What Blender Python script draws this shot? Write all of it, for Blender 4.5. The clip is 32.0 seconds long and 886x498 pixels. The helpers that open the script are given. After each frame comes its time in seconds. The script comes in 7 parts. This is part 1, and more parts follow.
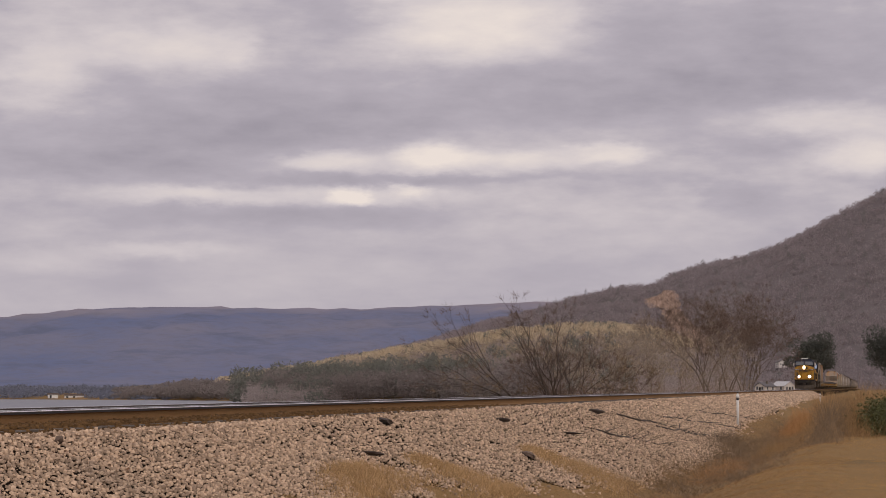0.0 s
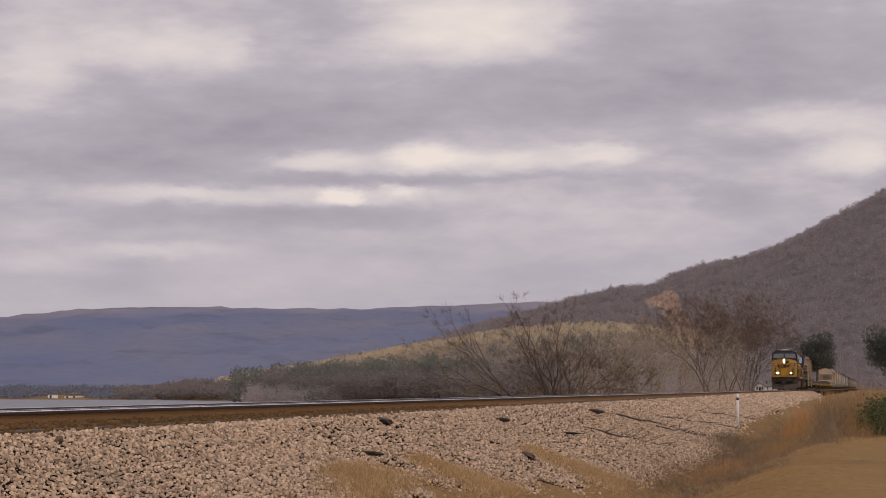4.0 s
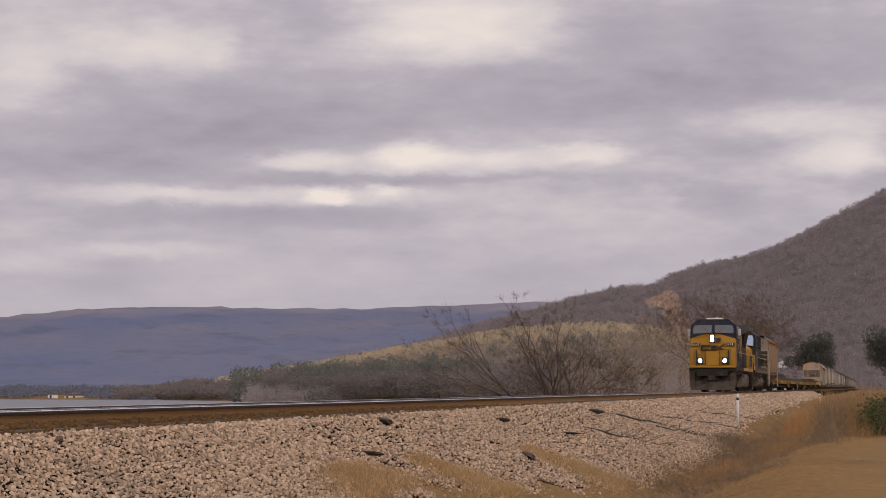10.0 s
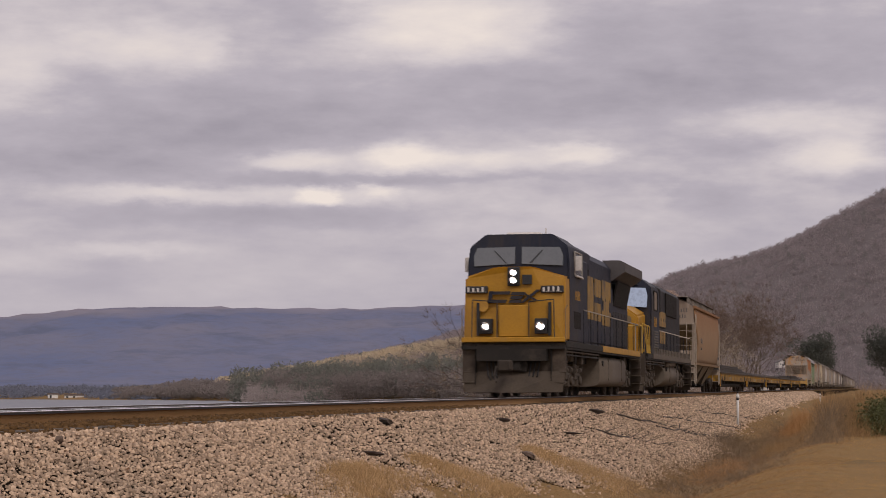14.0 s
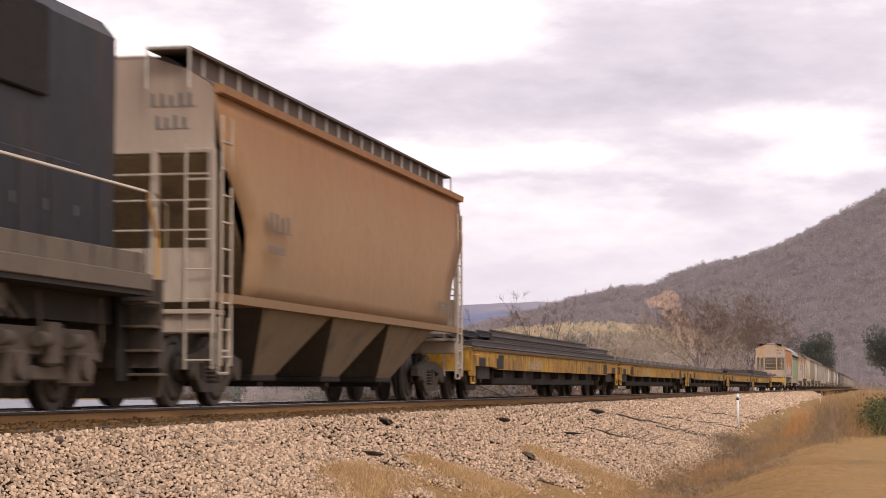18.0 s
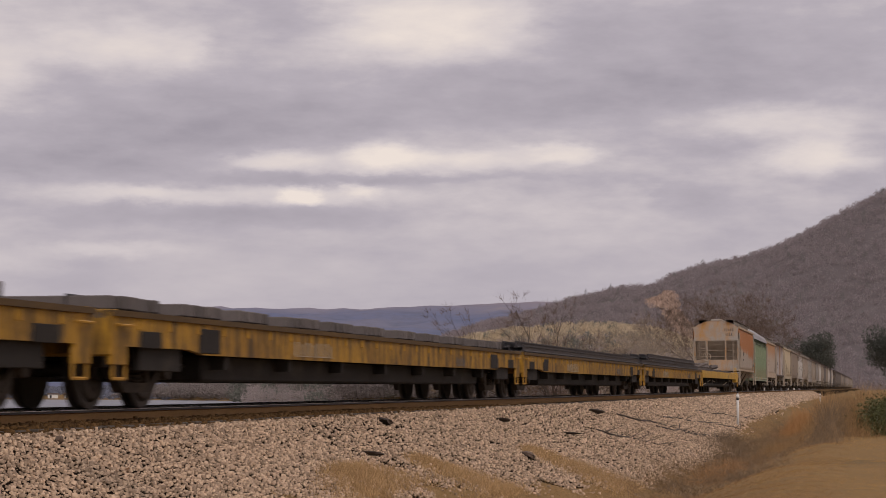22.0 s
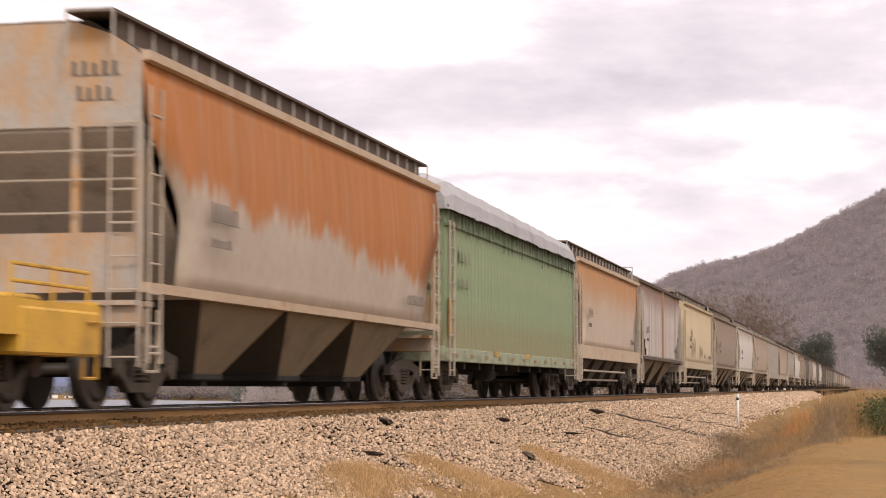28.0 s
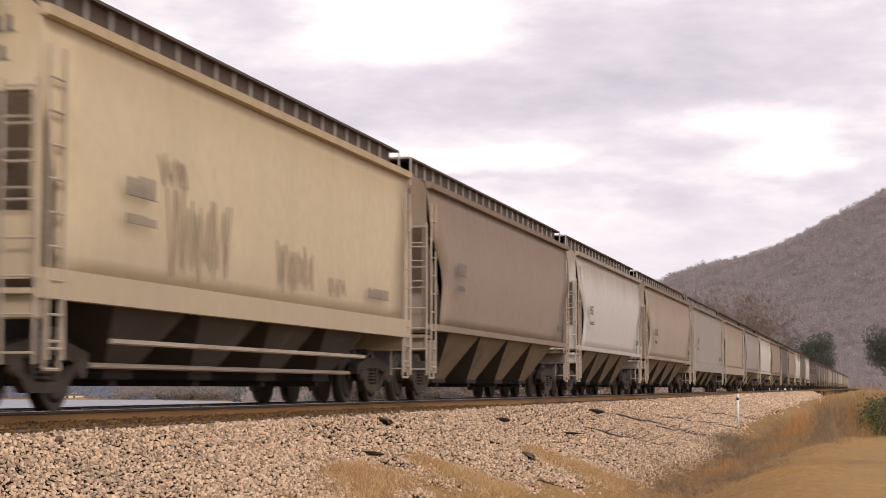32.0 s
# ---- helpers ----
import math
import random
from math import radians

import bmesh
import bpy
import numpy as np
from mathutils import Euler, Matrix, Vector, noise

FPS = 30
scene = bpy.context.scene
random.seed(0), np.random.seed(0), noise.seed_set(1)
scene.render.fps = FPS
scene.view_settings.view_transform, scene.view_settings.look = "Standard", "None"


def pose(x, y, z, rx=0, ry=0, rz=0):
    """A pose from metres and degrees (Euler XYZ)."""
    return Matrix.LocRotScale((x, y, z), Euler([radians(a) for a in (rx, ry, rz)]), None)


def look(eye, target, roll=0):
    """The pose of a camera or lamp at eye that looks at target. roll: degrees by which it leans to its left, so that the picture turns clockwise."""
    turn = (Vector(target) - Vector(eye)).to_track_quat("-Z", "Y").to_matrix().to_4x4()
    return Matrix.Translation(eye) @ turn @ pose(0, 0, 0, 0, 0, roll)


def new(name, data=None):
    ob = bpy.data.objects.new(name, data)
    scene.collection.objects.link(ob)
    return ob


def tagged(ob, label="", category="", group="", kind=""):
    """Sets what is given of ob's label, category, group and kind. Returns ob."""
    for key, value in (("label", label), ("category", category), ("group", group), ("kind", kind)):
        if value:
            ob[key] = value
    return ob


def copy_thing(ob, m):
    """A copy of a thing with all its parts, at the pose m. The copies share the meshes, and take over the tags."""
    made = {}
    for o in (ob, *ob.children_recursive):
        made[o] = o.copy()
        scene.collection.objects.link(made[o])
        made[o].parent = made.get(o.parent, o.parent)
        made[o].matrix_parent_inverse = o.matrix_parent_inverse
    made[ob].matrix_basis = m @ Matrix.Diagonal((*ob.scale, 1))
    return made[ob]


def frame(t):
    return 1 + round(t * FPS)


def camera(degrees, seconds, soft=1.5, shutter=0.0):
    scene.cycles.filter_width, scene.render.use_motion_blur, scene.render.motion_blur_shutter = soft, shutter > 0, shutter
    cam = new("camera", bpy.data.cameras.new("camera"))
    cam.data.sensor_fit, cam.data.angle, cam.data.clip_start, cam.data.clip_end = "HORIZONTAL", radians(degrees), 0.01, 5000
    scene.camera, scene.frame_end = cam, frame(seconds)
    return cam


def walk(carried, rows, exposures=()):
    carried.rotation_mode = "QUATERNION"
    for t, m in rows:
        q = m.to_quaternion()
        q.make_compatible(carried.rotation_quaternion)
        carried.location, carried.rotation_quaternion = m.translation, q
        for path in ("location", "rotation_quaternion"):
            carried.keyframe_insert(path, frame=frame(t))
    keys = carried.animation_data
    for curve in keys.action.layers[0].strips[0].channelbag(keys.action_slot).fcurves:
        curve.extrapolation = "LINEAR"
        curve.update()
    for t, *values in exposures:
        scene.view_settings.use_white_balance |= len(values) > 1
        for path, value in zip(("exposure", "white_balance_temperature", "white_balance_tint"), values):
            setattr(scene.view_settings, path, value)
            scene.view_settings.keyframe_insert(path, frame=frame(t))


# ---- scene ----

# z = 0 is the top of the rails, y runs along the track away from the viewer, the track's middle is x = 0.
SPEED = 18.867                    # the train's speed in metres a second
EYE = (9.97, 0.0, 0.257)
cam = camera(24.58, 32.0, soft=0.52, shutter=0.34)
HELD = pose(*EYE, 90 + 3.907, 0, 11.83)
walk(cam, [(0.0, HELD), (32.0, HELD)],
     exposures=[(t, e, k, 17 if t < 25 else 14.5) for t, e, k in ((0.0, 0.0, 6700), (13.6, 0.03, 6700), (14.6, 0.06, 6700), (15.6, 0.45, 6800), (16.5, 0.92, 6850), (18.0, 0.93, 6800),
                                                 (19.0, 0.3, 6800), (20.0, 0.07, 6750), (21.0, -0.03, 6750), (22.0, 0.02, 6750), (23.0, 0.17, 6750), (24.0, 0.38, 6750),
                                                 (25.0, 0.46, 6900), (25.5, 0.5, 6900), (27.0, 0.72, 7000), (27.5, 0.86, 7050), (28.0, 1.07, 7000), (29.0, 1.15, 6950), (30.0, 1.04, 6900), (31.0, 0.88, 6750), (32.0, 0.9, 6800))])

# ---- light: an overcast winter day, thin cloud, weak sun behind the viewer ----
SUN_HIGH, SUN_ROUND = 38.0, 150.0     # degrees above the horizon; turn from +y towards +x
world = bpy.data.worlds.new("overcast_sky")
scene.world = world
world.use_nodes = True
wn, wl = world.node_tree.nodes, world.node_tree.links
wn.clear()
w_out = wn.new("ShaderNodeOutputWorld")
w_bg = wn.new("ShaderNodeBackground")
w_sky = wn.new("ShaderNodeTexSky")
w_sky.sky_type = "NISHITA"
w_sky.sun_disc = False
w_sky.sun_elevation, w_sky.sun_rotation = radians(SUN_HIGH), radians(SUN_ROUND)
w_scale = wn.new("ShaderNodeMix")
w_scale.data_type = "RGBA"
w_scale.inputs[0].default_value = 0.86
w_cloud = wn.new("ShaderNodeTexNoise")
w_cloud.inputs["Scale"].default_value = 3.0
w_cloud.inputs["Detail"].default_value = 4.0
w_ramp = wn.new("ShaderNodeValToRGB")
w_ramp.color_ramp.elements[0].position, w_ramp.color_ramp.elements[0].color = 0.3, (5.6, 5.2, 5.5, 1)
w_ramp.color_ramp.elements[1].position, w_ramp.color_ramp.elements[1].color = 0.75, (9.4, 8.9, 8.8, 1)
w_co = wn.new("ShaderNodeTexCoord")
w_bg.inputs["Strength"].default_value = 0.1
wl.new(w_co.outputs["Generated"], w_cloud.inputs["Vector"])
wl.new(w_cloud.outputs["Fac"], w_ramp.inputs["Fac"])
wl.new(w_sky.outputs["Color"], w_scale.inputs["A"])
wl.new(w_ramp.outputs["Color"], w_scale.inputs["B"])
wl.new(w_scale.outputs["Result"], w_bg.inputs["Color"])
wl.new(w_bg.outputs["Background"], w_out.inputs["Surface"])

sun = new("sun", bpy.data.lights.new("sun", "SUN"))
sun.data.energy, sun.data.angle, sun.data.color = 0.85, radians(11), (1.0, 0.95, 0.88)
sun_way = Vector((math.sin(radians(SUN_ROUND)) * math.cos(radians(SUN_HIGH)), math.cos(radians(SUN_ROUND)) * math.cos(radians(SUN_HIGH)), math.sin(radians(SUN_HIGH))))
sun.matrix_world = look(sun_way * 200, (0, 0, 0))

# ---- materials ----
def mat(name, color, rough=0.8, metal=0.0, second=None, amount=0.5, scale=3.0, stretch=(1, 1, 1), bump=0.0, bump_scale=40.0,
        dirt=None, dirt_amount=0.0, dirt_scale=1.2, dirt_stretch=(1, 1, 1), coords="Object", per_piece=0.0, spec=0.5, per_island=0.0, even=False):
    """A painted or raw surface: a base colour with large blotches of a second, fine grain, stains and relief."""
    m = bpy.data.materials.new(name)
    m.use_nodes = True
    n, l = m.node_tree.nodes, m.node_tree.links
    b = n["Principled BSDF"]
    b.inputs["Roughness"].default_value = rough
    b.inputs["Metallic"].default_value = metal
    b.inputs["Specular IOR Level"].default_value = spec
    co = n.new("ShaderNodeTexCoord")

    def grain(sc, st, detail=5.0, rgh=0.6):
        mp = n.new("ShaderNodeMapping")
        mp.inputs["Scale"].default_value = st
        l.new(co.outputs[coords], mp.inputs["Vector"])
        t = n.new("ShaderNodeTexNoise")
        t.inputs["Scale"].default_value, t.inputs["Detail"].default_value, t.inputs["Roughness"].default_value = sc, detail, rgh
        l.new(mp.outputs["Vector"], t.inputs["Vector"])
        return t.outputs["Fac"]

    def spread(value, lo, hi, to=1.0):
        r = n.new("ShaderNodeMapRange")
        r.inputs["From Min"].default_value, r.inputs["From Max"].default_value, r.inputs["To Max"].default_value = lo, hi, to
        l.new(value, r.inputs["Value"])
        return r.outputs["Result"]

    def mixed(fac, a, c):
        x = n.new("ShaderNodeMix")
        x.data_type = "RGBA"
        l.new(fac, x.inputs[0])
        for socket, v in ((x.inputs["A"], a), (x.inputs["B"], c)):
            if isinstance(v, tuple):
                socket.default_value = (*v, 1)
            else:
                l.new(v, socket)
        return x.outputs["Result"]

    col = tuple(color)
    second = second or tuple(c * 0.72 for c in color)
    col = mixed(spread(grain(scale, stretch), 0.35, 0.68, amount), col, tuple(second))
    fine = grain(scale * 14, stretch, 3.0)
    col = mixed(spread(fine, 0.45, 0.8, 0.35), col, tuple(c * 0.55 for c in second))
    if dirt:
        col = mixed(spread(grain(dirt_scale, dirt_stretch, 6.0, 0.68), 0.62 - 0.3 * dirt_amount, 0.72 - 0.12 * dirt_amount, min(1.0, dirt_amount + 0.35)), col, tuple(dirt))
    if per_piece or per_island:
        if per_piece:
            rnd = n.new("ShaderNodeObjectInfo").outputs["Random"]
        else:
            rnd = n.new("ShaderNodeNewGeometry").outputs["Random Per Island"]
        k = n.new("ShaderNodeMapRange")
        k.inputs["To Min"].default_value, k.inputs["To Max"].default_value = 1 - max(per_piece, per_island), 1 + max(per_piece, per_island)
        l.new(rnd, k.inputs["Value"])
        hs = n.new("ShaderNodeHueSaturation")
        l.new(k.outputs["Result"], hs.inputs["Value"])
        l.new(col, hs.inputs["Color"])
        col = hs.outputs["Color"]
    l.new(col, b.inputs["Base Color"])
    rr = n.new("ShaderNodeMapRange")
    rr.inputs["To Min"].default_value, rr.inputs["To Max"].default_value = max(0.05, rough - 0.12), min(1.0, rough + 0.12)
    l.new(fine, rr.inputs["Value"])
    l.new(rr.outputs["Result"], b.inputs["Roughness"])
    if even:      # thin twigs and needles let half the light through
        th, mx = n.new("ShaderNodeBsdfTranslucent"), n.new("ShaderNodeMixShader")
        l.new(col, th.inputs["Color"])
        mx.inputs[0].default_value = 0.5
        l.new(b.outputs[0], mx.inputs[1])
        l.new(th.outputs[0], mx.inputs[2])
        l.new(mx.outputs[0], n["Material Output"].inputs["Surface"])
    if bump:
        bp = n.new("ShaderNodeBump")
        bp.inputs["Strength"].default_value = bump
        bp.inputs["Distance"].default_value = 0.02
        l.new(grain(bump_scale, (1, 1, 1), 4.0), bp.inputs["Height"])
        l.new(bp.outputs["Normal"], b.inputs["Normal"])
    return m


M = {}
M["soil"] = mat("dry_soil_and_litter", (0.25, 0.155, 0.063), 0.95, second=(0.195, 0.125, 0.058), scale=0.5, bump=0.6, bump_scale=14, dirt=(0.09, 0.075, 0.045), dirt_amount=0.3, dirt_scale=0.12, spec=0.1)
# near-black bed colour: painted shade for the gaps between the stones
M["ballast"] = mat("ballast_gap_shade", (0.022, 0.016, 0.012), 0.95, second=(0.014, 0.0105, 0.008), scale=2.0, bump=0.9, bump_scale=16, spec=0.0)
M["stone"] = mat("crushed_limestone", (0.48, 0.35, 0.245), 0.93, second=(0.35, 0.26, 0.182), scale=1.5, bump=0.4, bump_scale=30, per_piece=0.36, spec=0.2)
M["stones"] = mat("crushed_limestone_loose", (0.52, 0.373, 0.257), 0.93, second=(0.375, 0.268, 0.182), scale=1.5, per_island=0.42, spec=0.2)
M["rust_stone"] = mat("rust_stained_ballast", (0.13, 0.073, 0.030), 0.95, second=(0.09, 0.05, 0.022), scale=5.0, per_island=0.3, spec=0.1)
M["rail_side"] = mat("rusted_rail_side", (0.215, 0.118, 0.048), 0.85, second=(0.27, 0.15, 0.06), scale=6, stretch=(1, 0.1, 1), bump=0.2, spec=0.2)
M["rail_top"] = mat("polished_rail_head", (0.88, 0.87, 0.86), 0.3, 1.0, scale=3, stretch=(1, 0.05, 1))
M["rail_dull"] = mat("dull_grey_brown_rail_side", (0.085, 0.07, 0.066), 0.8, second=(0.06, 0.048, 0.044), scale=4, stretch=(1, 0.05, 1), spec=0.2)
M["head_dark"] = mat("dark_rail_head_side", (0.03, 0.026, 0.027), 0.6, 0.4, second=(0.05, 0.04, 0.036), scale=4, stretch=(1, 0.05, 1))
M["tie"] = mat("weathered_timber", (0.09, 0.07, 0.055), 0.9, second=(0.14, 0.115, 0.09), scale=5, stretch=(0.3, 3, 3), bump=0.3)
M["water"] = mat("lake_water", (0.16, 0.165, 0.19), 0.42, second=(0.13, 0.135, 0.16), scale=0.02, bump=0.15, bump_scale=0.9, spec=0.22)
# the haze of distance is painted into the ridge's blue-grey
M["woods_far"] = mat("haze_tinted_far_ridge", (0.145, 0.172, 0.272), 0.97, second=(0.27, 0.235, 0.235), scale=0.0035, amount=0.42, dirt=(0.125, 0.14, 0.195), dirt_amount=0.35, dirt_scale=0.009, spec=0.0)
M["woods_floor"] = mat("winter_woodland_floor", (0.155, 0.134, 0.133), 0.97, second=(0.135, 0.118, 0.118), scale=0.012, dirt=(0.12, 0.115, 0.10), dirt_amount=0.25, dirt_scale=0.02, spec=0.0)


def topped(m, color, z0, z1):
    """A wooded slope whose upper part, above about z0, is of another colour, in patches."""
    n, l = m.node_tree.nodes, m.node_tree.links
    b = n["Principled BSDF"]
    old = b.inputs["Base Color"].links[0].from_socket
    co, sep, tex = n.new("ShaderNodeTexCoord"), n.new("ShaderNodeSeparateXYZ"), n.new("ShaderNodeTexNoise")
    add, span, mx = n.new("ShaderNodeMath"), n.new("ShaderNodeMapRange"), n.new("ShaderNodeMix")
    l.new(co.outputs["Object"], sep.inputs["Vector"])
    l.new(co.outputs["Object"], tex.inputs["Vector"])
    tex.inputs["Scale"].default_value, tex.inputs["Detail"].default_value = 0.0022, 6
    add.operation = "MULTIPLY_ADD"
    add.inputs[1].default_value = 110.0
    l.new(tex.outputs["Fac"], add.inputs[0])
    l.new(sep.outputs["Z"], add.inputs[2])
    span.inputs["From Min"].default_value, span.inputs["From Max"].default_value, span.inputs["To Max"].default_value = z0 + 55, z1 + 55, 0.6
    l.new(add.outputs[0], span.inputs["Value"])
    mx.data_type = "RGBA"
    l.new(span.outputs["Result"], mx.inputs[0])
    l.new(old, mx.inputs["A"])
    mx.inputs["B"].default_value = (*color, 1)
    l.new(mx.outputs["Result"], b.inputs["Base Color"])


# tan woods near the ridge's crest, their sunlit tone included in the colour
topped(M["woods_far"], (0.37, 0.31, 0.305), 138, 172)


def streaked(name, color, rust, z0, soft, amp, rough=0.75, second=None, streak=2.2, low=None, low_z=1.9, vary=0.0, tilt=0.0):
    """Old paint on a car's side, rusted from above down to about z0 in runs of uneven length, deeper along y by tilt; low: road dirt under low_z."""
    m = mat(name, color, rough, second=second, scale=0.9, stretch=(1, 1, 0.35), amount=0.55, bump=0.08, bump_scale=9, spec=0.3, per_piece=vary)
    n, l = m.node_tree.nodes, m.node_tree.links
    b = n["Principled BSDF"]
    old = b.inputs["Base Color"].links[0].from_socket
    co = n.new("ShaderNodeTexCoord")
    sep = n.new("ShaderNodeSeparateXYZ")
    l.new(co.outputs["Object"], sep.inputs["Vector"])
    slant = n.new("ShaderNodeMath")
    slant.operation = "MULTIPLY_ADD"
    slant.inputs[1].default_value = tilt
    l.new(sep.outputs["Y"], slant.inputs[0])
    l.new(sep.outputs["Z"], slant.inputs[2])

    def runs(sc, st):
        mp = n.new("ShaderNodeMapping")
        mp.inputs["Scale"].default_value = st
        l.new(co.outputs["Object"], mp.inputs["Vector"])
        t = n.new("ShaderNodeTexNoise")
        t.inputs["Scale"].default_value, t.inputs["Detail"].default_value, t.inputs["Roughness"].default_value = sc, 6, 0.62
        l.new(mp.outputs["Vector"], t.inputs["Vector"])
        return t.outputs["Fac"]

    def edge(noise_out, k, level, width, sign, top):
        a = n.new("ShaderNodeMath")
        a.operation = "MULTIPLY_ADD"
        l.new(noise_out, a.inputs[0])
        a.inputs[1].default_value = k
        l.new(slant.outputs[0], a.inputs[2])
        r = n.new("ShaderNodeMapRange")
        r.interpolation_type = "SMOOTHSTEP"
        r.inputs["From Min"].default_value, r.inputs["From Max"].default_value = level + k * 0.5 - width * sign, level + k * 0.5 + width * sign
        r.inputs["To Max"].default_value = top
        l.new(a.outputs[0], r.inputs["Value"])
        return r.outputs["Result"]

    def blend(fac, a, c):
        x = n.new("ShaderNodeMix")
        x.data_type = "RGBA"
        l.new(fac, x.inputs[0])
        l.new(a, x.inputs["A"])
        if isinstance(c, tuple):
            x.inputs["B"].default_value = (*c, 1)
        else:
            l.new(c, x.inputs["B"])
        return x.outputs["Result"]

    big = runs(0.8, (1, 0.9, 0.25))
    thin = runs(streak * 1.25, (1, 2.6, 0.06))
    two = n.new("ShaderNodeMath")
    two.operation = "ADD"
    l.new(big, two.inputs[0])
    l.new(thin, two.inputs[1])
    half = n.new("ShaderNodeMath")
    half.operation = "MULTIPLY"
    half.inputs[1].default_value = 0.5
    l.new(two.outputs[0], half.inputs[0])
    tone = n.new("ShaderNodeMix")
    tone.data_type = "RGBA"
    l.new(thin, tone.inputs[0])
    tone.inputs["A"].default_value = (*[c * 0.48 for c in rust], 1)
    tone.inputs["B"].default_value = (*[min(1, c * 1.35) for c in rust], 1)
    col = blend(edge(half.outputs[0], amp, z0, soft, 1, 0.95), old, tone.outputs["Result"])
    thick = n.new("ShaderNodeMapRange")
    thick.inputs["From Min"].default_value, thick.inputs["From Max"].default_value, thick.inputs["To Max"].default_value = 0.52, 0.70, 0.42
    l.new(runs(streak * 0.9, (1, 3.2, 0.10)), thick.inputs["Value"])
    col = blend(thick.outputs["Result"], col, old)
    if low:
        col = blend(edge(thin, 0.9, low_z, 0.5, -1, 0.6), col, tuple(low))
    l.new(col, b.inputs["Base Color"])
    return m


def glow(name, color, strength):
    m = bpy.data.materials.new(name)
    m.use_nodes = True
    b = m.node_tree.nodes["Principled BSDF"]
    b.inputs["Base Color"].default_value = (*color, 1)
    b.inputs["Emission Color"].default_value = (*color, 1)
    b.inputs["Emission Strength"].default_value = strength
    return m


GRIME = (0.12, 0.10, 0.08)
M["navy"] = mat("weathered_navy_paint", (0.020, 0.024, 0.040), 0.5, second=(0.034, 0.035, 0.043), scale=0.7, stretch=(1, 1, 0.4), dirt=(0.058, 0.045, 0.034), dirt_amount=0.36, dirt_scale=0.9, dirt_stretch=(1, 1, 0.25), spec=0.12)
M["hood_grey"] = mat("dusty_grey_blue_paint", (0.021, 0.0225, 0.029), 0.55, second=(0.032, 0.030, 0.031), scale=0.7, stretch=(1, 1, 0.4), dirt=(0.05, 0.038, 0.028), dirt_amount=0.38, dirt_scale=1.0, dirt_stretch=(1, 1, 0.2), spec=0.12)
M["yellow"] = mat("chrome_yellow_paint", (0.43, 0.213, 0.012), 0.5, second=(0.32, 0.152, 0.012), scale=1.2, dirt=(0.2, 0.12, 0.04), dirt_amount=0.2, dirt_scale=1.5, dirt_stretch=(1, 1, 0.3), spec=0.4)
M["stripe"] = mat("faded_yellow_stripe", (0.46, 0.24, 0.03), 0.6, second=(0.34, 0.17, 0.028), scale=1.5, dirt=(0.12, 0.08, 0.04), dirt_amount=0.3, dirt_scale=2)
M["worn_mark"] = mat("flaking_yellow_emblem", (0.32, 0.178, 0.025), 0.6, second=(0.21, 0.12, 0.025), scale=1.0, dirt=(0.045, 0.045, 0.05), dirt_amount=0.5, dirt_scale=1.6, dirt_stretch=(1, 1.5, 0.5))
M["door_latch"] = mat("dull_latch_steel", (0.09, 0.085, 0.085), 0.6, scale=4)
M["ladder_steel"] = mat("grimy_ladder_steel", (0.40, 0.335, 0.265), 0.7, second=(0.26, 0.21, 0.16), scale=3)
M["frame_dark"] = mat("oily_dark_frame", (0.016, 0.0135, 0.0115), 0.8, second=(0.03, 0.024, 0.019), scale=2.0, dirt=(0.07, 0.054, 0.04), dirt_amount=0.25, dirt_scale=1.2, bump=0.2, spec=0.3)
M["truck"] = mat("brown_grimed_truck", (0.036, 0.028, 0.022), 0.85, second=(0.06, 0.046, 0.035), scale=3.0, dirt=(0.09, 0.066, 0.047), dirt_amount=0.25, dirt_scale=2.0, bump=0.2, spec=0.3)
M["loco_truck"] = mat("dusty_locomotive_truck", (0.088, 0.068, 0.05), 0.85, second=(0.052, 0.041, 0.031), scale=2.0, dirt=(0.04, 0.034, 0.03), dirt_amount=0.3, dirt_scale=1.5, bump=0.2, spec=0.3)
M["tank"] = mat("dust_grey_fuel_tank", (0.15, 0.12, 0.09), 0.75, second=(0.105, 0.083, 0.063), scale=0.9, dirt=(0.09, 0.075, 0.06), dirt_amount=0.25, dirt_scale=0.8, spec=0.3)
M["pilot_dust"] = mat("dust_blown_pilot_steel", (0.055, 0.042, 0.032), 0.85, second=(0.085, 0.064, 0.047), scale=1.2, stretch=(1, 1, 0.6), dirt=(0.13, 0.10, 0.075), dirt_amount=0.4, dirt_scale=1.6, bump=0.2, spec=0.3)
M["wheel"] = mat("rolled_steel_wheel", (0.04, 0.032, 0.026), 0.6, 0.3, second=(0.065, 0.05, 0.04), scale=4)
M["black"] = mat("black_rubber_and_steel", (0.02, 0.02, 0.022), 0.6, scale=4)
M["grille"] = mat("sooty_radiator_screen", (0.018, 0.016, 0.015), 0.75, second=(0.034, 0.029, 0.026), scale=2, stretch=(1, 1, 6), bump=0.5, bump_scale=60, spec=0.1)
M["pale"] = mat("off_white_paint", (0.62, 0.58, 0.53), 0.6, second=(0.48, 0.43, 0.38), scale=2, dirt=(0.25, 0.2, 0.15), dirt_amount=0.15)
M["mark"] = mat("dark_stencil_paint", (0.10, 0.088, 0.08), 0.7, second=(0.15, 0.13, 0.115), scale=6)
M["red"] = mat("faded_red_decal", (0.42, 0.06, 0.03), 0.6, scale=4)
M["glass"] = mat("cab_glass", (0.10, 0.11, 0.12), 0.06, second=(0.13, 0.14, 0.15), scale=0.8, spec=0.9)
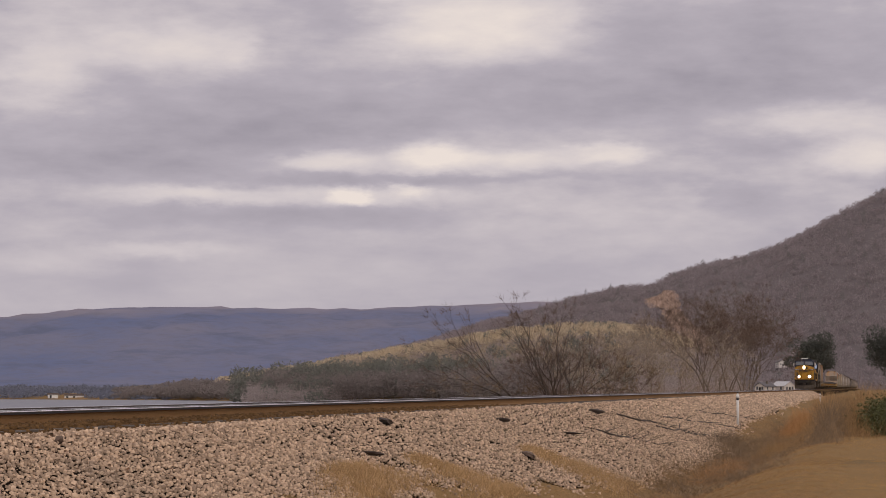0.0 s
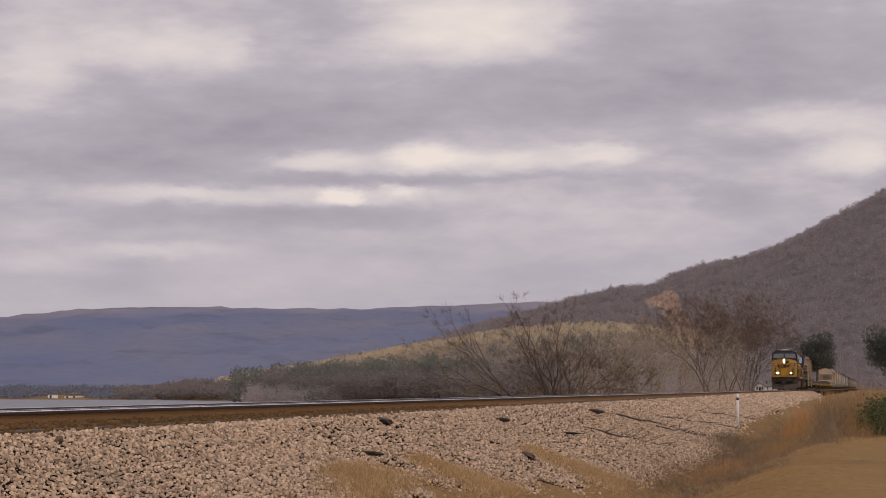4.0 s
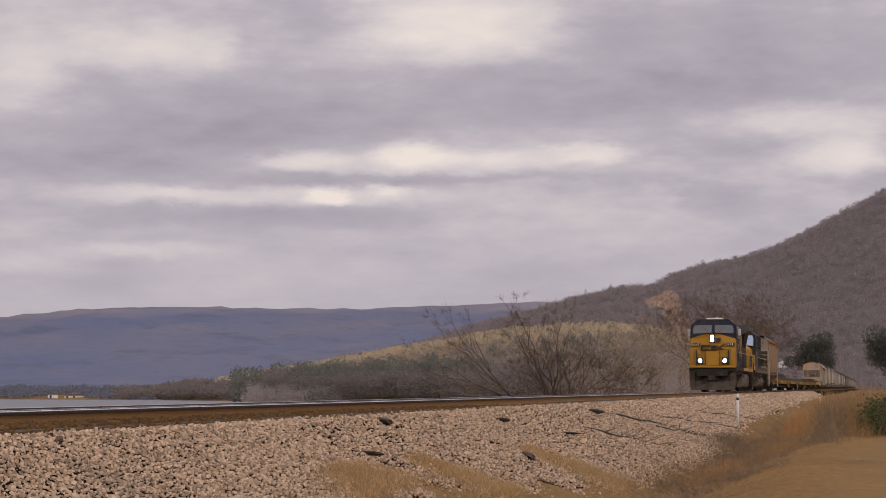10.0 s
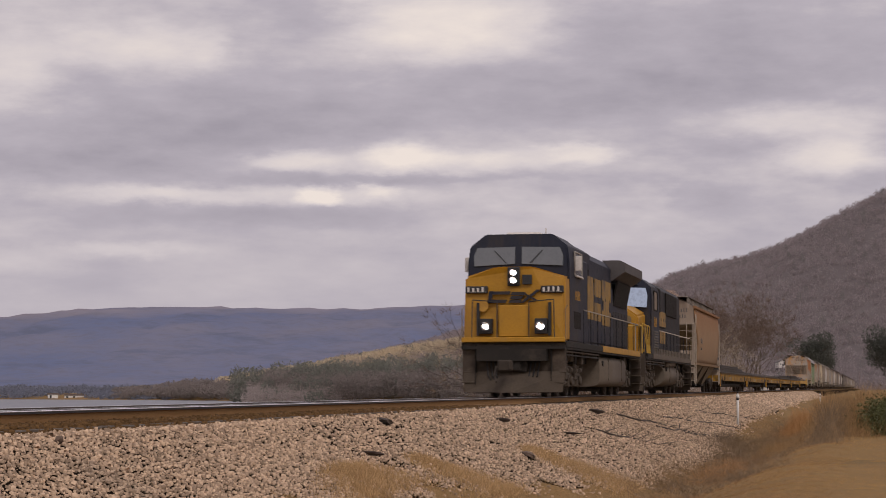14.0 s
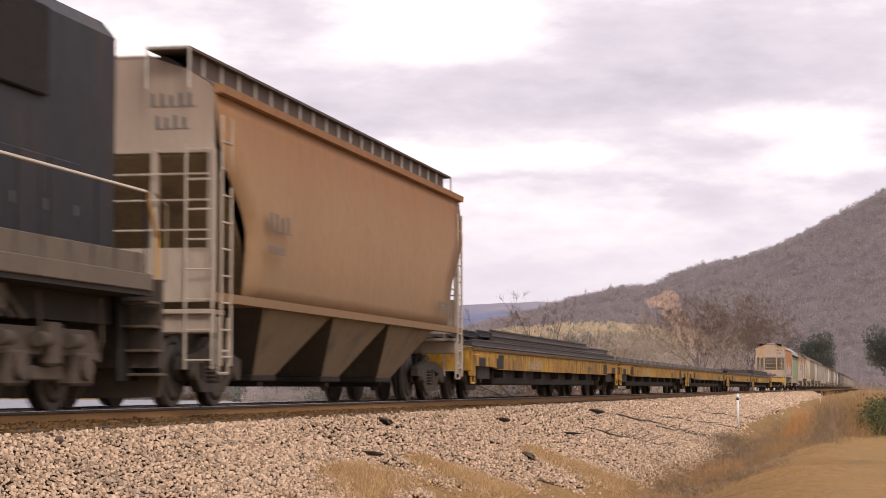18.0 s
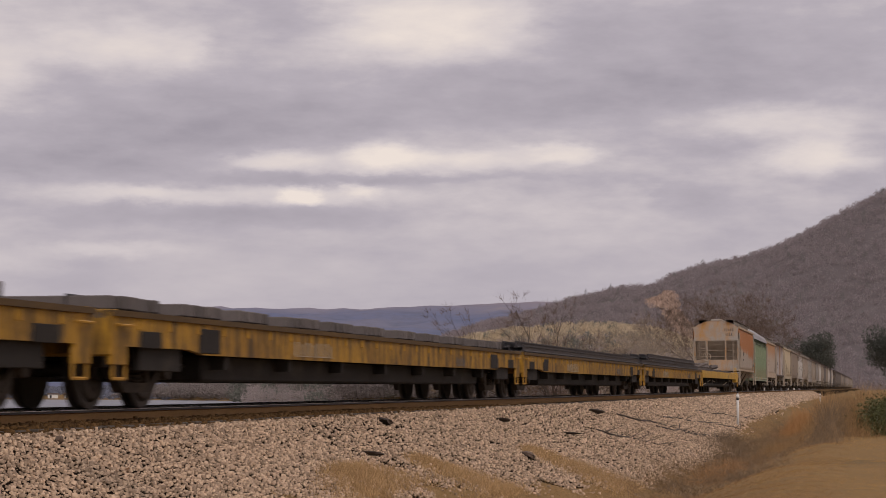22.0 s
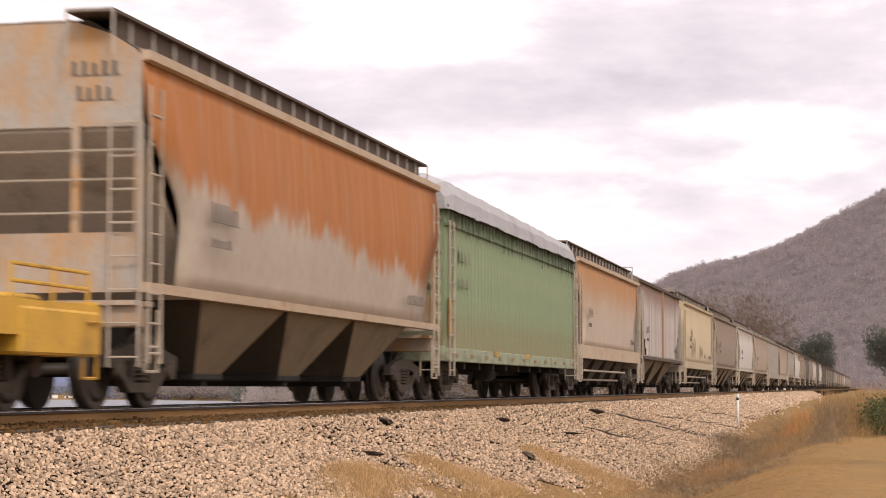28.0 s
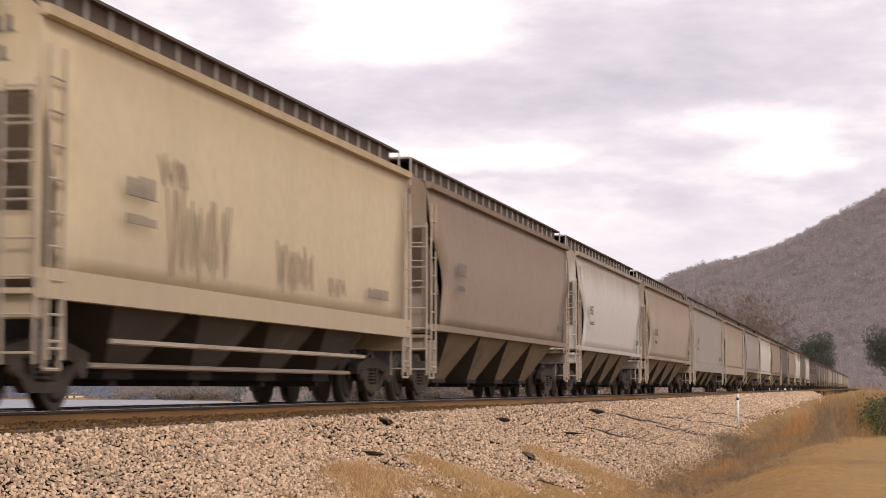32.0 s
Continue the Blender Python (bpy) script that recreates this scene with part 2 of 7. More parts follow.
# pale blue mirror metal: a bright sky reflection put into the pane's colour
M["sky_tint_pane"] = mat("sky_tinted_metal_pane", (0.46, 0.56, 0.66), 0.06, 1.0, second=(0.42, 0.48, 0.60), scale=0.5, spec=0.9)
M["lamp"] = glow("lit_headlamp", (1.0, 0.93, 0.9), 350.0)
M["reflector"] = mat("silvered_reflector", (0.92, 0.9, 0.9), 0.02, 1.0, second=(0.9, 0.88, 0.88), scale=2)
M["reflector"].node_tree.nodes["Principled BSDF"].inputs["Roughness"].links[0].from_node.inputs["To Max"].default_value = 0.05
M["blind"] = mat("tan_window_blind", (0.24, 0.185, 0.14), 0.8, second=(0.12, 0.085, 0.065), scale=1.2, stretch=(1, 5, 0.3))
M["louver"] = mat("grimy_louver_slat", (0.13, 0.115, 0.10), 0.7, second=(0.09, 0.08, 0.07), scale=3)
M["steel_rod"] = mat("worn_handrail_steel", (0.42, 0.38, 0.33), 0.5, 0.3, scale=5)
M["cover"] = mat("white_plastic_sheet", (0.34, 0.335, 0.345), 0.5, second=(0.25, 0.245, 0.255), scale=0.8, bump=0.6, bump_scale=3, dirt=(0.19, 0.175, 0.16), dirt_amount=0.3, dirt_scale=1.0, dirt_stretch=(1, 1, 0.3), spec=0.4)
M["roof"] = mat("rust_brown_roof", (0.07, 0.046, 0.034), 0.85, second=(0.105, 0.07, 0.05), scale=2, dirt=(0.05, 0.038, 0.03), dirt_amount=0.3, dirt_scale=2)
M["timber"] = mat("grey_weathered_ties", (0.135, 0.115, 0.108), 0.9, second=(0.09, 0.078, 0.072), scale=3, stretch=(3, 0.4, 3), per_piece=0.25, bump=0.2)
M["rail_load"] = mat("dark_new_rail", (0.035, 0.032, 0.034), 0.5, 0.3, second=(0.06, 0.05, 0.045), scale=2, stretch=(1, 0.1, 1), per_piece=0.25)
M["flat_yellow"] = mat("grimy_yellow_flat_car", (0.50, 0.265, 0.025), 0.65, second=(0.27, 0.135, 0.02), scale=0.9, stretch=(1, 0.6, 0.8), amount=0.85, dirt=(0.05, 0.032, 0.017), dirt_amount=0.7, dirt_scale=2.6, dirt_stretch=(1, 1.5, 0.4), spec=0.3)
M["flange_rust"] = mat("sooty_rust_flange", (0.075, 0.047, 0.022), 0.8, second=(0.16, 0.085, 0.02), scale=1.5, stretch=(1, 0.4, 1), spec=0.3)
M["tan_body"] = streaked("tan_rusted_hopper_side", (0.31, 0.19, 0.10), (0.27, 0.13, 0.055), 3.5, 0.9, 2.4, second=(0.255, 0.165, 0.095), low=(0.19, 0.125, 0.07))
M["rust_body"] = streaked("grey_hopper_side_rusted_orange", (0.42, 0.355, 0.29), (0.385, 0.135, 0.03), 2.95, 0.14, 2.9, second=(0.34, 0.285, 0.235), streak=3.4, tilt=0.042)
M["green_body"] = streaked("faded_green_paint", (0.195, 0.247, 0.15), (0.07, 0.092, 0.055), 3.45, 0.3, 3.0, second=(0.27, 0.31, 0.20), streak=3, low=(0.20, 0.16, 0.09), low_z=1.65)
M["orange_body"] = streaked("tan_side_with_orange_rust", (0.47, 0.385, 0.30), (0.44, 0.215, 0.085), 3.1, 0.8, 2.0, second=(0.40, 0.33, 0.28))
M["ribbed_body"] = streaked("grey_lilac_ribbed_side", (0.17, 0.135, 0.118), (0.09, 0.056, 0.042), 3.3, 0.3, 2.6, second=(0.23, 0.19, 0.17), streak=3)
M["rib_paint"] = streaked("pale_lilac_rib_paint", (0.41, 0.365, 0.34), (0.21, 0.13, 0.095), 0.84, 0.2, 1.7, second=(0.35, 0.30, 0.275), streak=3, vary=0.2)
M["cream_body"] = streaked("cream_yellow_side", (0.57, 0.47, 0.315), (0.46, 0.355, 0.22), 3.9, 0.6, 1.6, second=(0.47, 0.39, 0.26), low=(0.36, 0.30, 0.22))
M["taupe_body"] = streaked("taupe_brown_side", (0.285, 0.225, 0.175), (0.225, 0.165, 0.12), 3.5, 0.9, 1.5, second=(0.25, 0.20, 0.155))
M["white_body"] = streaked("chalky_white_side", (0.53, 0.495, 0.455), (0.33, 0.27, 0.225), 3.7, 0.5, 2.0, second=(0.49, 0.46, 0.42))
M["sand_body"] = streaked("sand_coloured_side", (0.37, 0.30, 0.235), (0.26, 0.195, 0.145), 3.6, 0.8, 1.8, second=(0.31, 0.25, 0.198))
M["grey_body"] = streaked("mid_grey_side", (0.32, 0.285, 0.255), (0.20, 0.16, 0.13), 3.8, 0.6, 1.8, second=(0.27, 0.24, 0.21))
M["dark_body"] = streaked("dark_brown_grey_side", (0.125, 0.105, 0.092), (0.085, 0.062, 0.048), 3.6, 0.8, 1.8, second=(0.10, 0.084, 0.074))
M["pale_green"] = mat("pale_green_sill", (0.27, 0.31, 0.21), 0.7, second=(0.20, 0.23, 0.15), scale=2, dirt=(0.13, 0.095, 0.06), dirt_amount=0.45, dirt_scale=2)
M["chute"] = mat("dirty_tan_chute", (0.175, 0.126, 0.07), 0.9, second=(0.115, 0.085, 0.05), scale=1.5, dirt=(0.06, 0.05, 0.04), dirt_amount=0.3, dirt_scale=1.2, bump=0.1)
M["recess"] = mat("grimed_slope_sheet_paint", (0.42, 0.36, 0.295), 0.85, second=(0.33, 0.28, 0.225), scale=1.2, dirt=(0.15, 0.12, 0.09), dirt_amount=0.2)
M["sill_grime"] = mat("tan_grimed_sill", (0.22, 0.16, 0.085), 0.8, second=(0.15, 0.11, 0.07), scale=1.5, dirt=(0.08, 0.065, 0.05), dirt_amount=0.3)
M["duct"] = mat("pale_dusty_duct", (0.30, 0.275, 0.25), 0.7, second=(0.2, 0.18, 0.16), scale=1.2, dirt=(0.1, 0.085, 0.07), dirt_amount=0.25)
M["raw_yellow"] = mat("fresh_safety_yellow", (0.54, 0.31, 0.03), 0.6, second=(0.38, 0.20, 0.025), scale=1.4, dirt=(0.13, 0.075, 0.03), dirt_amount=0.38, dirt_scale=1.8, dirt_stretch=(1, 0.8, 0.6))
M["rust_post"] = mat("rust_orange_post", (0.34, 0.20, 0.11), 0.85, second=(0.24, 0.13, 0.07), scale=2, stretch=(1, 1, 0.2))
# darker copy of chute, with the shade of its front and rear faces painted in
M["chute_shade"] = mat("dark_shaded_chute", (0.042, 0.034, 0.026), 0.85, second=(0.07, 0.055, 0.04), scale=1.2, dirt=(0.13, 0.095, 0.055), dirt_amount=0.2, dirt_scale=0.7, dirt_stretch=(1, 1, 0.5), bump=0.1)
M["end_stained"] = mat("grey_white_end_with_orange_stains", (0.38, 0.34, 0.295), 0.75, second=(0.27, 0.235, 0.20), scale=0.9, dirt=(0.45, 0.22, 0.055), dirt_amount=0.62, dirt_scale=0.8, dirt_stretch=(1, 1, 0.6))
M["cream_trim"] = mat("cream_chord_with_rust_runs", (0.47, 0.37, 0.27), 0.75, second=(0.38, 0.28, 0.19), scale=1.2, stretch=(1, 0.6, 1), dirt=(0.30, 0.12, 0.05), dirt_amount=0.2, dirt_scale=1.6)
M["skirt"] = mat("dust_caked_skirt", (0.12, 0.092, 0.064), 0.85, second=(0.08, 0.063, 0.047), scale=1.4, stretch=(1, 1, 0.3), dirt=(0.05, 0.045, 0.045), dirt_amount=0.25, dirt_scale=1.5)
M["faint_mark"] = mat("thin_faded_spray_paint", (0.27, 0.22, 0.155), 0.75, second=(0.40, 0.33, 0.22), scale=4)
M["rail_yellow"] = mat("bright_handrail_paint", (0.58, 0.36, 0.06), 0.5, second=(0.42, 0.24, 0.05), scale=4)
M["pale_rod"] = mat("pale_handrail_paint", (0.55, 0.49, 0.40), 0.55, second=(0.40, 0.34, 0.27), scale=5)
M["number_paint"] = mat("worn_cream_lettering", (0.42, 0.35, 0.25), 0.7, second=(0.28, 0.22, 0.14), scale=5, dirt=(0.1, 0.06, 0.03), dirt_amount=0.3, dirt_scale=4)
M["scrap"] = mat("rusty_grey_scrap_steel", (0.085, 0.072, 0.066), 0.8, second=(0.14, 0.10, 0.075), scale=2.5, dirt=(0.05, 0.04, 0.036), dirt_amount=0.35, dirt_scale=3, per_piece=0.3)
M["wing_paint"] = mat("dust_filmed_grey_paint", (0.07, 0.064, 0.066), 0.6, second=(0.095, 0.083, 0.078), scale=0.8, stretch=(1, 1, 0.4), dirt=(0.05, 0.043, 0.04), dirt_amount=0.3, dirt_scale=1.0, spec=0.3)

# ---- shapes ----
def ease(a, b, v):
    k = np.clip((v - a) / (b - a), 0, 1)
    return k * k * (3 - 2 * k)


def wave(x, y, scale, seed=0.0):
    """Smooth, uneven relief between about -1 and 1, for whole arrays."""
    s = 0.0
    r = np.random.RandomState(int(seed * 7 + 3))
    for k in range(14):
        a, f, ph = r.uniform(0, 6.28), 2 ** r.uniform(-0.9, 1.6), r.uniform(0, 6.28)
        s = s + np.sin((x * math.cos(a) + y * math.sin(a)) * f * 6.28 / scale + ph) / (0.6 + f)
    return s / 3.2


def grid_mesh(name, X, Y, Z):
    """A sheet over the points of three equal arrays."""
    h, w = X.shape
    v = np.stack([X, Y, Z], -1).reshape(-1, 3)
    i = np.arange(h * w).reshape(h, w)
    q = np.stack([i[:-1, :-1], i[:-1, 1:], i[1:, 1:], i[1:, :-1]], -1).reshape(-1, 4)
    me = bpy.data.meshes.new(name)
    me.from_pydata(v.tolist(), [], q.tolist())
    me.polygons.foreach_set("use_smooth", [True] * len(q))
    me.update()
    return me


def shards_mesh(name, centres, sizes, ways=None, rng=None, thin=1.0):
    """Many loose three-cornered flakes: leaves, twig ends, grass."""
    rng = rng or np.random.RandomState(1)
    n = len(centres)
    a = rng.normal(size=(n, 3)) if ways is None else ways + rng.normal(size=(n, 3)) * 0.12
    a /= np.linalg.norm(a, axis=1)[:, None] + 1e-9
    b = np.cross(a, rng.normal(size=(n, 3)))
    b /= np.linalg.norm(b, axis=1)[:, None] + 1e-9
    s = np.asarray(sizes)[:, None]
    v = np.stack([centres - a * s * 0.5 - b * s * 0.3 * thin, centres - a * s * 0.4 + b * s * 0.33 * thin, centres + a * s * 0.62], 1).reshape(-1, 3)
    me = bpy.data.meshes.new(name)
    me.vertices.add(len(v))
    me.vertices.foreach_set("co", v.astype(np.float32).ravel())
    me.loops.add(3 * n)
    me.loops.foreach_set("vertex_index", np.arange(3 * n, dtype=np.int32))
    me.polygons.add(n)
    me.polygons.foreach_set("loop_start", np.arange(0, 3 * n, 3, dtype=np.int32))
    me.polygons.foreach_set("loop_total", np.full(n, 3, dtype=np.int32))
    me.update(calc_edges=True)
    me.validate()
    return me


def spot(bearing, dist):
    """A place on the ground: degrees left of the track's direction and metres from the viewpoint."""
    return EYE[0] - dist * np.sin(np.radians(bearing)), EYE[1] + dist * np.cos(np.radians(bearing))


def polar(x, y):
    return np.degrees(np.arctan2(EYE[0] - x, y - EYE[1])), np.hypot(x - EYE[0], y - EYE[1])


WATER = -5.0


def shore(b):
    """How far the lake's far shore lies at a bearing."""
    return np.interp(b, [4.0, 6.5, 8.5, 12.0, 17.0, 20.0, 24.0, 40.0, 70.0], [150, 260, 470, 640, 800, 900, 960, 1300, 2000])


def toe(y):
    """How far from the track's middle the ballast reaches."""
    return np.interp(y, [16, 22, 31, 44, 60, 75, 100, 200], [3.3, 3.5, 3.95, 5.2, 5.35, 4.75, 4.1, 3.3]) + 0.18 * np.sin(y * 1.9) + 0.12 * np.sin(y * 4.3 + 1)


def land(x, y):
    """The ground's height: the embankment, ditch and field, the lake's basin and the low land beyond."""
    x, y = np.asarray(x, float), np.asarray(y, float)
    bank = -0.25 - 0.46 * np.maximum(np.abs(x) - 1.75, 0)
    ditch = -2.0 + 0.12 * wave(x, y, 7, 1) + 0.05 * wave(x, y, 1.3, 2)
    field = -1.28 + 0.1 * wave(x, y, 16, 3) + 0.025 * wave(x, y, 1.1, 4) + 0.02 * np.maximum(x - 12, 0) + 2.2 * ease(120, 420, x)
    near = np.maximum(bank, ditch + (field - ditch) * ease(6.2, 9.0 + 0.5 * wave(y, x * 0, 9, 5), x))
    b, d = polar(x, y)
    low = np.where(b > 0, -4.6 + 0.5 * wave(x, y, 120, 6), 0)
    basin = -6.5 * ease(0, 25, shore(b) - d) * ease(-26, -40, x) * ease(3.5, 5, b)
    beyond = 2.5 * ease(0, 60, d - shore(b))
    left = np.maximum(bank, np.where(basin < -0.3, np.minimum(low, WATER + 0.4 + basin * 0.3), low + beyond * (b > 0)))
    return np.where(x > 0, near, left)


# ---- ground: one sheet to the horizon, fine along the track ----
def steps(*runs):
    out = []
    for a, b, s in runs:
        out += list(np.arange(a, b, s))
    return np.array(sorted(set(np.round(out, 3))))


gx = steps((-4900, -1200, 185), (-1200, -300, 45), (-300, -60, 12), (-60, -12, 3), (-12, -2.4, 0.6), (-2.4, 12, 0.2), (12, 40, 1.5), (40, 200, 10), (200, 1000, 80), (1000, 4900, 390))
gy = steps((-4900, -400, 450), (-400, -20, 20), (-20, 10, 2), (10, 90, 0.5), (90, 240, 2), (240, 1200, 12), (1200, 2400, 60), (2400, 4901, 250))
GX, GY = np.meshgrid(gx, gy)
ground = tagged(new("ground", grid_mesh("ground", GX, GY, land(GX, GY))), "dry winter ground with ditch, field and low lakeshore", "ground", kind="structure")
ground.data.materials.append(M["soil"])

wx = steps((-2600, -300, 100), (-300, -12, 12))
wy = steps((-300, 1500, 60))
WX, WY = np.meshgrid(wx, wy)
water = tagged(new("water", grid_mesh("water", WX, WY, WX * 0 + WATER)), "calm pale grey lake under cloud", "lake", kind="structure")
water.data.materials.append(M["water"])


# ---- far land: a low wooded spur, the mountain and the long ridge ----
def hill(name, bearings, crest, near, top, far, rough, label, material, n=(120, 60), seed=1.0, base=-4.0):
    """crest: pairs of bearing and height in metres at the distance top; the slope begins at the distance near."""
    B, T = np.meshgrid(np.linspace(*bearings, n[0]), np.linspace(0, 1, n[1]))
    Dn = near + (far - near) * T
    x, y = spot(B, Dn)
    top_z = np.interp(B, [c[0] for c in crest], [c[1] for c in crest])
    up = ease(near, top, Dn) * 0.72 + 0.28 * np.clip((Dn - near) / (top - near), 0, 1)
    z = base + (top_z - base) * up * (1 - 0.5 * ease(top, far, Dn)) + rough * wave(x, y, 240, seed) * up * (1 - ease(0.9, 1.0, up) * 0.85) + rough * 0.25 * wave(x, y, 40, seed + 1) * ease(0, 0.2, up)
    ob = tagged(new(name, grid_mesh(name, x, y, z)), label, "hill", kind="structure")
    ob.data.materials.append(M[material])
    return ob, (x, y, z)


ridge, RIDGE = hill("backdrop_ridge", (70, -3), [(-3, 175), (8.9, 180), (9.3, 181), (11.6, 174), (14, 167), (16, 166), (18, 168.5), (19.5, 169), (21, 167), (22.6, 158), (24.1, 145), (30, 130), (45, 150), (70, 120)], 2900, 4300, 4700, 10, "long level wooded ridge, coloured blue-grey for haze", "woods_far", (150, 40), 3)
mountain, MOUNTAIN = hill("backdrop_mountain", (15, -60), [(-60, 126), (-30, 253), (-12, 287), (-5, 259), (-1.2, 222), (-0.45, 214), (0.95, 186), (2, 164), (3.2, 144), (4.3, 136), (5.3, 124), (6, 109), (6.8, 109), (8.4, 94), (9.2, 83), (10.8, 69), (12.2, 50), (13.2, 40), (15, 23)], 1500, 2300, 2700, 7, "steep mountain covered in bare winter hardwoods", "woods_floor", (320, 110), 5)
spur, SPUR = hill("backdrop_spur", (19, 2.4), [(2.4, -3), (3.4, 7.5), (5.5, 27.5), (7, 32), (8.5, 31.5), (10, 29), (12, 21.5), (13.5, 16.5), (15, 11.5), (17, 4.5), (19, -1.5)], 720, 1150, 1400, 2.0, "low wooded spur under a crest of sunlit-coloured crowns", "woods_floor", (160, 60), 9, -6.5)


# ---- the cloud bank: a far glowing backdrop that drifts; it fades out into the sky above and beside the view ----
def cloud_material():
    m = bpy.data.materials.new("drifting_cloud_bank")
    m.use_nodes = True
    n, l = m.node_tree.nodes, m.node_tree.links
    n.clear()
    out, em, tr, mx = n.new("ShaderNodeOutputMaterial"), n.new("ShaderNodeEmission"), n.new("ShaderNodeBsdfTransparent"), n.new("ShaderNodeMixShader")
    uv = n.new("ShaderNodeUVMap")

    def noise_tex(sx, sy, scale, detail, rough=0.55):
        mp = n.new("ShaderNodeMapping")
        mp.inputs["Scale"].default_value = (sx, sy, 1)
        l.new(uv.outputs["UV"], mp.inputs["Vector"])
        t = n.new("ShaderNodeTexNoise")
        t.inputs["Scale"].default_value, t.inputs["Detail"].default_value, t.inputs["Roughness"].default_value = scale, detail, rough
        l.new(mp.outputs["Vector"], t.inputs["Vector"])
        return t

    def maths(op, a, b):
        x = n.new("ShaderNodeMath")
        x.operation = op
        for i, v in enumerate((a, b)):
            if isinstance(v, (int, float)):
                x.inputs[i].default_value = v
            else:
                l.new(v, x.inputs[i])
        return x.outputs[0]

    warp = noise_tex(0.6, 1.5, 1.0, 6, 0.6)
    off = n.new("ShaderNodeVectorMath")
    off.operation = "MULTIPLY_ADD"
    off.inputs[1].default_value, off.inputs[2].default_value = (1.9, 0.62, 0), (-0.95, -0.31, 0)
    l.new(warp.outputs["Color"], off.inputs[0])
    bent = n.new("ShaderNodeVectorMath")
    l.new(uv.outputs["UV"], bent.inputs[0])
    l.new(off.outputs[0], bent.inputs[1])
    # breaks and thick parts of the cloud: bearing, height, half width, half height (degrees), gain
    breaks = ((11.2, 10.45, 3.82, 1.4, 0.36), (11.4, 9.71, 5.85, 0.89, 0.12), (19.9, 9.4, 3.18, 0.84, 0.24), (17.9, 9.56, 0.89, 0.89, 0.1), (23.5, 8.53, 1.78, 1.27, 0.2), (22.3, 10.26, 3.56, 1.27, 0.08), (1.4, 7.39, 3.31, 0.66, 0.22), (0.5, 6.36, 2.04, 0.66, 0.28), (-0.2, 6.75, 1.14, 0.51, 0.12), (7.3, 4.56, 5.85, 1.53, 0.06), (23.1, 3.52, 2.8, 0.46, 0.1))
    streaks = ((12.4, 6.53, 1.58, 0.43, 0.3), (7.3, 6.58, 1.58, 0.36, 0.28), (15.6, 6.42, 1.58, 0.38, 0.22), (11.6, 6.37, 8.9, 0.56, 0.14), (9.9, 6.4, 2.04, 0.28, 0.12), (14.8, 5.45, 0.86, 0.36, 0.38), (13.2, 5.55, 0.86, 0.28, 0.25), (16.2, 5.4, 7.63, 0.36, 0.18), (19.5, 5.43, 2.29, 0.31, 0.1), (20.3, 3.83, 2.8, 0.33, 0.16), (5.4, 5.43, 1.02, 0.46, 0.06))
    thick = ((20.1, 6.75, 7.63, 1.14, -0.13), (22.2, 6.15, 4.83, 0.51, -0.09), (16.5, 7.66, 5.6, 0.92, -0.1), (3.5, 9.48, 7.63, 1.78, -0.13), (8.3, 8.24, 12.21, 1.02, -0.14), (13.0, 7.34, 6.61, 0.46, -0.06), (14.0, 5.9, 5.6, 0.23, -0.13), (16.5, 4.81, 7.89, 0.41, -0.11), (4.0, 5.4, 1.53, 0.64, -0.11), (3.1, 6.66, 2.54, 0.38, -0.08), (15.3, 10.34, 2.04, 1.53, -0.08), (9.9, 5.96, 4.58, 0.2, -0.07))
    aside = ((30, 7, 4, 1.2, 0.2), (-7, 8, 4, 1.0, 0.2), (34, 10, 5, 2, 0.2), (-12, 5, 5, 1, 0.2))
    total = None
    for b, e, w, h, g in breaks + streaks + thick + aside:
        mp = n.new("ShaderNodeMapping")
        mp.vector_type = "TEXTURE"
        mp.inputs["Location"].default_value, mp.inputs["Scale"].default_value = (b, e, 0), (w, h, 1)
        l.new(bent.outputs[0], mp.inputs["Vector"])
        ln = n.new("ShaderNodeVectorMath")
        ln.operation = "LENGTH"
        l.new(mp.outputs["Vector"], ln.inputs[0])
        r = n.new("ShaderNodeMapRange")
        r.interpolation_type = "SMOOTHERSTEP"
        r.inputs["From Min"].default_value, r.inputs["From Max"].default_value, r.inputs["To Min"].default_value, r.inputs["To Max"].default_value = 0.0, 1.25, g, 0.0
        l.new(ln.outputs["Value"], r.inputs["Value"])
        total = r.outputs["Result"] if total is None else maths("ADD", total, r.outputs["Result"])
    bands = noise_tex(0.13, 0.48, 1.0, 5, 0.5)
    lumps = noise_tex(0.5, 1.5, 1.0, 7, 0.58)
    axes, calm = n.new("ShaderNodeSeparateXYZ"), n.new("ShaderNodeMapRange")
    l.new(uv.outputs["UV"], axes.inputs["Vector"])
    calm.inputs["From Min"].default_value, calm.inputs["From Max"].default_value, calm.inputs["To Min"].default_value, calm.inputs["To Max"].default_value = 3.2, 5.6, 0.4, 1.0
    l.new(axes.outputs["Y"], calm.inputs["Value"])
    total = maths("ADD", total, maths("MULTIPLY", maths("SUBTRACT", bands.outputs["Fac"], 0.5), 0.30))
    total = maths("ADD", total, maths("MULTIPLY", maths("MULTIPLY", maths("SUBTRACT", lumps.outputs["Fac"], 0.5), 0.36), calm.outputs["Result"]))
    ramp = n.new("ShaderNodeValToRGB")
    for k, (pos, c) in enumerate(((0.0, (0.31, 0.30, 0.345)), (0.36, (0.435, 0.42, 0.465)), (0.62, (0.60, 0.575, 0.585)), (1.0, (0.79, 0.742, 0.68)))):
        el = ramp.color_ramp.elements[k] if k < 2 else ramp.color_ramp.elements.new(pos)
        el.position, el.color = pos, (*c, 1)
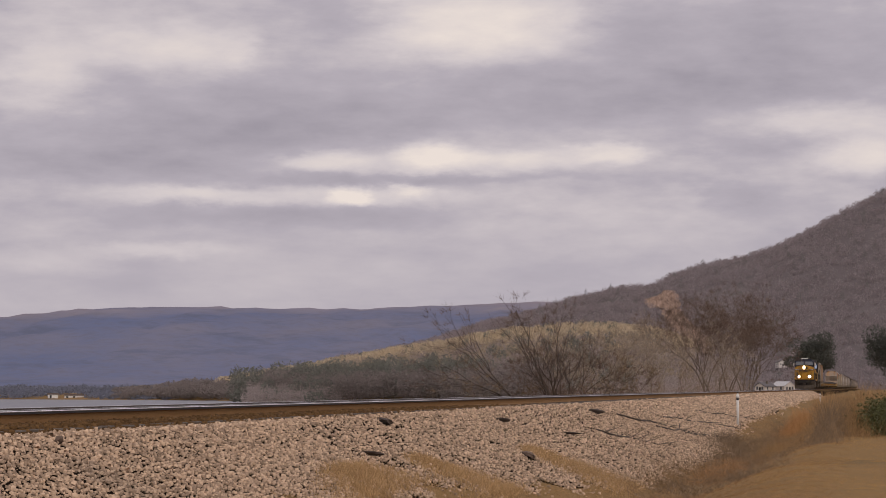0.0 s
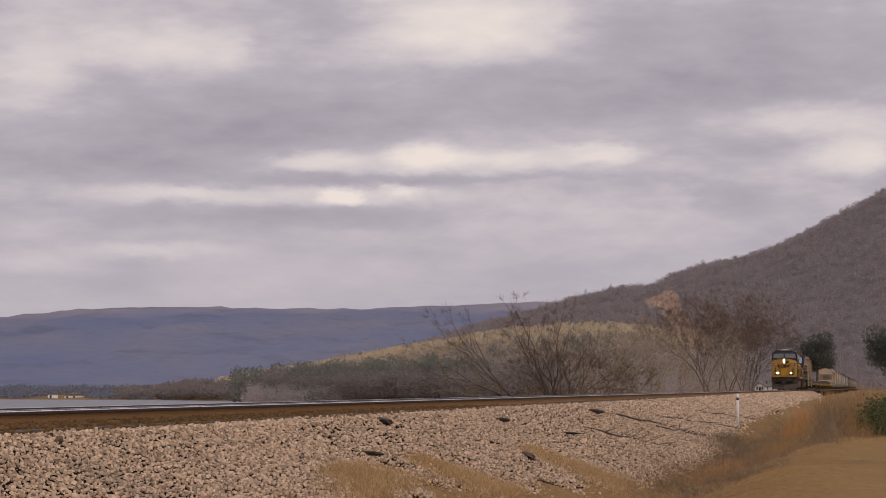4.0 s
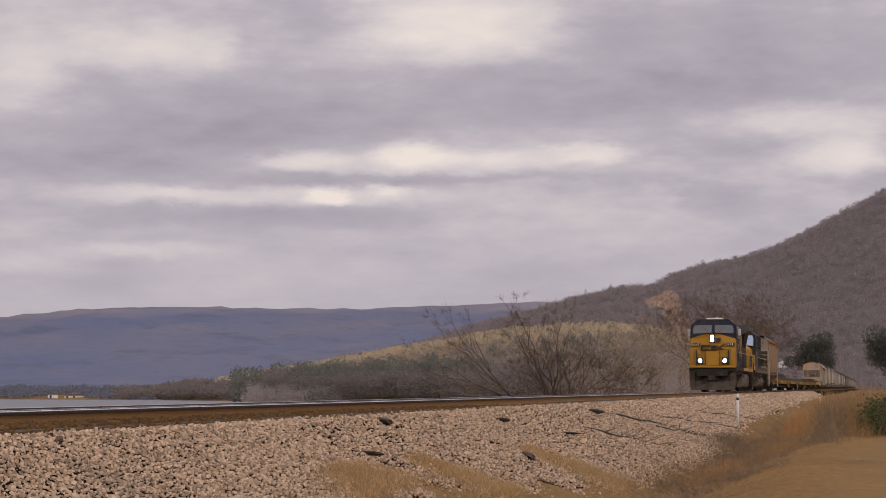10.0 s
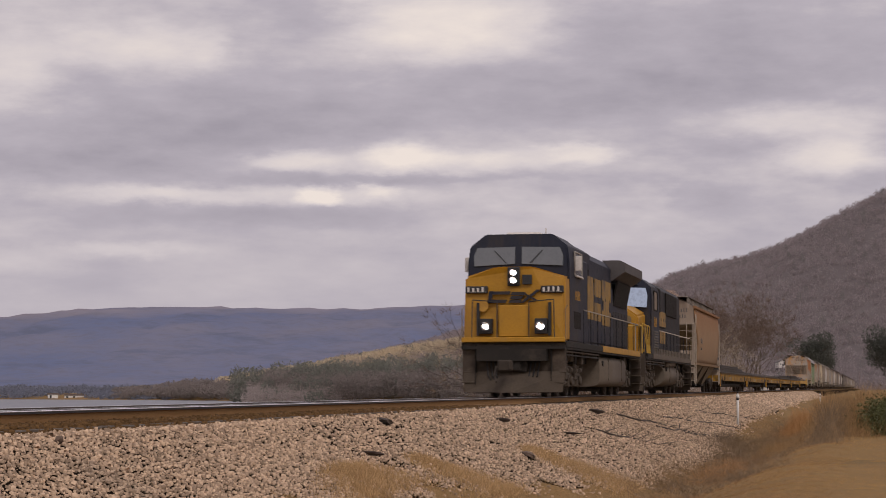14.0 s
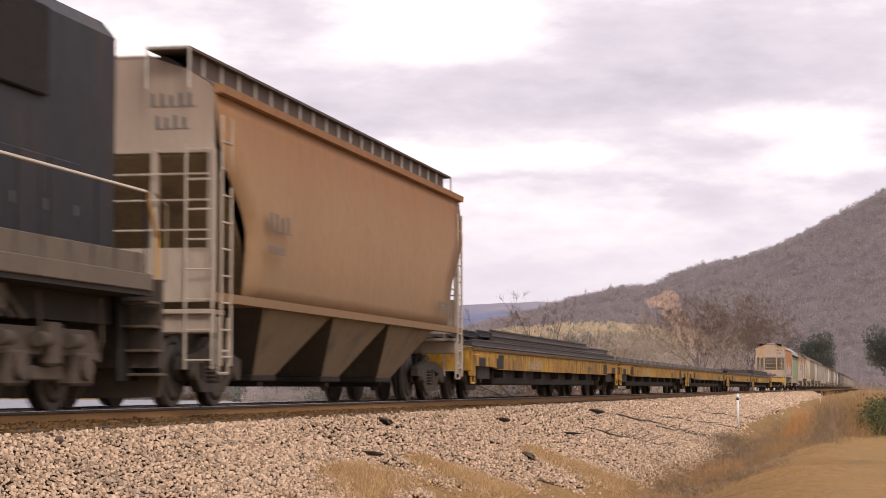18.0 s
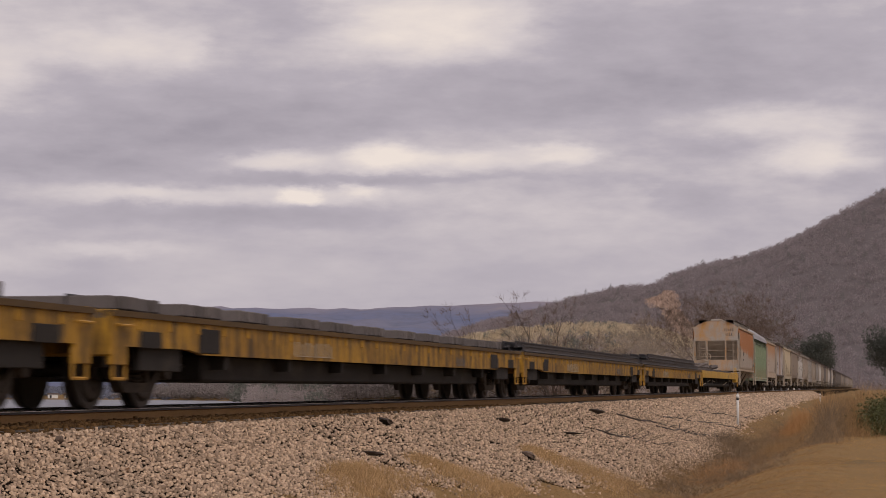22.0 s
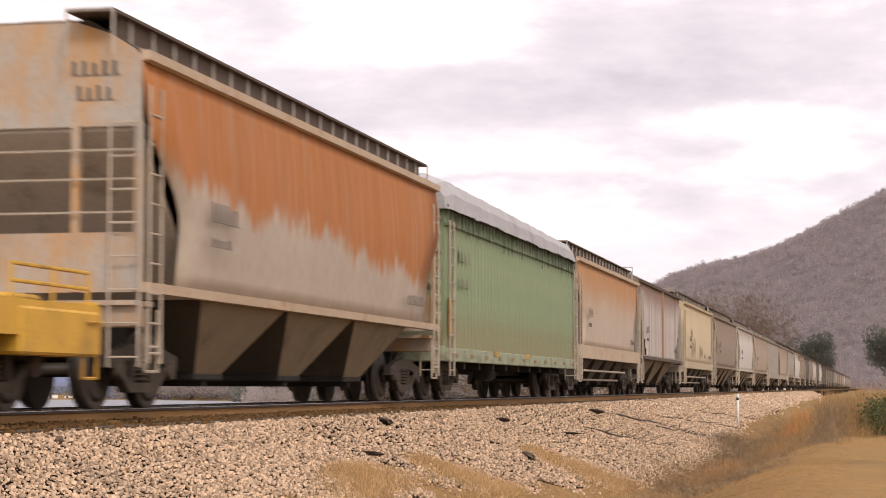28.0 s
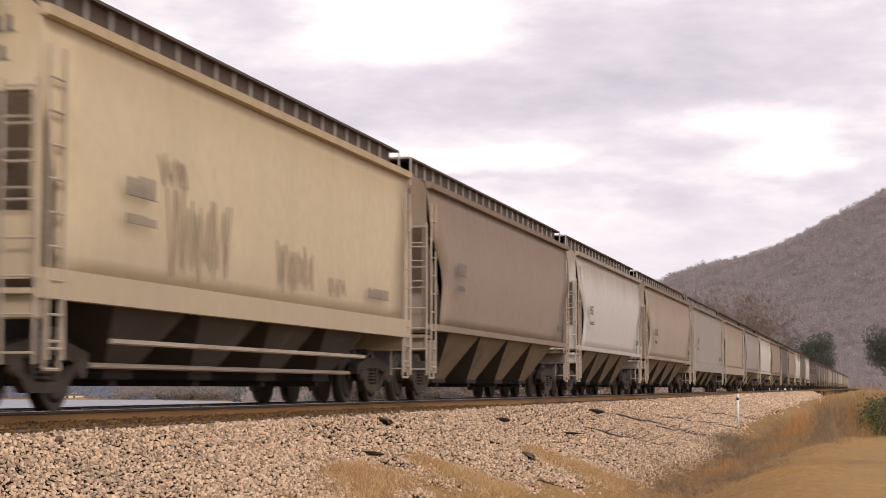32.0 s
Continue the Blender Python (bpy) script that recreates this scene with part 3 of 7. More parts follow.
    l.new(maths("ADD", maths("MULTIPLY", total, 1.32), 0.413), ramp.inputs["Fac"])
    l.new(ramp.outputs["Color"], em.inputs["Color"])
    em.inputs["Strength"].default_value = 1.0
    # fade at the sides and the top
    sep = n.new("ShaderNodeSeparateXYZ")
    l.new(uv.outputs["UV"], sep.inputs["Vector"])
    fade = None
    for axis, a, b in (("X", -40, -22), ("X", 66, 48), ("Y", 24, 15)):
        r = n.new("ShaderNodeMapRange")
        r.interpolation_type = "SMOOTHSTEP"
        r.inputs["From Min"].default_value, r.inputs["From Max"].default_value = a, b
        l.new(sep.outputs[axis], r.inputs["Value"])
        fade = r.outputs["Result"] if fade is None else maths("MULTIPLY", fade, r.outputs["Result"])
    l.new(fade, mx.inputs[0])
    l.new(tr.outputs[0], mx.inputs[1])
    l.new(em.outputs[0], mx.inputs[2])
    l.new(mx.outputs[0], out.inputs["Surface"])
    m.cycles.emission_sampling = "NONE"
    return m


def cloud_bank():
    R = 4800
    bs, es = np.linspace(-40, 66, 54), np.linspace(-1.5, 24, 16)
    Bg, Eg = np.meshgrid(np.radians(bs), np.radians(es))
    me = grid_mesh("cloud_bank", -R * np.cos(Eg) * np.sin(Bg), R * np.cos(Eg) * np.cos(Bg), R * np.sin(Eg))
    layer = me.uv_layers.new(name="angles")
    flat = np.stack(np.meshgrid(bs, es), -1).reshape(-1, 2)
    idx = np.empty(len(me.loops), dtype=np.int32)
    me.loops.foreach_get("vertex_index", idx)
    layer.data.foreach_set("uv", flat[idx].astype(np.float32).ravel())
    me.materials.append(cloud_material())
    ob = tagged(new("backdrop_clouds", me), "broken grey cloud deck with pale warm gaps", "clouds", kind="structure")
    ob.location = EYE
    return ob


clouds = cloud_bank()

# ---- small building tools ----
def box(bm, x0, x1, y0, y1, z0, z1, bevel=0.0, turn=None):
    made = bmesh.ops.create_cube(bm, size=1, matrix=(turn or Matrix()) @ Matrix.Translation(((x0 + x1) / 2, (y0 + y1) / 2, (z0 + z1) / 2)) @ Matrix.Diagonal((abs(x1 - x0), abs(y1 - y0), abs(z1 - z0), 1)))
    if bevel:
        edges = list({e for v in made["verts"] for e in v.link_edges})
        bmesh.ops.bevel(bm, geom=edges, offset=bevel, segments=1, affect="EDGES")
    return bm


def rod(bm, p, q, r, seg=6, r2=None):
    p, q = Vector(p), Vector(q)
    w = q - p
    m = Matrix.Translation((p + q) / 2) @ w.to_track_quat("Z", "Y").to_matrix().to_4x4()
    made = bmesh.ops.create_cone(bm, cap_ends=True, segments=seg, radius1=r, radius2=r if r2 is None else r2, depth=w.length, matrix=m)
    for f in {f for v in made["verts"] for f in v.link_faces}:
        f.smooth = seg > 7 and len(f.verts) == 4
    return bm


def path(bm, points, r, seg=5):
    for a, b in zip(points[:-1], points[1:]):
        rod(bm, a, b, r, seg)
    return bm


def prism(bm, outline, lo, hi, axis="y"):
    """outline: points in the plane across the axis: (x, z) for y, (y, z) for x."""
    put = {"y": lambda a, b, c: (a, c, b), "x": lambda a, b, c: (c, a, b), "z": lambda a, b, c: (a, b, c)}[axis]
    u = [bm.verts.new(put(a, b, lo)) for a, b in outline]
    v = [bm.verts.new(put(a, b, hi)) for a, b in outline]
    n = len(outline)
    fs = [bm.faces.new(u), bm.faces.new(v[::-1])] + [bm.faces.new((u[i], v[i], v[(i + 1) % n], u[(i + 1) % n])) for i in range(n)]
    bmesh.ops.recalc_face_normals(bm, faces=fs)
    return bm


def done(name, bm, material):
    me = bpy.data.meshes.new(name)
    bm.to_mesh(me)
    bm.free()
    me.materials.append(M[material] if isinstance(material, str) else material)
    return me


def part(name, bm, material, parent, label=""):
    ob = new(name, bm if isinstance(bm, bpy.types.Mesh) else done(name, bm, material))
    ob.parent = parent
    if label:
        ob["label"] = label
    return ob


def B():
    return bmesh.new()


KEPT = {}


def kept(key, make):
    if key not in KEPT:
        KEPT[key] = make()
    return KEPT[key]


# ---- trucks and wheels ----
WHEEL = 0.48


def wheelset_mesh():
    bm = B()
    for s in (-1, 1):
        rod(bm, (s * 0.69, 0, 0), (s * 0.825, 0, 0), WHEEL, 28)
        rod(bm, (s * 0.665, 0, 0), (s * 0.69, 0, 0), WHEEL + 0.028, 28)
        rod(bm, (s * 0.825, 0, 0), (s * 0.85, 0, 0), 0.40, 24, 0.34)
        rod(bm, (s * 0.85, 0, 0), (s * 0.93, 0, 0), 0.13, 12)
        for k in range(6):
            a = k * math.pi / 3
            rod(bm, (s * 0.846, 0.24 * math.cos(a), 0.24 * math.sin(a)), (s * 0.858, 0.24 * math.cos(a), 0.24 * math.sin(a)), 0.045, 8)
    rod(bm, (-0.9, 0, 0), (0.9, 0, 0), 0.085, 10)
    return done("wheelset", bm, "wheel")


def side_frame_mesh(s):
    bm = B()
    top = [(-1.22, 0.66), (-0.45, 0.80), (0.45, 0.80), (1.22, 0.66), (1.22, 0.50), (1.02, 0.50), (0.40, 0.62), (-0.40, 0.62), (-1.02, 0.50), (-1.22, 0.50)]
    low = [(-1.02, 0.56), (-0.50, 0.20), (0.50, 0.20), (1.02, 0.56), (0.86, 0.56), (0.42, 0.32), (-0.42, 0.32), (-0.86, 0.56)]
    for o in (top, low):
        prism(bm, o, s * 0.96, s * 1.10, "x")
    for y in (-0.36, 0.36):
        box(bm, s * 0.96, s * 1.09, y - 0.06, y + 0.06, 0.3, 0.66)
    return done("side_frame", bm, "truck")


def spring_mesh():
    """A coil spring in outline: a ringed barrel."""
    bm, seg, rings = B(), 10, []
    for k in range(11):
        r = 0.11 if k % 2 else 0.075
        rings.append([bm.verts.new((r * math.cos(a * 6.283 / seg), r * 1.5 * math.sin(a * 6.283 / seg), 0.33 + k * 0.029)) for a in range(seg)])
    for lo, hi in zip(rings[:-1], rings[1:]):
        for i in range(seg):
            bm.faces.new((lo[i], lo[(i + 1) % seg], hi[(i + 1) % seg], hi[i]))
    return done("spring", bm, "truck")


def freight_truck(car, y):
    t = part("truck", kept("bolster", lambda: done("bolster", box(box(B(), -1.0, 1.0, -0.22, 0.22, 0.42, 0.68, 0.03), -0.35, 0.35, -0.3, 0.3, 0.6, 0.8, 0.02), "truck")), "", car, "grimy brown two-axle truck")
    t.location = (0, y, 0)
    for s in (-1, 1):
        part("side_frame", kept(("side", s), lambda: side_frame_mesh(s)), "", t)
        sp = part("spring", kept("spring", spring_mesh), "", t)
        sp.location = (s * 1.03, 0, 0)
        for e in (-1, 1):
            cap = part("bearing_cap", kept("cap", lambda: done("bearing_cap", rod(B(), (-0.07, 0, 0), (0.07, 0, 0), 0.12, 10), "truck")), "", t)
            cap.location = (s * 1.10, e * 0.89, WHEEL)
    for k, e in enumerate((-1, 1)):
        w = part("wheelset", kept("wheelset", wheelset_mesh), "", t)
        w.location = (0, e * 0.89, WHEEL)
        SPIN.append((w, e * 0.89))


def loco_side(s):
    bm = B()
    prism(bm, [(-2.45, 0.72), (-2.2, 0.92), (2.2, 0.92), (2.45, 0.72), (2.45, 0.55), (2.1, 0.62), (-2.1, 0.62), (-2.45, 0.55)], s * 0.98, s * 1.16, "x")
    for y in (-1.85, 0.0, 1.85):
        box(bm, s * 0.98, s * 1.2, y - 0.30, y + 0.30, 0.28, 0.66, 0.03)
        rod(bm, (s * 1.2, y, WHEEL), (s * 1.27, y, WHEEL), 0.14, 10)
    for y in (-0.93, 0.93):
        box(bm, s * 1.0, s * 1.14, y - 0.42, y + 0.42, 0.34, 0.50, 0.02)
        box(bm, s * 1.1, s * 1.24, y - 0.2, y + 0.2, 0.5, 0.98, 0.03)
    return done("side_frame", bm, "loco_truck")


def loco_truck(car, y):
    t = part("truck", kept("loco_bolster", lambda: done("bolster", box(B(), -0.95, 0.95, -2.2, 2.2, 0.62, 0.85, 0.03), "frame_dark")), "", car, "dusty three-axle locomotive truck")
    t.location = (0, y, 0)
    for s in (-1, 1):
        part("side_frame", kept(("lside", s), lambda: loco_side(s)), "", t)
        for e in (-1.4, -0.5, 0.5, 1.4):
            cy = part("brake_cylinder", kept("brake_cyl", lambda: done("brake_cylinder", rod(B(), (0, -0.17, 0), (0, 0.17, 0), 0.085, 10), "loco_truck")), "", t)
            cy.location = (s * 1.26, e, 0.78)
    for e in (-1.85, 0.0, 1.85):
        w = part("wheelset", kept("wheelset", wheelset_mesh), "", t)
        w.location = (0, e, WHEEL)
        SPIN.append((w, e))


def coupler_mesh(e):
    bm = B()
    box(bm, -0.10, 0.10, 0, e * 0.75, 0.78, 0.98, 0.02)
    box(bm, -0.20, 0.16, -e * 0.06, e * 0.22, 0.72, 1.04, 0.04)
    box(bm, 0.10, 0.22, -e * 0.1, e * 0.1, 0.74, 1.02, 0.03)
    path(bm, [(-0.35, e * 0.6, 0.85), (-0.33, e * 0.25, 0.6), (-0.25, e * 0.02, 0.42)], 0.03)
    return done("coupler", bm, "truck")


def couplers(car, length):
    for e, y in ((1, 0.0), (-1, length)):
        c = part("coupler", kept(("coupler", e), lambda: coupler_mesh(e)), "", car)
        c.location = (0, y, 0)


def bars(name, parent, s, x, y0, y1, z0, z1, n, material="mark", label="", fill=0.4):
    """Lettering that cannot be read: a row of upright bars on a side, or on an end when s is 0."""
    rr = random.Random(int(y0 * 91 + z0 * 37 + n))
    w = (y1 - y0) / n
    foot = z0 + (z1 - z0) * 0.05
    out = [(y0, z0)]
    for k in range(n):
        a, top = y0 + k * w, z1 - (z1 - z0) * rr.choice((0, 0, 0, 0.15))
        out += [(a + w * 0.15, foot), (a + w * 0.15, top), (a + w * (0.15 + fill), top), (a + w * (0.15 + fill), foot)]
    out += [(y1, foot), (y1, z0)]
    lo, hi, axis = (x, x + s * 0.006, "x") if s else (x - 0.006, x, "y")
    return part(name, prism(B(), out, lo, hi, axis), material, parent, label)


def scrawl_line(car, x, y0, y1, z0, z1, n):
    """One unbroken, wandering spray-paint line, up and down across a patch of the side."""
    rr = random.Random(int(y0 * 77 + n))
    pts = []
    for k in range(n * 3):
        q = k / (n * 3 - 1)
        pts.append((x, y0 + (y1 - y0) * q + rr.uniform(-0.1, 0.1), (z0 if k % 2 else z1) + rr.uniform(-0.18, 0.18) * (z1 - z0)))
    bm, rows = B(), []
    for p in pts:
        rows.append([bm.verts.new((p[0] + dx, p[1] + dy, p[2])) for dx, dy in ((0, -0.013), (0.006, -0.013), (0.006, 0.013), (0, 0.013))])
    for a, b in zip(rows[:-1], rows[1:]):
        for i in range(4):
            bm.faces.new((a[i], b[i], b[(i + 1) % 4], a[(i + 1) % 4]))
    bm.faces.new(rows[0])
    bm.faces.new(rows[-1][::-1])
    bmesh.ops.recalc_face_normals(bm, faces=bm.faces)
    return part("scrawl", bm, "faint_mark", car, "thin faded dark spray-paint line")


TRAIN, SPIN = [], []


def rolling(name, at, label, category, group=""):
    """An Empty at the leading coupler of a car that stands `at` metres behind the front lamps."""
    car = tagged(new(name), label, category, group)
    TRAIN.append((car, at))
    return car


# ---- covered hopper cars ----
def ladder_mesh(x, y0, y1, z0, z1, step=0.36, along="y"):
    bm = B()
    put = (lambda a, z: (x, a, z)) if along == "y" else (lambda a, z: (a, x, z))
    for a in (y0, y1):
        rod(bm, put(a, z0), put(a, z1), 0.021, 5)
    z = z0 + 0.12
    while z < z1:
        rod(bm, put(y0, z), put(y1, z), 0.015, 5)
        z += step
    return bm


def side_sheet(s, L, cut, z0, z1, bulge, ribs=0, top_x=1.5):
    """A side of a hopper body: curved in section, its ends cut back over the slope sheets."""
    zs = np.linspace(z0, z1, 13)
    ys_n = 2 + (ribs * 4 if ribs else 14)
    V, F = [], []
    for z in zs:
        k = (z - z0) / (z1 - z0)
        back = cut * (1 - float(ease(0.28, 0.74, np.array(k)))) if k < 0.74 else 0.0
        back += 0.12 * cut * (1 - k)
        if not ribs:
            ys = np.linspace(back, L - back, ys_n)
        else:
            ys = np.clip(np.linspace(0, L, ys_n), back, L - back)
        for j, y in enumerate(ys):
            rib = 0.12 if ribs and j % 4 in (1, 2) else 0.0
            V.append((s * (top_x - 0.04 + bulge * math.sin(math.pi * k) + rib), y, z))
    n = ys_n
    for a in range(len(zs) - 1):
        for j in range(n - 1):
            F.append((a * n + j, a * n + j + 1, (a + 1) * n + j + 1, (a + 1) * n + j))
    me = bpy.data.meshes.new("side_sheet")
    me.from_pydata(V, [], F)
    if not ribs:
        me.polygons.foreach_set("use_smooth", [True] * len(F))
    return me


def hopper(at, length, body, label, end_paint=None, bays=3, bulge=0.10, ribs=0, eave=4.2, sill=(1.40, 1.52), walk_over=True, deep_sill=0.0, cut=1.1, group="covered hopper cars of the train", full=True, marks=True, scrawl=(), rust_post=False, trim=None, dark_bays=False):
    """A covered hopper car; `at` is where its body's leading corner is, its couplers reach 0.9 m further at both ends."""
    car = rolling("hopper_car", at - 0.85, label, "hopper car", group)
    y0, L = 0.85, length

    def put(name, bm, material, lab=""):
        ob = part(name, bm, material, car, lab)
        ob.location = (0, y0, 0)
        return ob

    paint = end_paint or body
    trim = trim or body
    for s in (-1, 1):
        me = side_sheet(s, L, cut, sill[1] - 0.02, eave, bulge, 0)
        for k in range(ribs if full else 0):
            rib = part("side_rib", kept(("hopper_rib", s, round(eave, 2), body), lambda: done("side_rib", prism(B(), [(s * 1.455, -0.15), (s * 1.488, -0.135), (s * 1.488, 0.135), (s * 1.455, 0.15)], 0, 1, "z"), "rib_paint" if body == "ribbed_body" else body)), "", car)
            ry = 0.25 + k * (L - 0.5) / (ribs - 1)
            foot = sill[1] + 0.02 + 1.75 * max(0.0, 1 - max(0.0, min(ry, L - ry) - 0.15) / cut)
            rib.location, rib.scale = (0, y0 + ry, foot), (1, 1, eave - 0.02 - foot)
        me.materials.append(M[body])
        sheet = put("side_sheet", me, body)
        sol = sheet.modifiers.new("plate", "SOLIDIFY")
        sol.thickness, sol.offset = 0.012, 0
        put("top_chord", prism(B(), [(s * 1.44, eave - 0.02), (s * 1.56, eave + 0.0), (s * 1.57, eave + 0.11), (s * 1.44, eave + 0.13)], 0, L), "roof" if rust_post else trim)
        drop = deep_sill
        put("side_sill", prism(B(), [(s * 1.40, sill[0] - drop), (s * 1.53, sill[0] - drop), (s * 1.55, sill[1]), (s * 1.40, sill[1])], 0.05, L - 0.05), trim)
        put("ladder", ladder_mesh(s * 1.54, 0.10, 0.52, 0.55, eave - 0.3), "ladder_steel")
        put("ladder", ladder_mesh(s * 1.54, L - 0.52, L - 0.10, 0.55, eave - 0.3), "ladder_steel")
        if full and walk_over:
            for k in range(int(L / 0.8)):
                b = part("walk_bracket", kept(("bracket", s), lambda: done("walk_bracket", box(B(), s * 1.15, s * 1.18, -0.016, 0.016, 4.30, 4.74), "steel_rod")), "", car)
                b.location = (0, y0 + 0.4 + k * 0.8, eave - 4.2)
        if not walk_over:
            continue
        put("running_board", box(B(), s * 0.62, s * 1.22, -0.35, L + 0.35, eave + 0.54, eave + 0.58), "roof")
        put("walk_fascia", box(B(), s * 1.10, s * 1.13, 0.05, L - 0.05, eave + 0.08, eave + 0.54), "roof", "dark rusty walkway edge plate")
    if rust_post:
        for s in (-1, 1):
            put("centre_post", box(B(), s * 1.47, s * 1.56, L * 0.5 - 0.14, L * 0.5 + 0.14, sill[1], eave, 0.01), "rust_post", "rust-orange post at mid side")
            put("rust_flange", box(B(), s * 1.50, s * 1.60, 0.3, L - 0.3, sill[0] - 0.05, sill[0] + 0.08, 0.01), "roof", "rust-brown lower flange")
    put("roof", prism(B(), [(-1.45, eave + 0.10), (-0.75, eave + 0.52), (0.75, eave + 0.52), (1.45, eave + 0.10), (1.45, eave + 0.06), (-1.45, eave + 0.06)], 0.09, L - 0.09), "roof")
    for k in range(4):
        a = L * (k + 0.12) / 4
        put("hatch_cover", box(B(), -0.38, 0.38, a, a + L * 0.19, eave + 0.50, eave + 0.62, 0.04), paint)
    # ends: a panel under the roof, posts, rails and the sloping sheet behind them
    for e, ye in ((1, 0.0), (-1, L)):
        def at_end(v):
            return ye + e * v
        zt = eave - 0.80
        put("end_panel", prism(B(), [(-1.46, zt), (1.46, zt), (1.46, eave + 0.02), (1.36, eave + 0.14), (1.05, eave + 0.33), (0.62, eave + 0.48), (-0.62, eave + 0.48), (-1.05, eave + 0.33), (-1.36, eave + 0.14), (-1.46, eave + 0.02)], at_end(0.0), at_end(0.06)), paint)
        # tan and ribbed cars: darker sheet, the recess's shade put into its colour
        put("slope_sheet", prism(B(), [(at_end(0.06), zt + 0.02), (at_end(0.06), zt - 0.05), (at_end(2.2), 1.4), (at_end(2.3), 1.45)], -1.42, 1.42, "x"), "sill_grime" if rust_post or body == "tan_body" else "recess", "grimy sloping end sheet, recess shade painted on two cars")
        put("end_skirt", box(B(), -1.46, 1.46, at_end(0.0), at_end(0.05), sill[0], 2.12), paint)
        for x in (-1.42, -0.62, 0.62, 1.42):
            put("end_post", box(B(), x - 0.05, x + 0.05, at_end(-0.02), at_end(0.10), 1.4, zt + 0.05, 0.012), paint)
        if full:
            for z in (2.35, 2.75, 3.1):
                put("grab_iron", rod(B(), (-1.42, at_end(-0.08), z), (1.42, at_end(-0.08), z), 0.014, 5), "ladder_steel")
            put("end_ladder", ladder_mesh(at_end(-0.1), -1.0, -0.72, 1.3, 3.4, 0.36, "x"), "ladder_steel")
            for x0 in (-1.5, 1.12):
                put("end_ladder", ladder_mesh(at_end(-0.14), x0, x0 + 0.38, 0.5, zt + 0.1, 0.4, "x"), "ladder_steel")
            if e == 1:
                wheel = B()
                ring = [(-0.61 + 0.27 * math.cos(k * 0.5236), at_end(-0.22), 2.3 + 0.27 * math.sin(k * 0.5236)) for k in range(13)]
                path(wheel, ring, 0.022, 5)
                for k in range(0, 12, 2):
                    rod(wheel, (-0.61, at_end(-0.2), 2.3), ring[k], 0.012, 4)
                rod(wheel, (-0.61, at_end(-0.26), 2.3), (-0.61, at_end(0.05), 2.3), 0.03, 8)
                put("brake_wheel", wheel, "ladder_steel")
                put("brake_box", box(B(), -0.75, -0.47, at_end(-0.14), at_end(0.0), 1.75, 2.12, 0.02), "recess")
        put("end_platform", box(B(), -1.45, 1.45, at_end(-0.12), at_end(0.5), 1.24, 1.3), paint)
        put("end_sill", box(B(), -1.45, 1.45, at_end(-0.02), at_end(0.16), 0.98, 1.26, 0.02), paint)
        if full:
            for s in (-1, 1):
                put("sill_step", path(path(B(), [(s * 1.5, at_end(0.1), 1.2), (s * 1.5, at_end(0.1), 0.45), (s * 1.5, at_end(0.52), 0.45), (s * 1.5, at_end(0.52), 1.2)], 0.02), [(s * 1.5, at_end(0.1), 0.75), (s * 1.5, at_end(0.52), 0.75)], 0.018), "ladder_steel")
            put("roof_rail", path(B(), [(1.22, at_end(-0.34), eave + 0.02), (1.22, at_end(-0.34), eave + 0.56), (0.62, at_end(-0.34), eave + 0.56), (0.62, at_end(-0.34), eave + 0.02)], 0.018), "steel_rod")
    # underneath
    put("centre_sill", box(B(), -0.28, 0.28, -0.1, L + 0.1, 0.78, 1.12), "frame_dark")
    lo, hi = 2.35, L - 2.35
    w = (hi - lo) / bays
    for k in range(bays):
        a, b, m = lo + k * w + 0.03, lo + (k + 1) * w - 0.03, lo + (k + 0.5) * w
        ch = B()
        t = [ch.verts.new(p) for p in ((-1.44, a, 1.45), (1.44, a, 1.45), (1.44, b, 1.45), (-1.44, b, 1.45))]
        d = [ch.verts.new(p) for p in ((-0.85, m - w * 0.14, 0.44), (0.85, m - w * 0.14, 0.44), (0.85, m + w * 0.14, 0.44), (-0.85, m + w * 0.14, 0.44))]
        for i in range(4):
            ch.faces.new((t[i], t[(i + 1) % 4], d[(i + 1) % 4], d[i]))
        ch.faces.new(d[::-1])
        ch.faces.new(t)
        bmesh.ops.recalc_face_normals(ch, faces=ch.faces)
        # front and rear faces take the dark copy as painted shade; dark_bays: every face
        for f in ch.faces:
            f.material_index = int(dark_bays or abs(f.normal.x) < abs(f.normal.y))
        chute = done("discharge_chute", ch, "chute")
        chute.materials.append(M["chute_shade"])
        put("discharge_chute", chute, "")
        put("outlet_gate", box(box(B(), -0.87, 0.87, m - w * 0.16, m + w * 0.16, 0.36, 0.46, 0.02), -0.8, 0.8, m - 0.1, m + 0.1, 0.28, 0.36), "frame_dark")
    if dark_bays:
        for s in (-1, 1):
            for z, x in ((0.52, 1.0), (0.80, 1.28)):
                put("gate_rail", rod(B(), (s * x, 2.6, z), (s * x, L - 2.6, z), 0.035, 6), "recess", "pale dusty gate shaft under the bays")
    if full and marks:
        rr = random.Random(int(at))
        a, z = y0 + 1.7 + rr.uniform(0, 0.6), rr.uniform(2.3, 2.65)
        bars("stencil", car, 1, 1.55 + bulge, a, a + rr.uniform(0.8, 1.2), z, z + 0.26, rr.choice((4, 5, 6)))
        bars("stencil", car, 1, 1.54 + bulge, a, a + rr.uniform(0.7, 1.1), z - 0.32, z - 0.2, 9)
        bars("stencil", car, 1, 1.53 + bulge, y0 + L - rr.uniform(2.6, 3.6), y0 + L - 1.9, 1.8, 1.98, 8)
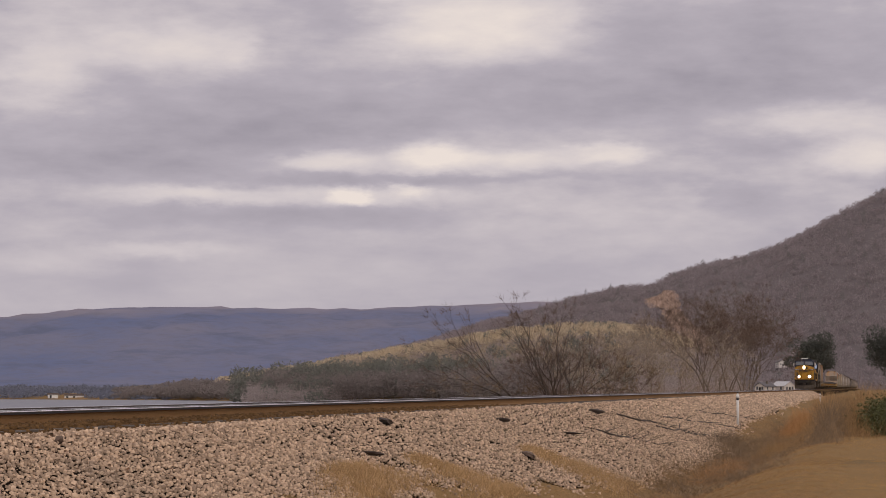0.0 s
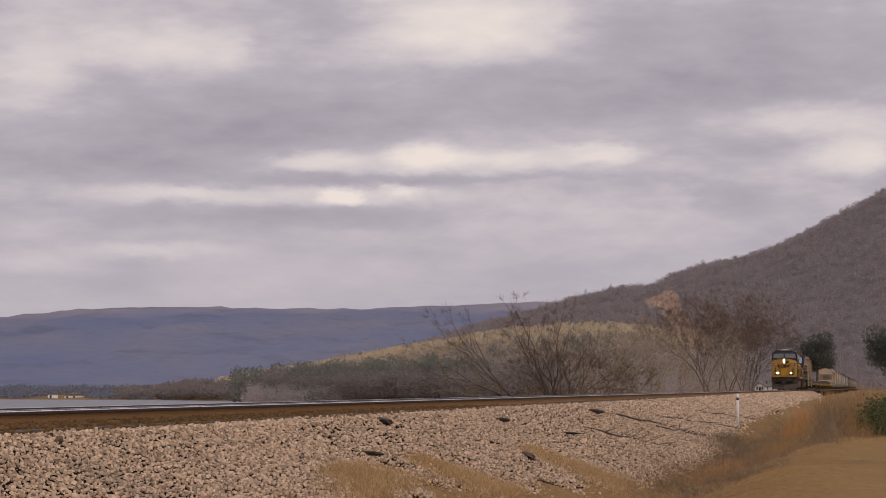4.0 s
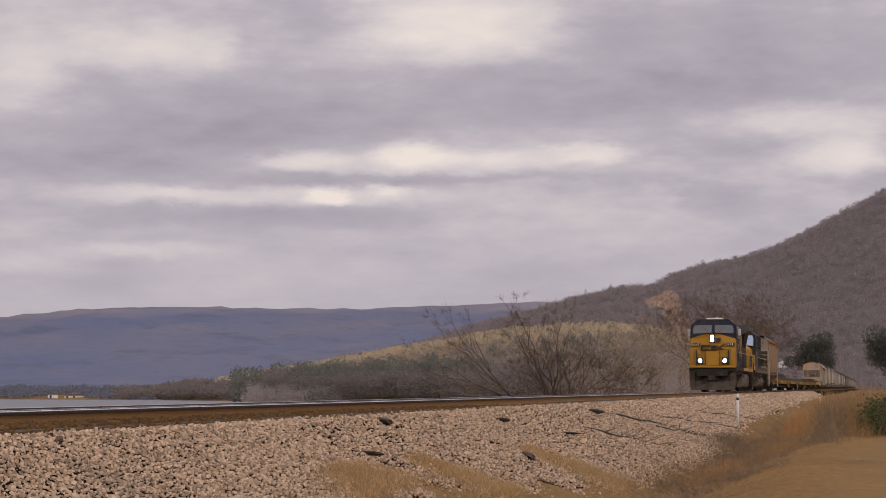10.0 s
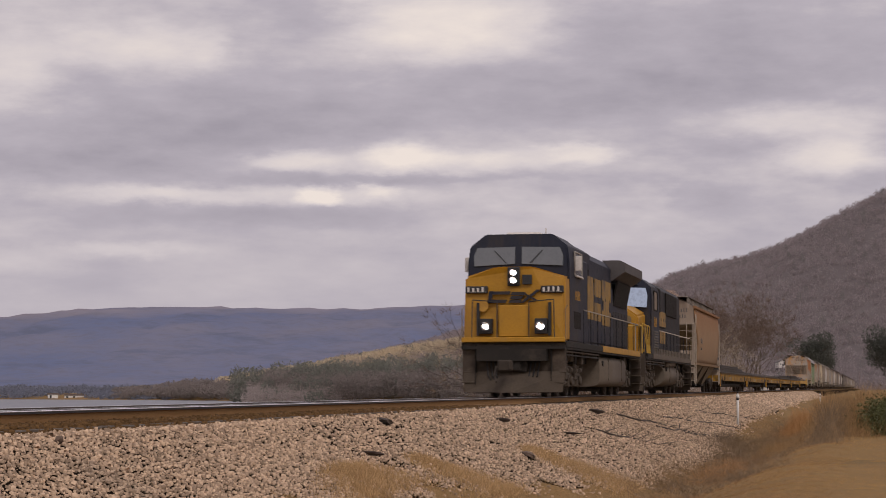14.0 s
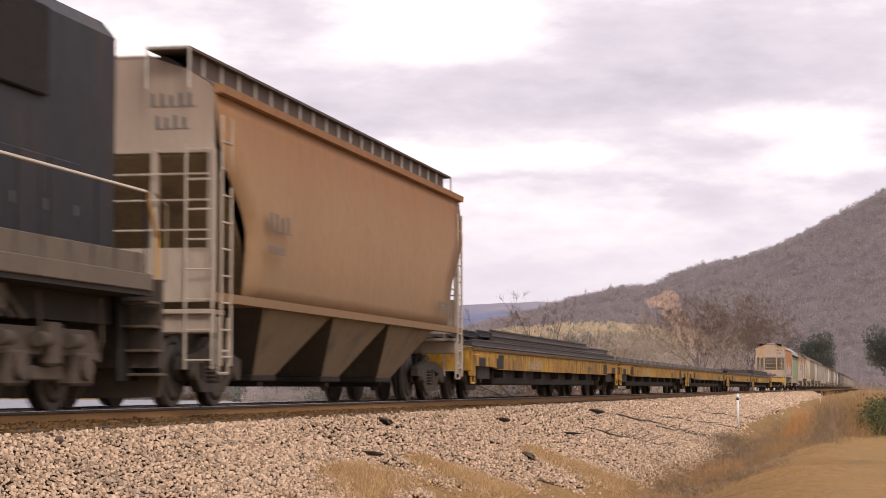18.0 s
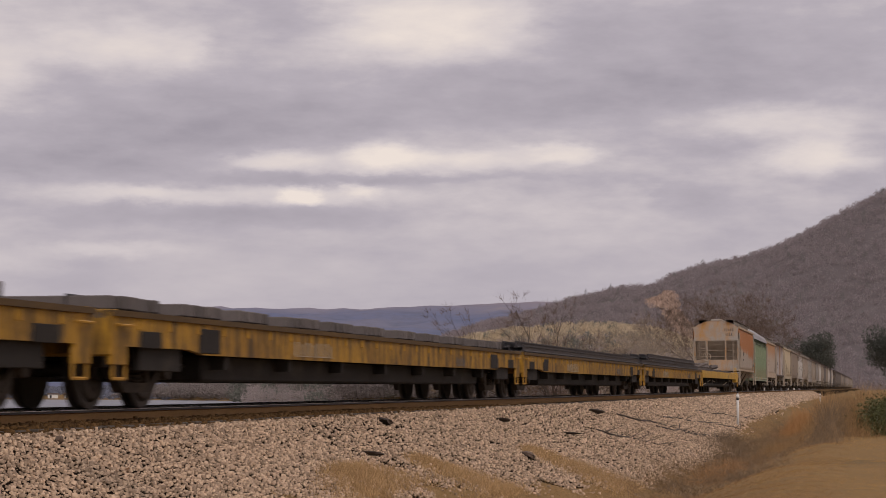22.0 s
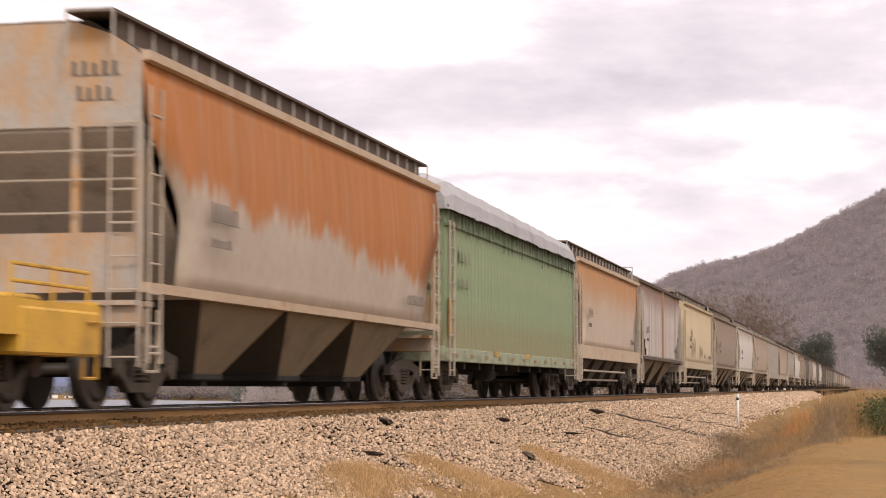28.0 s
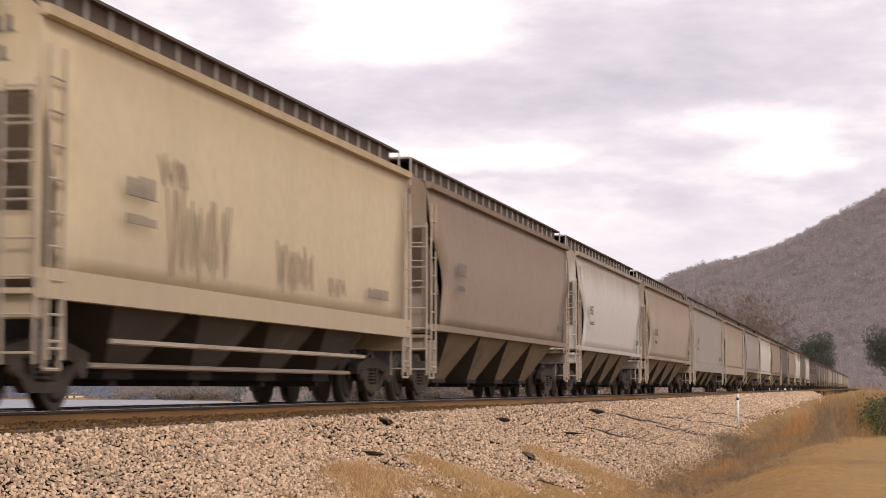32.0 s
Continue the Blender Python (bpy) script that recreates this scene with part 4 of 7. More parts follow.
        if scrawl:
            for k, (b0, b1, c0, c1, m) in enumerate(scrawl):
                scrawl_line(car, 1.475 + bulge * 1.1, y0 + b0, y0 + b1, c0, c1, m)
        bars("stencil", car, 0, y0 - 0.005, 0.55, 1.2, eave - 0.18, eave, 5)
        bars("stencil", car, 0, y0 - 0.005, 0.62, 1.12, eave - 0.48, eave - 0.3, 4)
    freight_truck(car, y0 + 1.15)
    freight_truck(car, y0 + L - 1.15)
    couplers(car, L + 1.7)
    return car


# ---- flat cars and their loads ----
def flat_car(at, length, low=False, rack=False):
    car = rolling("flat_car", at, "grimy yellow steel flat car with stake pockets" if not low else "low yellow steel flat car with truss rods", "flat car", "flat cars of the train")
    L = length
    d = 1.13
    for s in (-1, 1):
        if low:
            part("side_sill", prism(B(), [(s * 1.38, 0.80), (s * 1.5, 0.80), (s * 1.5, d + 0.04), (s * 1.38, d + 0.04)], 0.35, L - 0.35), "raw_yellow", car)
            for y0 in (3.2, 18.1):
                part("truss_rod", path(B(), [(s * 1.3, y0, 0.42), (s * 1.3, y0 + 4.8, 0.685), (s * 1.3, y0 + 6.0, 0.70), (s * 1.3, y0 + 8.5, 0.59)], 0.022, 6), "number_paint", car, "pale steel truss rod")
            bars("stencil", car, s, s * 1.502, 19.6, 20.7, 0.82, 1.06, 5, "number_paint", fill=0.3)
        else:
            part("side_sill", prism(B(), [(0.3, d), (L - 0.3, d), (L - 0.3, 0.74), (L - 3.0, 0.74), (L - 3.6, 0.68), (3.6, 0.68), (3.0, 0.74), (0.3, 0.74)], s * 1.42, s * 1.5, "x"), "flat_yellow", car)
            part("sill_flange", box(B(), s * 1.38, s * 1.54, 0.3, L - 0.3, d - 0.05, d + 0.02), "flange_rust", car)
            n = int((L - 2) / 1.05)
            for k in range(n):
                p = part("stake_pocket", kept(("pocket", s), lambda: done("stake_pocket", box(B(), s * 1.49, s * 1.518, -0.045, 0.045, 0.94, 1.07, 0.008), "flat_yellow")), "", car)
                p.location = (0, 1.2 + k * (L - 2.4) / (n - 1), 0)
            for e, ye in ((1, 0.3), (-1, L - 0.3)):
                part("bolster_end", box(B(), s * 1.48, s * 1.512, ye + e * 3.1, ye + e * 3.95, 0.70, 1.02, 0.01), "frame_dark", car, "grimy black bolster end")
                # dark plate on the sill: painted shade of a notch that isn't cut
                part("step_recess", box(B(), s * 1.48, s * 1.508, ye + e * 0.95, ye + e * 1.65, 0.73, 0.93, 0.006), "frame_dark", car, "dark plate standing in for the shaded notch above the step")
                part("end_drop", box(B(), s * 1.43, s * 1.5, ye + e * 0.02, ye + e * 0.5, 0.52, 0.75, 0.01), "flat_yellow", car)
            for yy in (2.2, L - 2.2):
                part("bolster_cover", box(B(), s * 1.30, s * 1.41, yy - 0.75, yy + 0.75, 0.46, 0.82, 0.01), "frame_dark", car)
            bars("stencil", car, s, s * 1.504, 7.8, 10.1, 0.73, 0.95, 11, "number_paint", fill=0.28)
            bars("stencil", car, s, s * 1.502, L - 8.2, L - 7.2, 0.72, 0.9, 5, "mark")
    part("deck", box(B(), -1.42, 1.42, 0.3, L - 0.3, d - 0.08, d, 0.01), "tie", car)
    part("centre_sill", box(box(B(), -0.35, 0.35, 0.2, L - 0.2, 0.66, 1.02), -1.2, 1.2, 4.4, L - 4.4, 0.34, 0.7, 0.03), "frame_dark", car)
    for yy in np.linspace(4.8, L - 4.8, 7):
        part("cross_bearer", box(B(), -1.42, 1.42, yy - 0.1, yy + 0.1, 0.5, 1.02), "frame_dark", car)
    part("brake_cylinder", rod(B(), (0.75, L * 0.42, 0.55), (0.75, L * 0.42 + 0.8, 0.55), 0.17, 12), "frame_dark", car)
    part("brake_rod", rod(B(), (0.95, 4.0, 0.55), (0.95, L - 4.0, 0.55), 0.02, 5), "frame_dark", car)
    for e, ye in ((1, 0.3), (-1, L - 0.3)):
        part("end_sill", box(box(B(), -1.5, 1.5, ye, ye + e * 0.22, 0.62, 1.16, 0.02), -0.45, 0.45, ye - e * 0.08, ye + e * 0.1, 0.66, 1.08, 0.02), "flat_yellow", car)
        for s in (-1, 1):
            part("sill_step", path(B(), [(s * 1.47, ye + e * 0.1, 0.7), (s * 1.47, ye + e * 0.1, 0.36), (s * 1.47, ye + e * 0.5, 0.36), (s * 1.47, ye + e * 0.5, 0.7)], 0.02), "stripe", car)
            part("grab_iron", path(B(), [(s * 1.52, ye + e * 0.12, 0.98), (s * 1.56, ye + e * 0.12, 0.98), (s * 1.56, ye + e * 0.55, 0.98), (s * 1.52, ye + e * 0.55, 0.98)], 0.015), "stripe", car)
    if low:
        for yy in (L - 2.6, L - 1.5, L - 0.5):
            part("guard_post", rod(B(), (1.40, yy, d), (1.40, yy, 1.56), 0.022, 6), "raw_yellow", car)
        for z in (1.36, 1.54):
            part("guard_rail", rod(B(), (1.40, L - 2.6, z), (1.40, L - 0.5, z), 0.022, 6), "raw_yellow", car)
        part("winch_box", box(box(B(), 0.5, 1.53, L - 2.6, L - 0.42, 0.60, 1.10, 0.03), 0.3, 1.2, L - 2.2, L - 1.3, 1.05, 1.26, 0.04), "raw_yellow", car, "scuffed bright yellow steel box on the deck")
        part("end_plate", box(B(), -1.45, 1.45, L - 0.36, L - 0.28, 0.62, 1.22, 0.01), "raw_yellow", car)
    if rack:
        for k in range(6):
            part("rack_post", rod(B(), (0.1 + 0.2 * (k % 3), 2.5 + k * 0.22, 1.1), (0.1 + 0.2 * (k % 3), 2.46 + k * 0.22, 1.66), 0.014), "louver", car)
        part("rack_bar", rod(B(), (0.3, 2.4, 1.6), (0.3, 3.7, 1.6), 0.012), "louver", car)
    freight_truck(car, 2.25)
    freight_truck(car, L - 2.25)
    couplers(car, L)
    return car


def rail_load(at, length, tiers):
    """A stack of dark rails on timbers, on a flat car."""
    load = rolling("rail_stack", at, "stack of long dark steel rails on timber dunnage", "rail load", "rail stacks on the flat cars")
    L = length
    prof = [(-0.07, 0), (0.07, 0), (0.07, 0.02), (0.012, 0.04), (0.012, 0.12), (0.036, 0.13), (0.036, 0.165), (-0.036, 0.165), (-0.036, 0.13), (-0.012, 0.12), (-0.012, 0.04), (-0.07, 0.02)]
    for k in range(int((L - 3) / 3.0) + 1):
        part("dunnage", kept("dunnage", lambda: done("dunnage", box(B(), -1.3, 1.3, -0.08, 0.08, -0.05, 0.0, 0.01), "tie")), "", load).location = (0, 1.5 + k * 3.0, 1.18)
    for k in range(9):
        r = part("rail", kept(("load_rail", round(L, 1)), lambda: done("rail", prism(B(), prof, 0, L - 1.6), "rail_load")), "", load)
        r.location = (-1.36 + k * 0.34, 0.8 + random.Random(k + int(at)).uniform(-0.25, 0.25), 1.18)
    # the upper layers: each is a height over the deck, a start and an end, nested between the heads below or stacked on them
    for lay, (z, start, stop) in enumerate(tiers):
        for k in range(8):
            r = part("rail", kept(("upper_rail", start, stop), lambda: done("rail", prism(B(), prof, 0, stop - start), "rail_load")), "", load)
            r.location = (-1.19 + k * 0.34, start + random.Random(k + 31 * lay + int(at)).uniform(-0.2, 0.2), z)
    for y in ((tiers[0][1] + 0.6, (tiers[0][1] + tiers[0][2]) / 2, tiers[0][2] - 0.8) if tiers[0][0] > 1.3 else ()):
        part("dunnage", box(B(), -1.36, 1.36, y - 0.07, y + 0.07, 1.345, tiers[0][0], 0.005), "tie", load)
    return load


def tie_bundle(at, y, width, rows):
    b = rolling("tie_bundle", at + y, "banded bundle of grey weathered timber ties", "timber bundle", "tie bundles on the flat cars")
    for r in range(rows):
        for k in range(7):
            t = part("tie", kept("tie_block", lambda: done("tie", box(B(), -1.28, 1.28, -0.11, 0.11, 0.0, 0.16, 0.012), "timber")), "", b)
            t.location = (random.Random(k * 7 + r + int(y * 10)).uniform(-0.05, 0.05), 0.12 + k * 0.235, 1.185 + r * 0.165)
    for yy in (0.3, 1.3):
        part("dunnage", box(B(), -1.25, 1.25, yy, yy + 0.1, 1.13, 1.187, 0.006), "tie", b)
    for yy in (0.5, 1.6):
        part("steel_band", path(B(), [(-1.31 + 0.6, yy * 0 - 0.005, 1.14), (-0.7, -0.005, 1.19 + rows * 0.165 + 0.004), (-0.7, 1.665, 1.19 + rows * 0.165 + 0.004), (-0.7, 1.665, 1.14)] if yy < 1 else [(0.7, -0.005, 1.14), (0.7, -0.005, 1.19 + rows * 0.165 + 0.004), (0.7, 1.665, 1.19 + rows * 0.165 + 0.004), (0.7, 1.665, 1.14)], 0.012, 4), "black", b)
    return b


def scrap_load(at, length):
    """Steel plates and a heap of bent scrap on the low flat car."""
    load = rolling("scrap_load", at, "rusty steel plates and scrap heaped on the deck", "scrap load")
    rr = random.Random(8)
    for k in range(9):
        y = 1.0 + k * 2.9
        part("plate", box(B(), -1.25, 1.2, y, y + 2.75, 1.135, 1.135 + rr.choice((0.16, 0.20, 0.18)), 0.01), "scrap", load)
    for k in range(46):
        y, x = rr.uniform(2.0, 19.3), rr.uniform(-1.0, 1.0)
        turn = Matrix.Translation((x, y, 1.36 + rr.uniform(0, 0.10))) @ Matrix.Rotation(rr.uniform(-0.5, 0.5), 4, "X") @ Matrix.Rotation(rr.uniform(0, 3.1), 4, "Z")
        part("scrap_piece", box(B(), -0.1, 0.1, -rr.uniform(0.2, 0.6), rr.uniform(0.2, 0.6), -0.02, rr.uniform(0.04, 0.13), 0.01, turn), "scrap", load)
    return load


# ---- locomotives ----
def walkway_rails(car, s, y0, y1, z, material, step=1.55, high=1.02):
    """Handrail on stanchions along a locomotive's walkway."""
    n = max(2, int((y1 - y0) / step) + 1)
    for k in range(n):
        st = part("stanchion", kept(("stanchion", s, high, material), lambda: done("stanchion", rod(B(), (0, 0, 0), (0, 0, high), 0.014, 5), "hood_grey")), "", car)
        st.location = (s * 1.46, y0 + k * (y1 - y0) / (n - 1), z)
    part("handrail", rod(B(), (s * 1.46, y0, z + high), (s * 1.46, y1, z + high), 0.019, 6), material, car)


def pilot(car, y, e):
    """The front or rear plate with plough, steps, hoses and coupler pocket."""
    part("pilot_plate", prism(B(), [(-1.5, 0.5), (1.5, 0.5), (1.5, 1.58), (-1.5, 1.58)], y, y + e * 0.08), "pilot_dust", car)
    pl = B()
    for s in (-1, 1):
        v = [pl.verts.new(p) for p in ((0, y - e * 0.5, 0.12), (s * 1.42, y - e * 0.12, 0.14), (s * 1.48, y - e * 0.02, 0.72), (0, y - e * 0.2, 0.74))]
        pl.faces.new(v if s > 0 else v[::-1])
    plough = part("plough", pl, "loco_truck", car, "dust-grey steel plough")
    so = plough.modifiers.new("plate", "SOLIDIFY")
    so.thickness = 0.03
    part("coupler_pocket", box(box(B(), -0.42, 0.42, y - e * 0.3, y, 0.70, 1.12, 0.03), -0.26, 0.26, y - e * 0.42, y - e * 0.3, 0.74, 1.06, 0.03), "frame_dark", car)
    for s in (-1, 1):
        for k in range(4):
            part("step", box(B(), s * 1.12, s * 1.5, y - e * 0.14 + e * 0.09 * k, y + e * (0.2 + 0.09 * k), 0.40 + k * 0.29, 0.435 + k * 0.29, 0.006), "loco_truck", car)
        part("step_side", box(B(), s * 1.09, s * 1.11, y - e * 0.16, y + e * 0.5, 0.34, 1.5), "frame_dark", car)
        for k, x in enumerate((0.52, 0.64, 0.76)):
            part("air_hose", path(B(), [(s * x, y - e * 0.02, 1.05), (s * x, y - e * 0.16, 0.95), (s * (x - 0.05), y - e * 0.2, 0.6), (s * (x - 0.12), y - e * 0.14, 0.45)], 0.022), "black", car)
        part("grab_iron", path(B(), [(s * 1.5, y - e * 0.06, 1.55), (s * 1.5, y - e * 0.1, 2.5), (s * 1.5, y + e * 0.35, 2.62)], 0.014), "sill_grime", car)


def bowl_mesh(r, deep):
    """A parabolic reflector that opens towards -y."""
    V, F, seg = [(0, 0, 0)], [], 20
    for k in range(1, 8):
        q = r * k / 7
        V += [(q * math.cos(a * 6.2832 / seg), -deep * (k / 7) ** 2, q * math.sin(a * 6.2832 / seg)) for a in range(seg)]
    F += [(0, 1 + i, 1 + (i + 1) % seg) for i in range(seg)]
    for k in range(6):
        F += [(1 + k * seg + i, 1 + (k + 1) * seg + i, 1 + (k + 1) * seg + (i + 1) % seg, 1 + k * seg + (i + 1) % seg) for i in range(seg)]
    me = bpy.data.meshes.new("reflector")
    me.from_pydata(V, [], F)
    me.polygons.foreach_set("use_smooth", [True] * len(F))
    me.materials.append(M["reflector"])
    return me


def tube_mesh(r, deep):
    """The short black tube round a reflector."""
    V, F, seg = [], [], 20
    for rad, y in ((r * 1.02, -deep), (r * 1.25, -deep), (r * 1.25, 0.1), (r * 0.2, 0.1)):
        V += [(rad * math.cos(a * 6.2832 / seg), y, rad * math.sin(a * 6.2832 / seg)) for a in range(seg)]
    for k in range(3):
        F += [(k * seg + i, k * seg + (i + 1) % seg, (k + 1) * seg + (i + 1) % seg, (k + 1) * seg + i) for i in range(seg)]
    me = bpy.data.meshes.new("lamp_housing")
    me.from_pydata(V, [], F)
    me.materials.append(M["black"])
    return me


def lamp_part(car, x, y, z, r):
    """A sealed-beam headlamp: a small burning bulb at the focus of a silvered bowl."""
    deep = 0.075
    house = part("lamp_housing", kept(("tube", r), lambda: tube_mesh(r, deep)), "", car)
    house.location = (x, y, z)
    part("reflector", kept(("bowl", r), lambda: bowl_mesh(r, deep)), "", house)
    f = r * r / (4 * deep)
    part("bulb", kept("bulb", lambda: done("bulb", rod(B(), (0, -0.009, 0), (0, 0.009, 0), 0.0105, 12), "lamp")), "", house, "burning white bulb").location = (0, -f, 0)
    return house


def underframe(car, L, tank0, tank1, stripe, stripe_from=6.5, square=0.55):
    part("frame", box(box(B(), -1.0, 1.0, 1.0, L - 1.0, 1.02, 1.36), -1.5, 1.5, 1.3, L - 1.1, 1.36, 1.46), "frame_dark", car)
    for s in (-1, 1):
        part("sill_stripe", box(B(), s * 1.47, s * 1.53, stripe_from, L - 1.2, 1.42, 1.62, 0.01), stripe, car, "faded yellow walkway edge")
        part("sill_edge", box(B(), s * 1.46, s * 1.52, 1.5, stripe_from, 1.42, 1.6, 0.01), "frame_dark", car)
        part("walkway", box(B(), s * 0.95, s * 1.49, 1.5, L - 1.2, 1.54, 1.6), "frame_dark", car)
        for k in range(5):
            y = tank1 + 0.5 + k * 0.32
            part("pipe", path(B(), [(s * 1.2, y - 0.3, 1.35), (s * 1.25, y, 1.12), (s * 1.2, y + 0.35, 1.0)], 0.03), "loco_truck", car)
    for s in (-1, 1):      # boxes, valves and pipes under the walkway
        rr = random.Random(int(tank0 * 10) + s)
        for k in range(9):
            y = 1.9 + k * 0.62 + rr.uniform(-0.1, 0.1) if k < 7 else tank1 + 0.3 + (k - 7) * 0.9
            part("valve_box", box(B(), s * 1.05, s * rr.uniform(1.22, 1.4), y, y + rr.uniform(0.25, 0.5), rr.uniform(0.95, 1.1), 1.36, 0.03), rr.choice(("frame_dark", "loco_truck", "skirt")), car)
        for z, m in ((1.30, "loco_truck"), (1.20, "frame_dark")):
            part("air_pipe", path(B(), [(s * 1.44, 1.8, z), (s * 1.44, tank0 - 0.3, z), (s * 1.36, tank0, z - 0.08)], 0.028, 6), m, car)
        for y in (2.6, 4.4, 6.2, L - 6.2, L - 4.4, L - 2.6):
            part("sand_pipe", path(B(), [(s * 1.2, y + 0.5, 1.3), (s * 1.22, y + 0.55, 0.8), (s * 0.85, y + 0.7, 0.14)], 0.022, 5), "loco_truck", car)
    body = B()
    prism(body, [(math.copysign(1.43 * abs(math.cos(a)) ** square, math.cos(a)), 0.80 + math.copysign(0.51 * abs(math.sin(a)) ** (square + 0.2), math.sin(a))) for a in [(k + 0.5) * math.pi / 12 for k in range(24)]], tank0, tank1)
    for f in body.faces:
        f.smooth = len(f.verts) == 4
    part("fuel_tank", body, "tank", car, "dust-covered grey fuel tank")
    for s in (-1, 1):
        part("tank_filler", rod(B(), (s * 1.40, tank0 + 0.7, 1.05), (s * 1.47, tank0 + 0.7, 1.05), 0.09, 10), "frame_dark", car)
        for yy in (tank0 + 2.4, tank1 - 1.2):
            part("tank_strap", box(B(), s * 1.40, s * 1.432, yy - 0.03, yy + 0.03, 0.5, 1.24), "loco_truck", car)
    loco_truck(car, 4.4)
    loco_truck(car, L - 4.4)


def hood_doors(car, s, x, y0, y1, z0, z1, n, material):
    w = (y1 - y0) / n
    for k in range(n):
        a = y0 + k * w + 0.03
        d = part("hood_door", box(B(), s * x, s * (x + 0.045), a, a + w - 0.06, z0, z1, 0.012), material, car)
        part("latch", box(B(), s * (x + 0.045), s * (x + 0.065), a + w - 0.19, a + w - 0.15, (z0 + z1) / 2 - 0.06, (z0 + z1) / 2 + 0.06), "door_latch", d)


def wide_cab_loco(at):
    L = 21.7
    car = rolling("locomotive", at, "navy and yellow wide-nosed diesel locomotive with lit headlamps", "locomotive", "locomotives of the train")
    pilot(car, 1.5, 1)
    pilot(car, L - 0.75, -1)
    underframe(car, L, 9.4, 16.6, "stripe", 9.6, 0.22)
    # nose: broad, slightly raked, its top a shallow ridge
    nose = B()
    f = [(-1.5, 1.6), (1.5, 1.6), (1.5, 3.46), (0.55, 3.74), (-0.55, 3.74), (-1.5, 3.46)]
    fr = [nose.verts.new((x * (0.99 if z < 2 else 0.97), 1.42 + (z - 1.6) * 0.07 + (0.16 if abs(x) > 1 else 0.0), z)) for x, z in f]
    bk = [nose.verts.new((x, 2.7, z)) for x, z in f]
    nose.faces.new(fr)
    nose.faces.new(bk[::-1])
    for i in range(6):
        nose.faces.new((fr[i], fr[(i + 1) % 6], bk[(i + 1) % 6], bk[i]))
    bmesh.ops.recalc_face_normals(nose, faces=nose.faces)
    bmesh.ops.bevel(nose, geom=list(nose.edges), offset=0.06, segments=2, affect="EDGES")
    part("nose", nose, "yellow", car, "bright yellow nose")

    def fy(z):
        return 1.42 + (z - 1.6) * 0.07
    part("nose_sill", box(B(), -1.5, 1.5, 1.28, 1.46, 1.56, 1.70, 0.02), "yellow", car)
    # cab
    cab = B()
    prism(cab, [(-1.5, 1.6), (1.5, 1.6), (1.5, 3.9), (1.44, 4.38), (0.98, 4.74), (-0.98, 4.74), (-1.44, 4.38), (-1.5, 3.9)], 2.25, 5.2)
    for v in cab.verts:
        if v.co.y < 3:
            v.co.y += max(0.0, (v.co.z - 3.4)) * 0.12
    bmesh.ops.bevel(cab, geom=[e for e in cab.edges], offset=0.035, segments=2, affect="EDGES")
    part("cab", cab, "navy", car, "weathered navy cab")
    part("roof_cap", box(B(), -0.55, 0.5, 3.3, 4.9, 4.72, 4.86, 0.05), "pale", car, "pale air-conditioner cover on the cab roof")
    for s in (-1, 1):
        w = B()
        pts = [(s * 0.10, 3.86), (s * 1.30, 3.80), (s * 1.32, 4.10), (s * 1.22, 4.34), (s * 0.10, 4.36)]
        vv = [w.verts.new((x, 2.215 + (z - 3.4) * 0.12, z)) for x, z in pts]
        vb = [w.verts.new((x, 2.30 + (z - 3.4) * 0.12, z)) for x, z in pts]
        w.faces.new(vv)
        w.faces.new(vb[::-1])
        for i in range(5):
            w.faces.new((vv[i], vv[(i + 1) % 5], vb[(i + 1) % 5], vb[i]))
        bmesh.ops.recalc_face_normals(w, faces=w.faces)
        part("windscreen", w, "glass", car, "dark windscreen reflecting the grey sky")
        part("wiper", rod(B(), (s * 0.35, 2.24, 3.88), (s * 0.7, 2.29, 4.25), 0.012, 5), "black", car)
        part("side_window", box(B(), s * 1.475, s * 1.505, 3.3, 3.95, 3.62, 4.22, 0.01), "glass", car)
        part("side_window", box(B(), s * 1.475, s * 1.505, 4.1, 4.75, 3.62, 4.22, 0.01), "glass", car)
        part("window_frame", path(B(), [(s * 1.51, 3.26, 3.58), (s * 1.51, 4.8, 3.58), (s * 1.51, 4.8, 4.26), (s * 1.51, 3.26, 4.26), (s * 1.51, 3.26, 3.58)], 0.022, 4), "steel_rod", car)
        part("arm_rest", box(B(), s * 1.50, s * 1.58, 3.3, 4.75, 3.52, 3.57, 0.01), "pale", car)
        part("mirror", box(B(), s * 1.56, s * 1.74, 3.06, 3.12, 3.68, 4.12, 0.015), "pale", car)
        part("cab_louver", box(B(), s * 1.495, s * 1.51, 3.2, 4.6, 2.0, 2.5), "grille", car)
        bars("cab_number", car, s, s * 1.508, 3.4, 4.5, 2.85, 3.12, 4, "stripe")
        # number boards and ditch lamps
        nb = part("number_board", box(B(), s * 0.78, s * 1.42, fy(3.08) - 0.012, fy(3.08) + 0.2, 2.98, 3.18, 0.01), "black", car)
        bars("number_marking", nb, 0, fy(3.08) - 0.013, min(s * 0.82, s * 1.38), max(s * 0.82, s * 1.38), 3.01, 3.15, 4, "pale")
        lamp_part(car, s * 0.79, fy(2.0) - 0.14, 2.02, 0.12)
        part("ditch_lamp_bracket", box(B(), s * 0.62, s * 0.98, fy(2.0) - 0.1, fy(2.0) + 0.15, 1.8, 2.24, 0.02), "black", car)
        # handrails in front of the nose
        part("handrail", path(B(), [(s * 0.46, 1.33, 1.7), (s * 0.46, 1.34, 2.72), (s * 1.18, 1.34, 2.78), (s * 1.2, 1.33, 1.7)], 0.016, 6), "black", car)
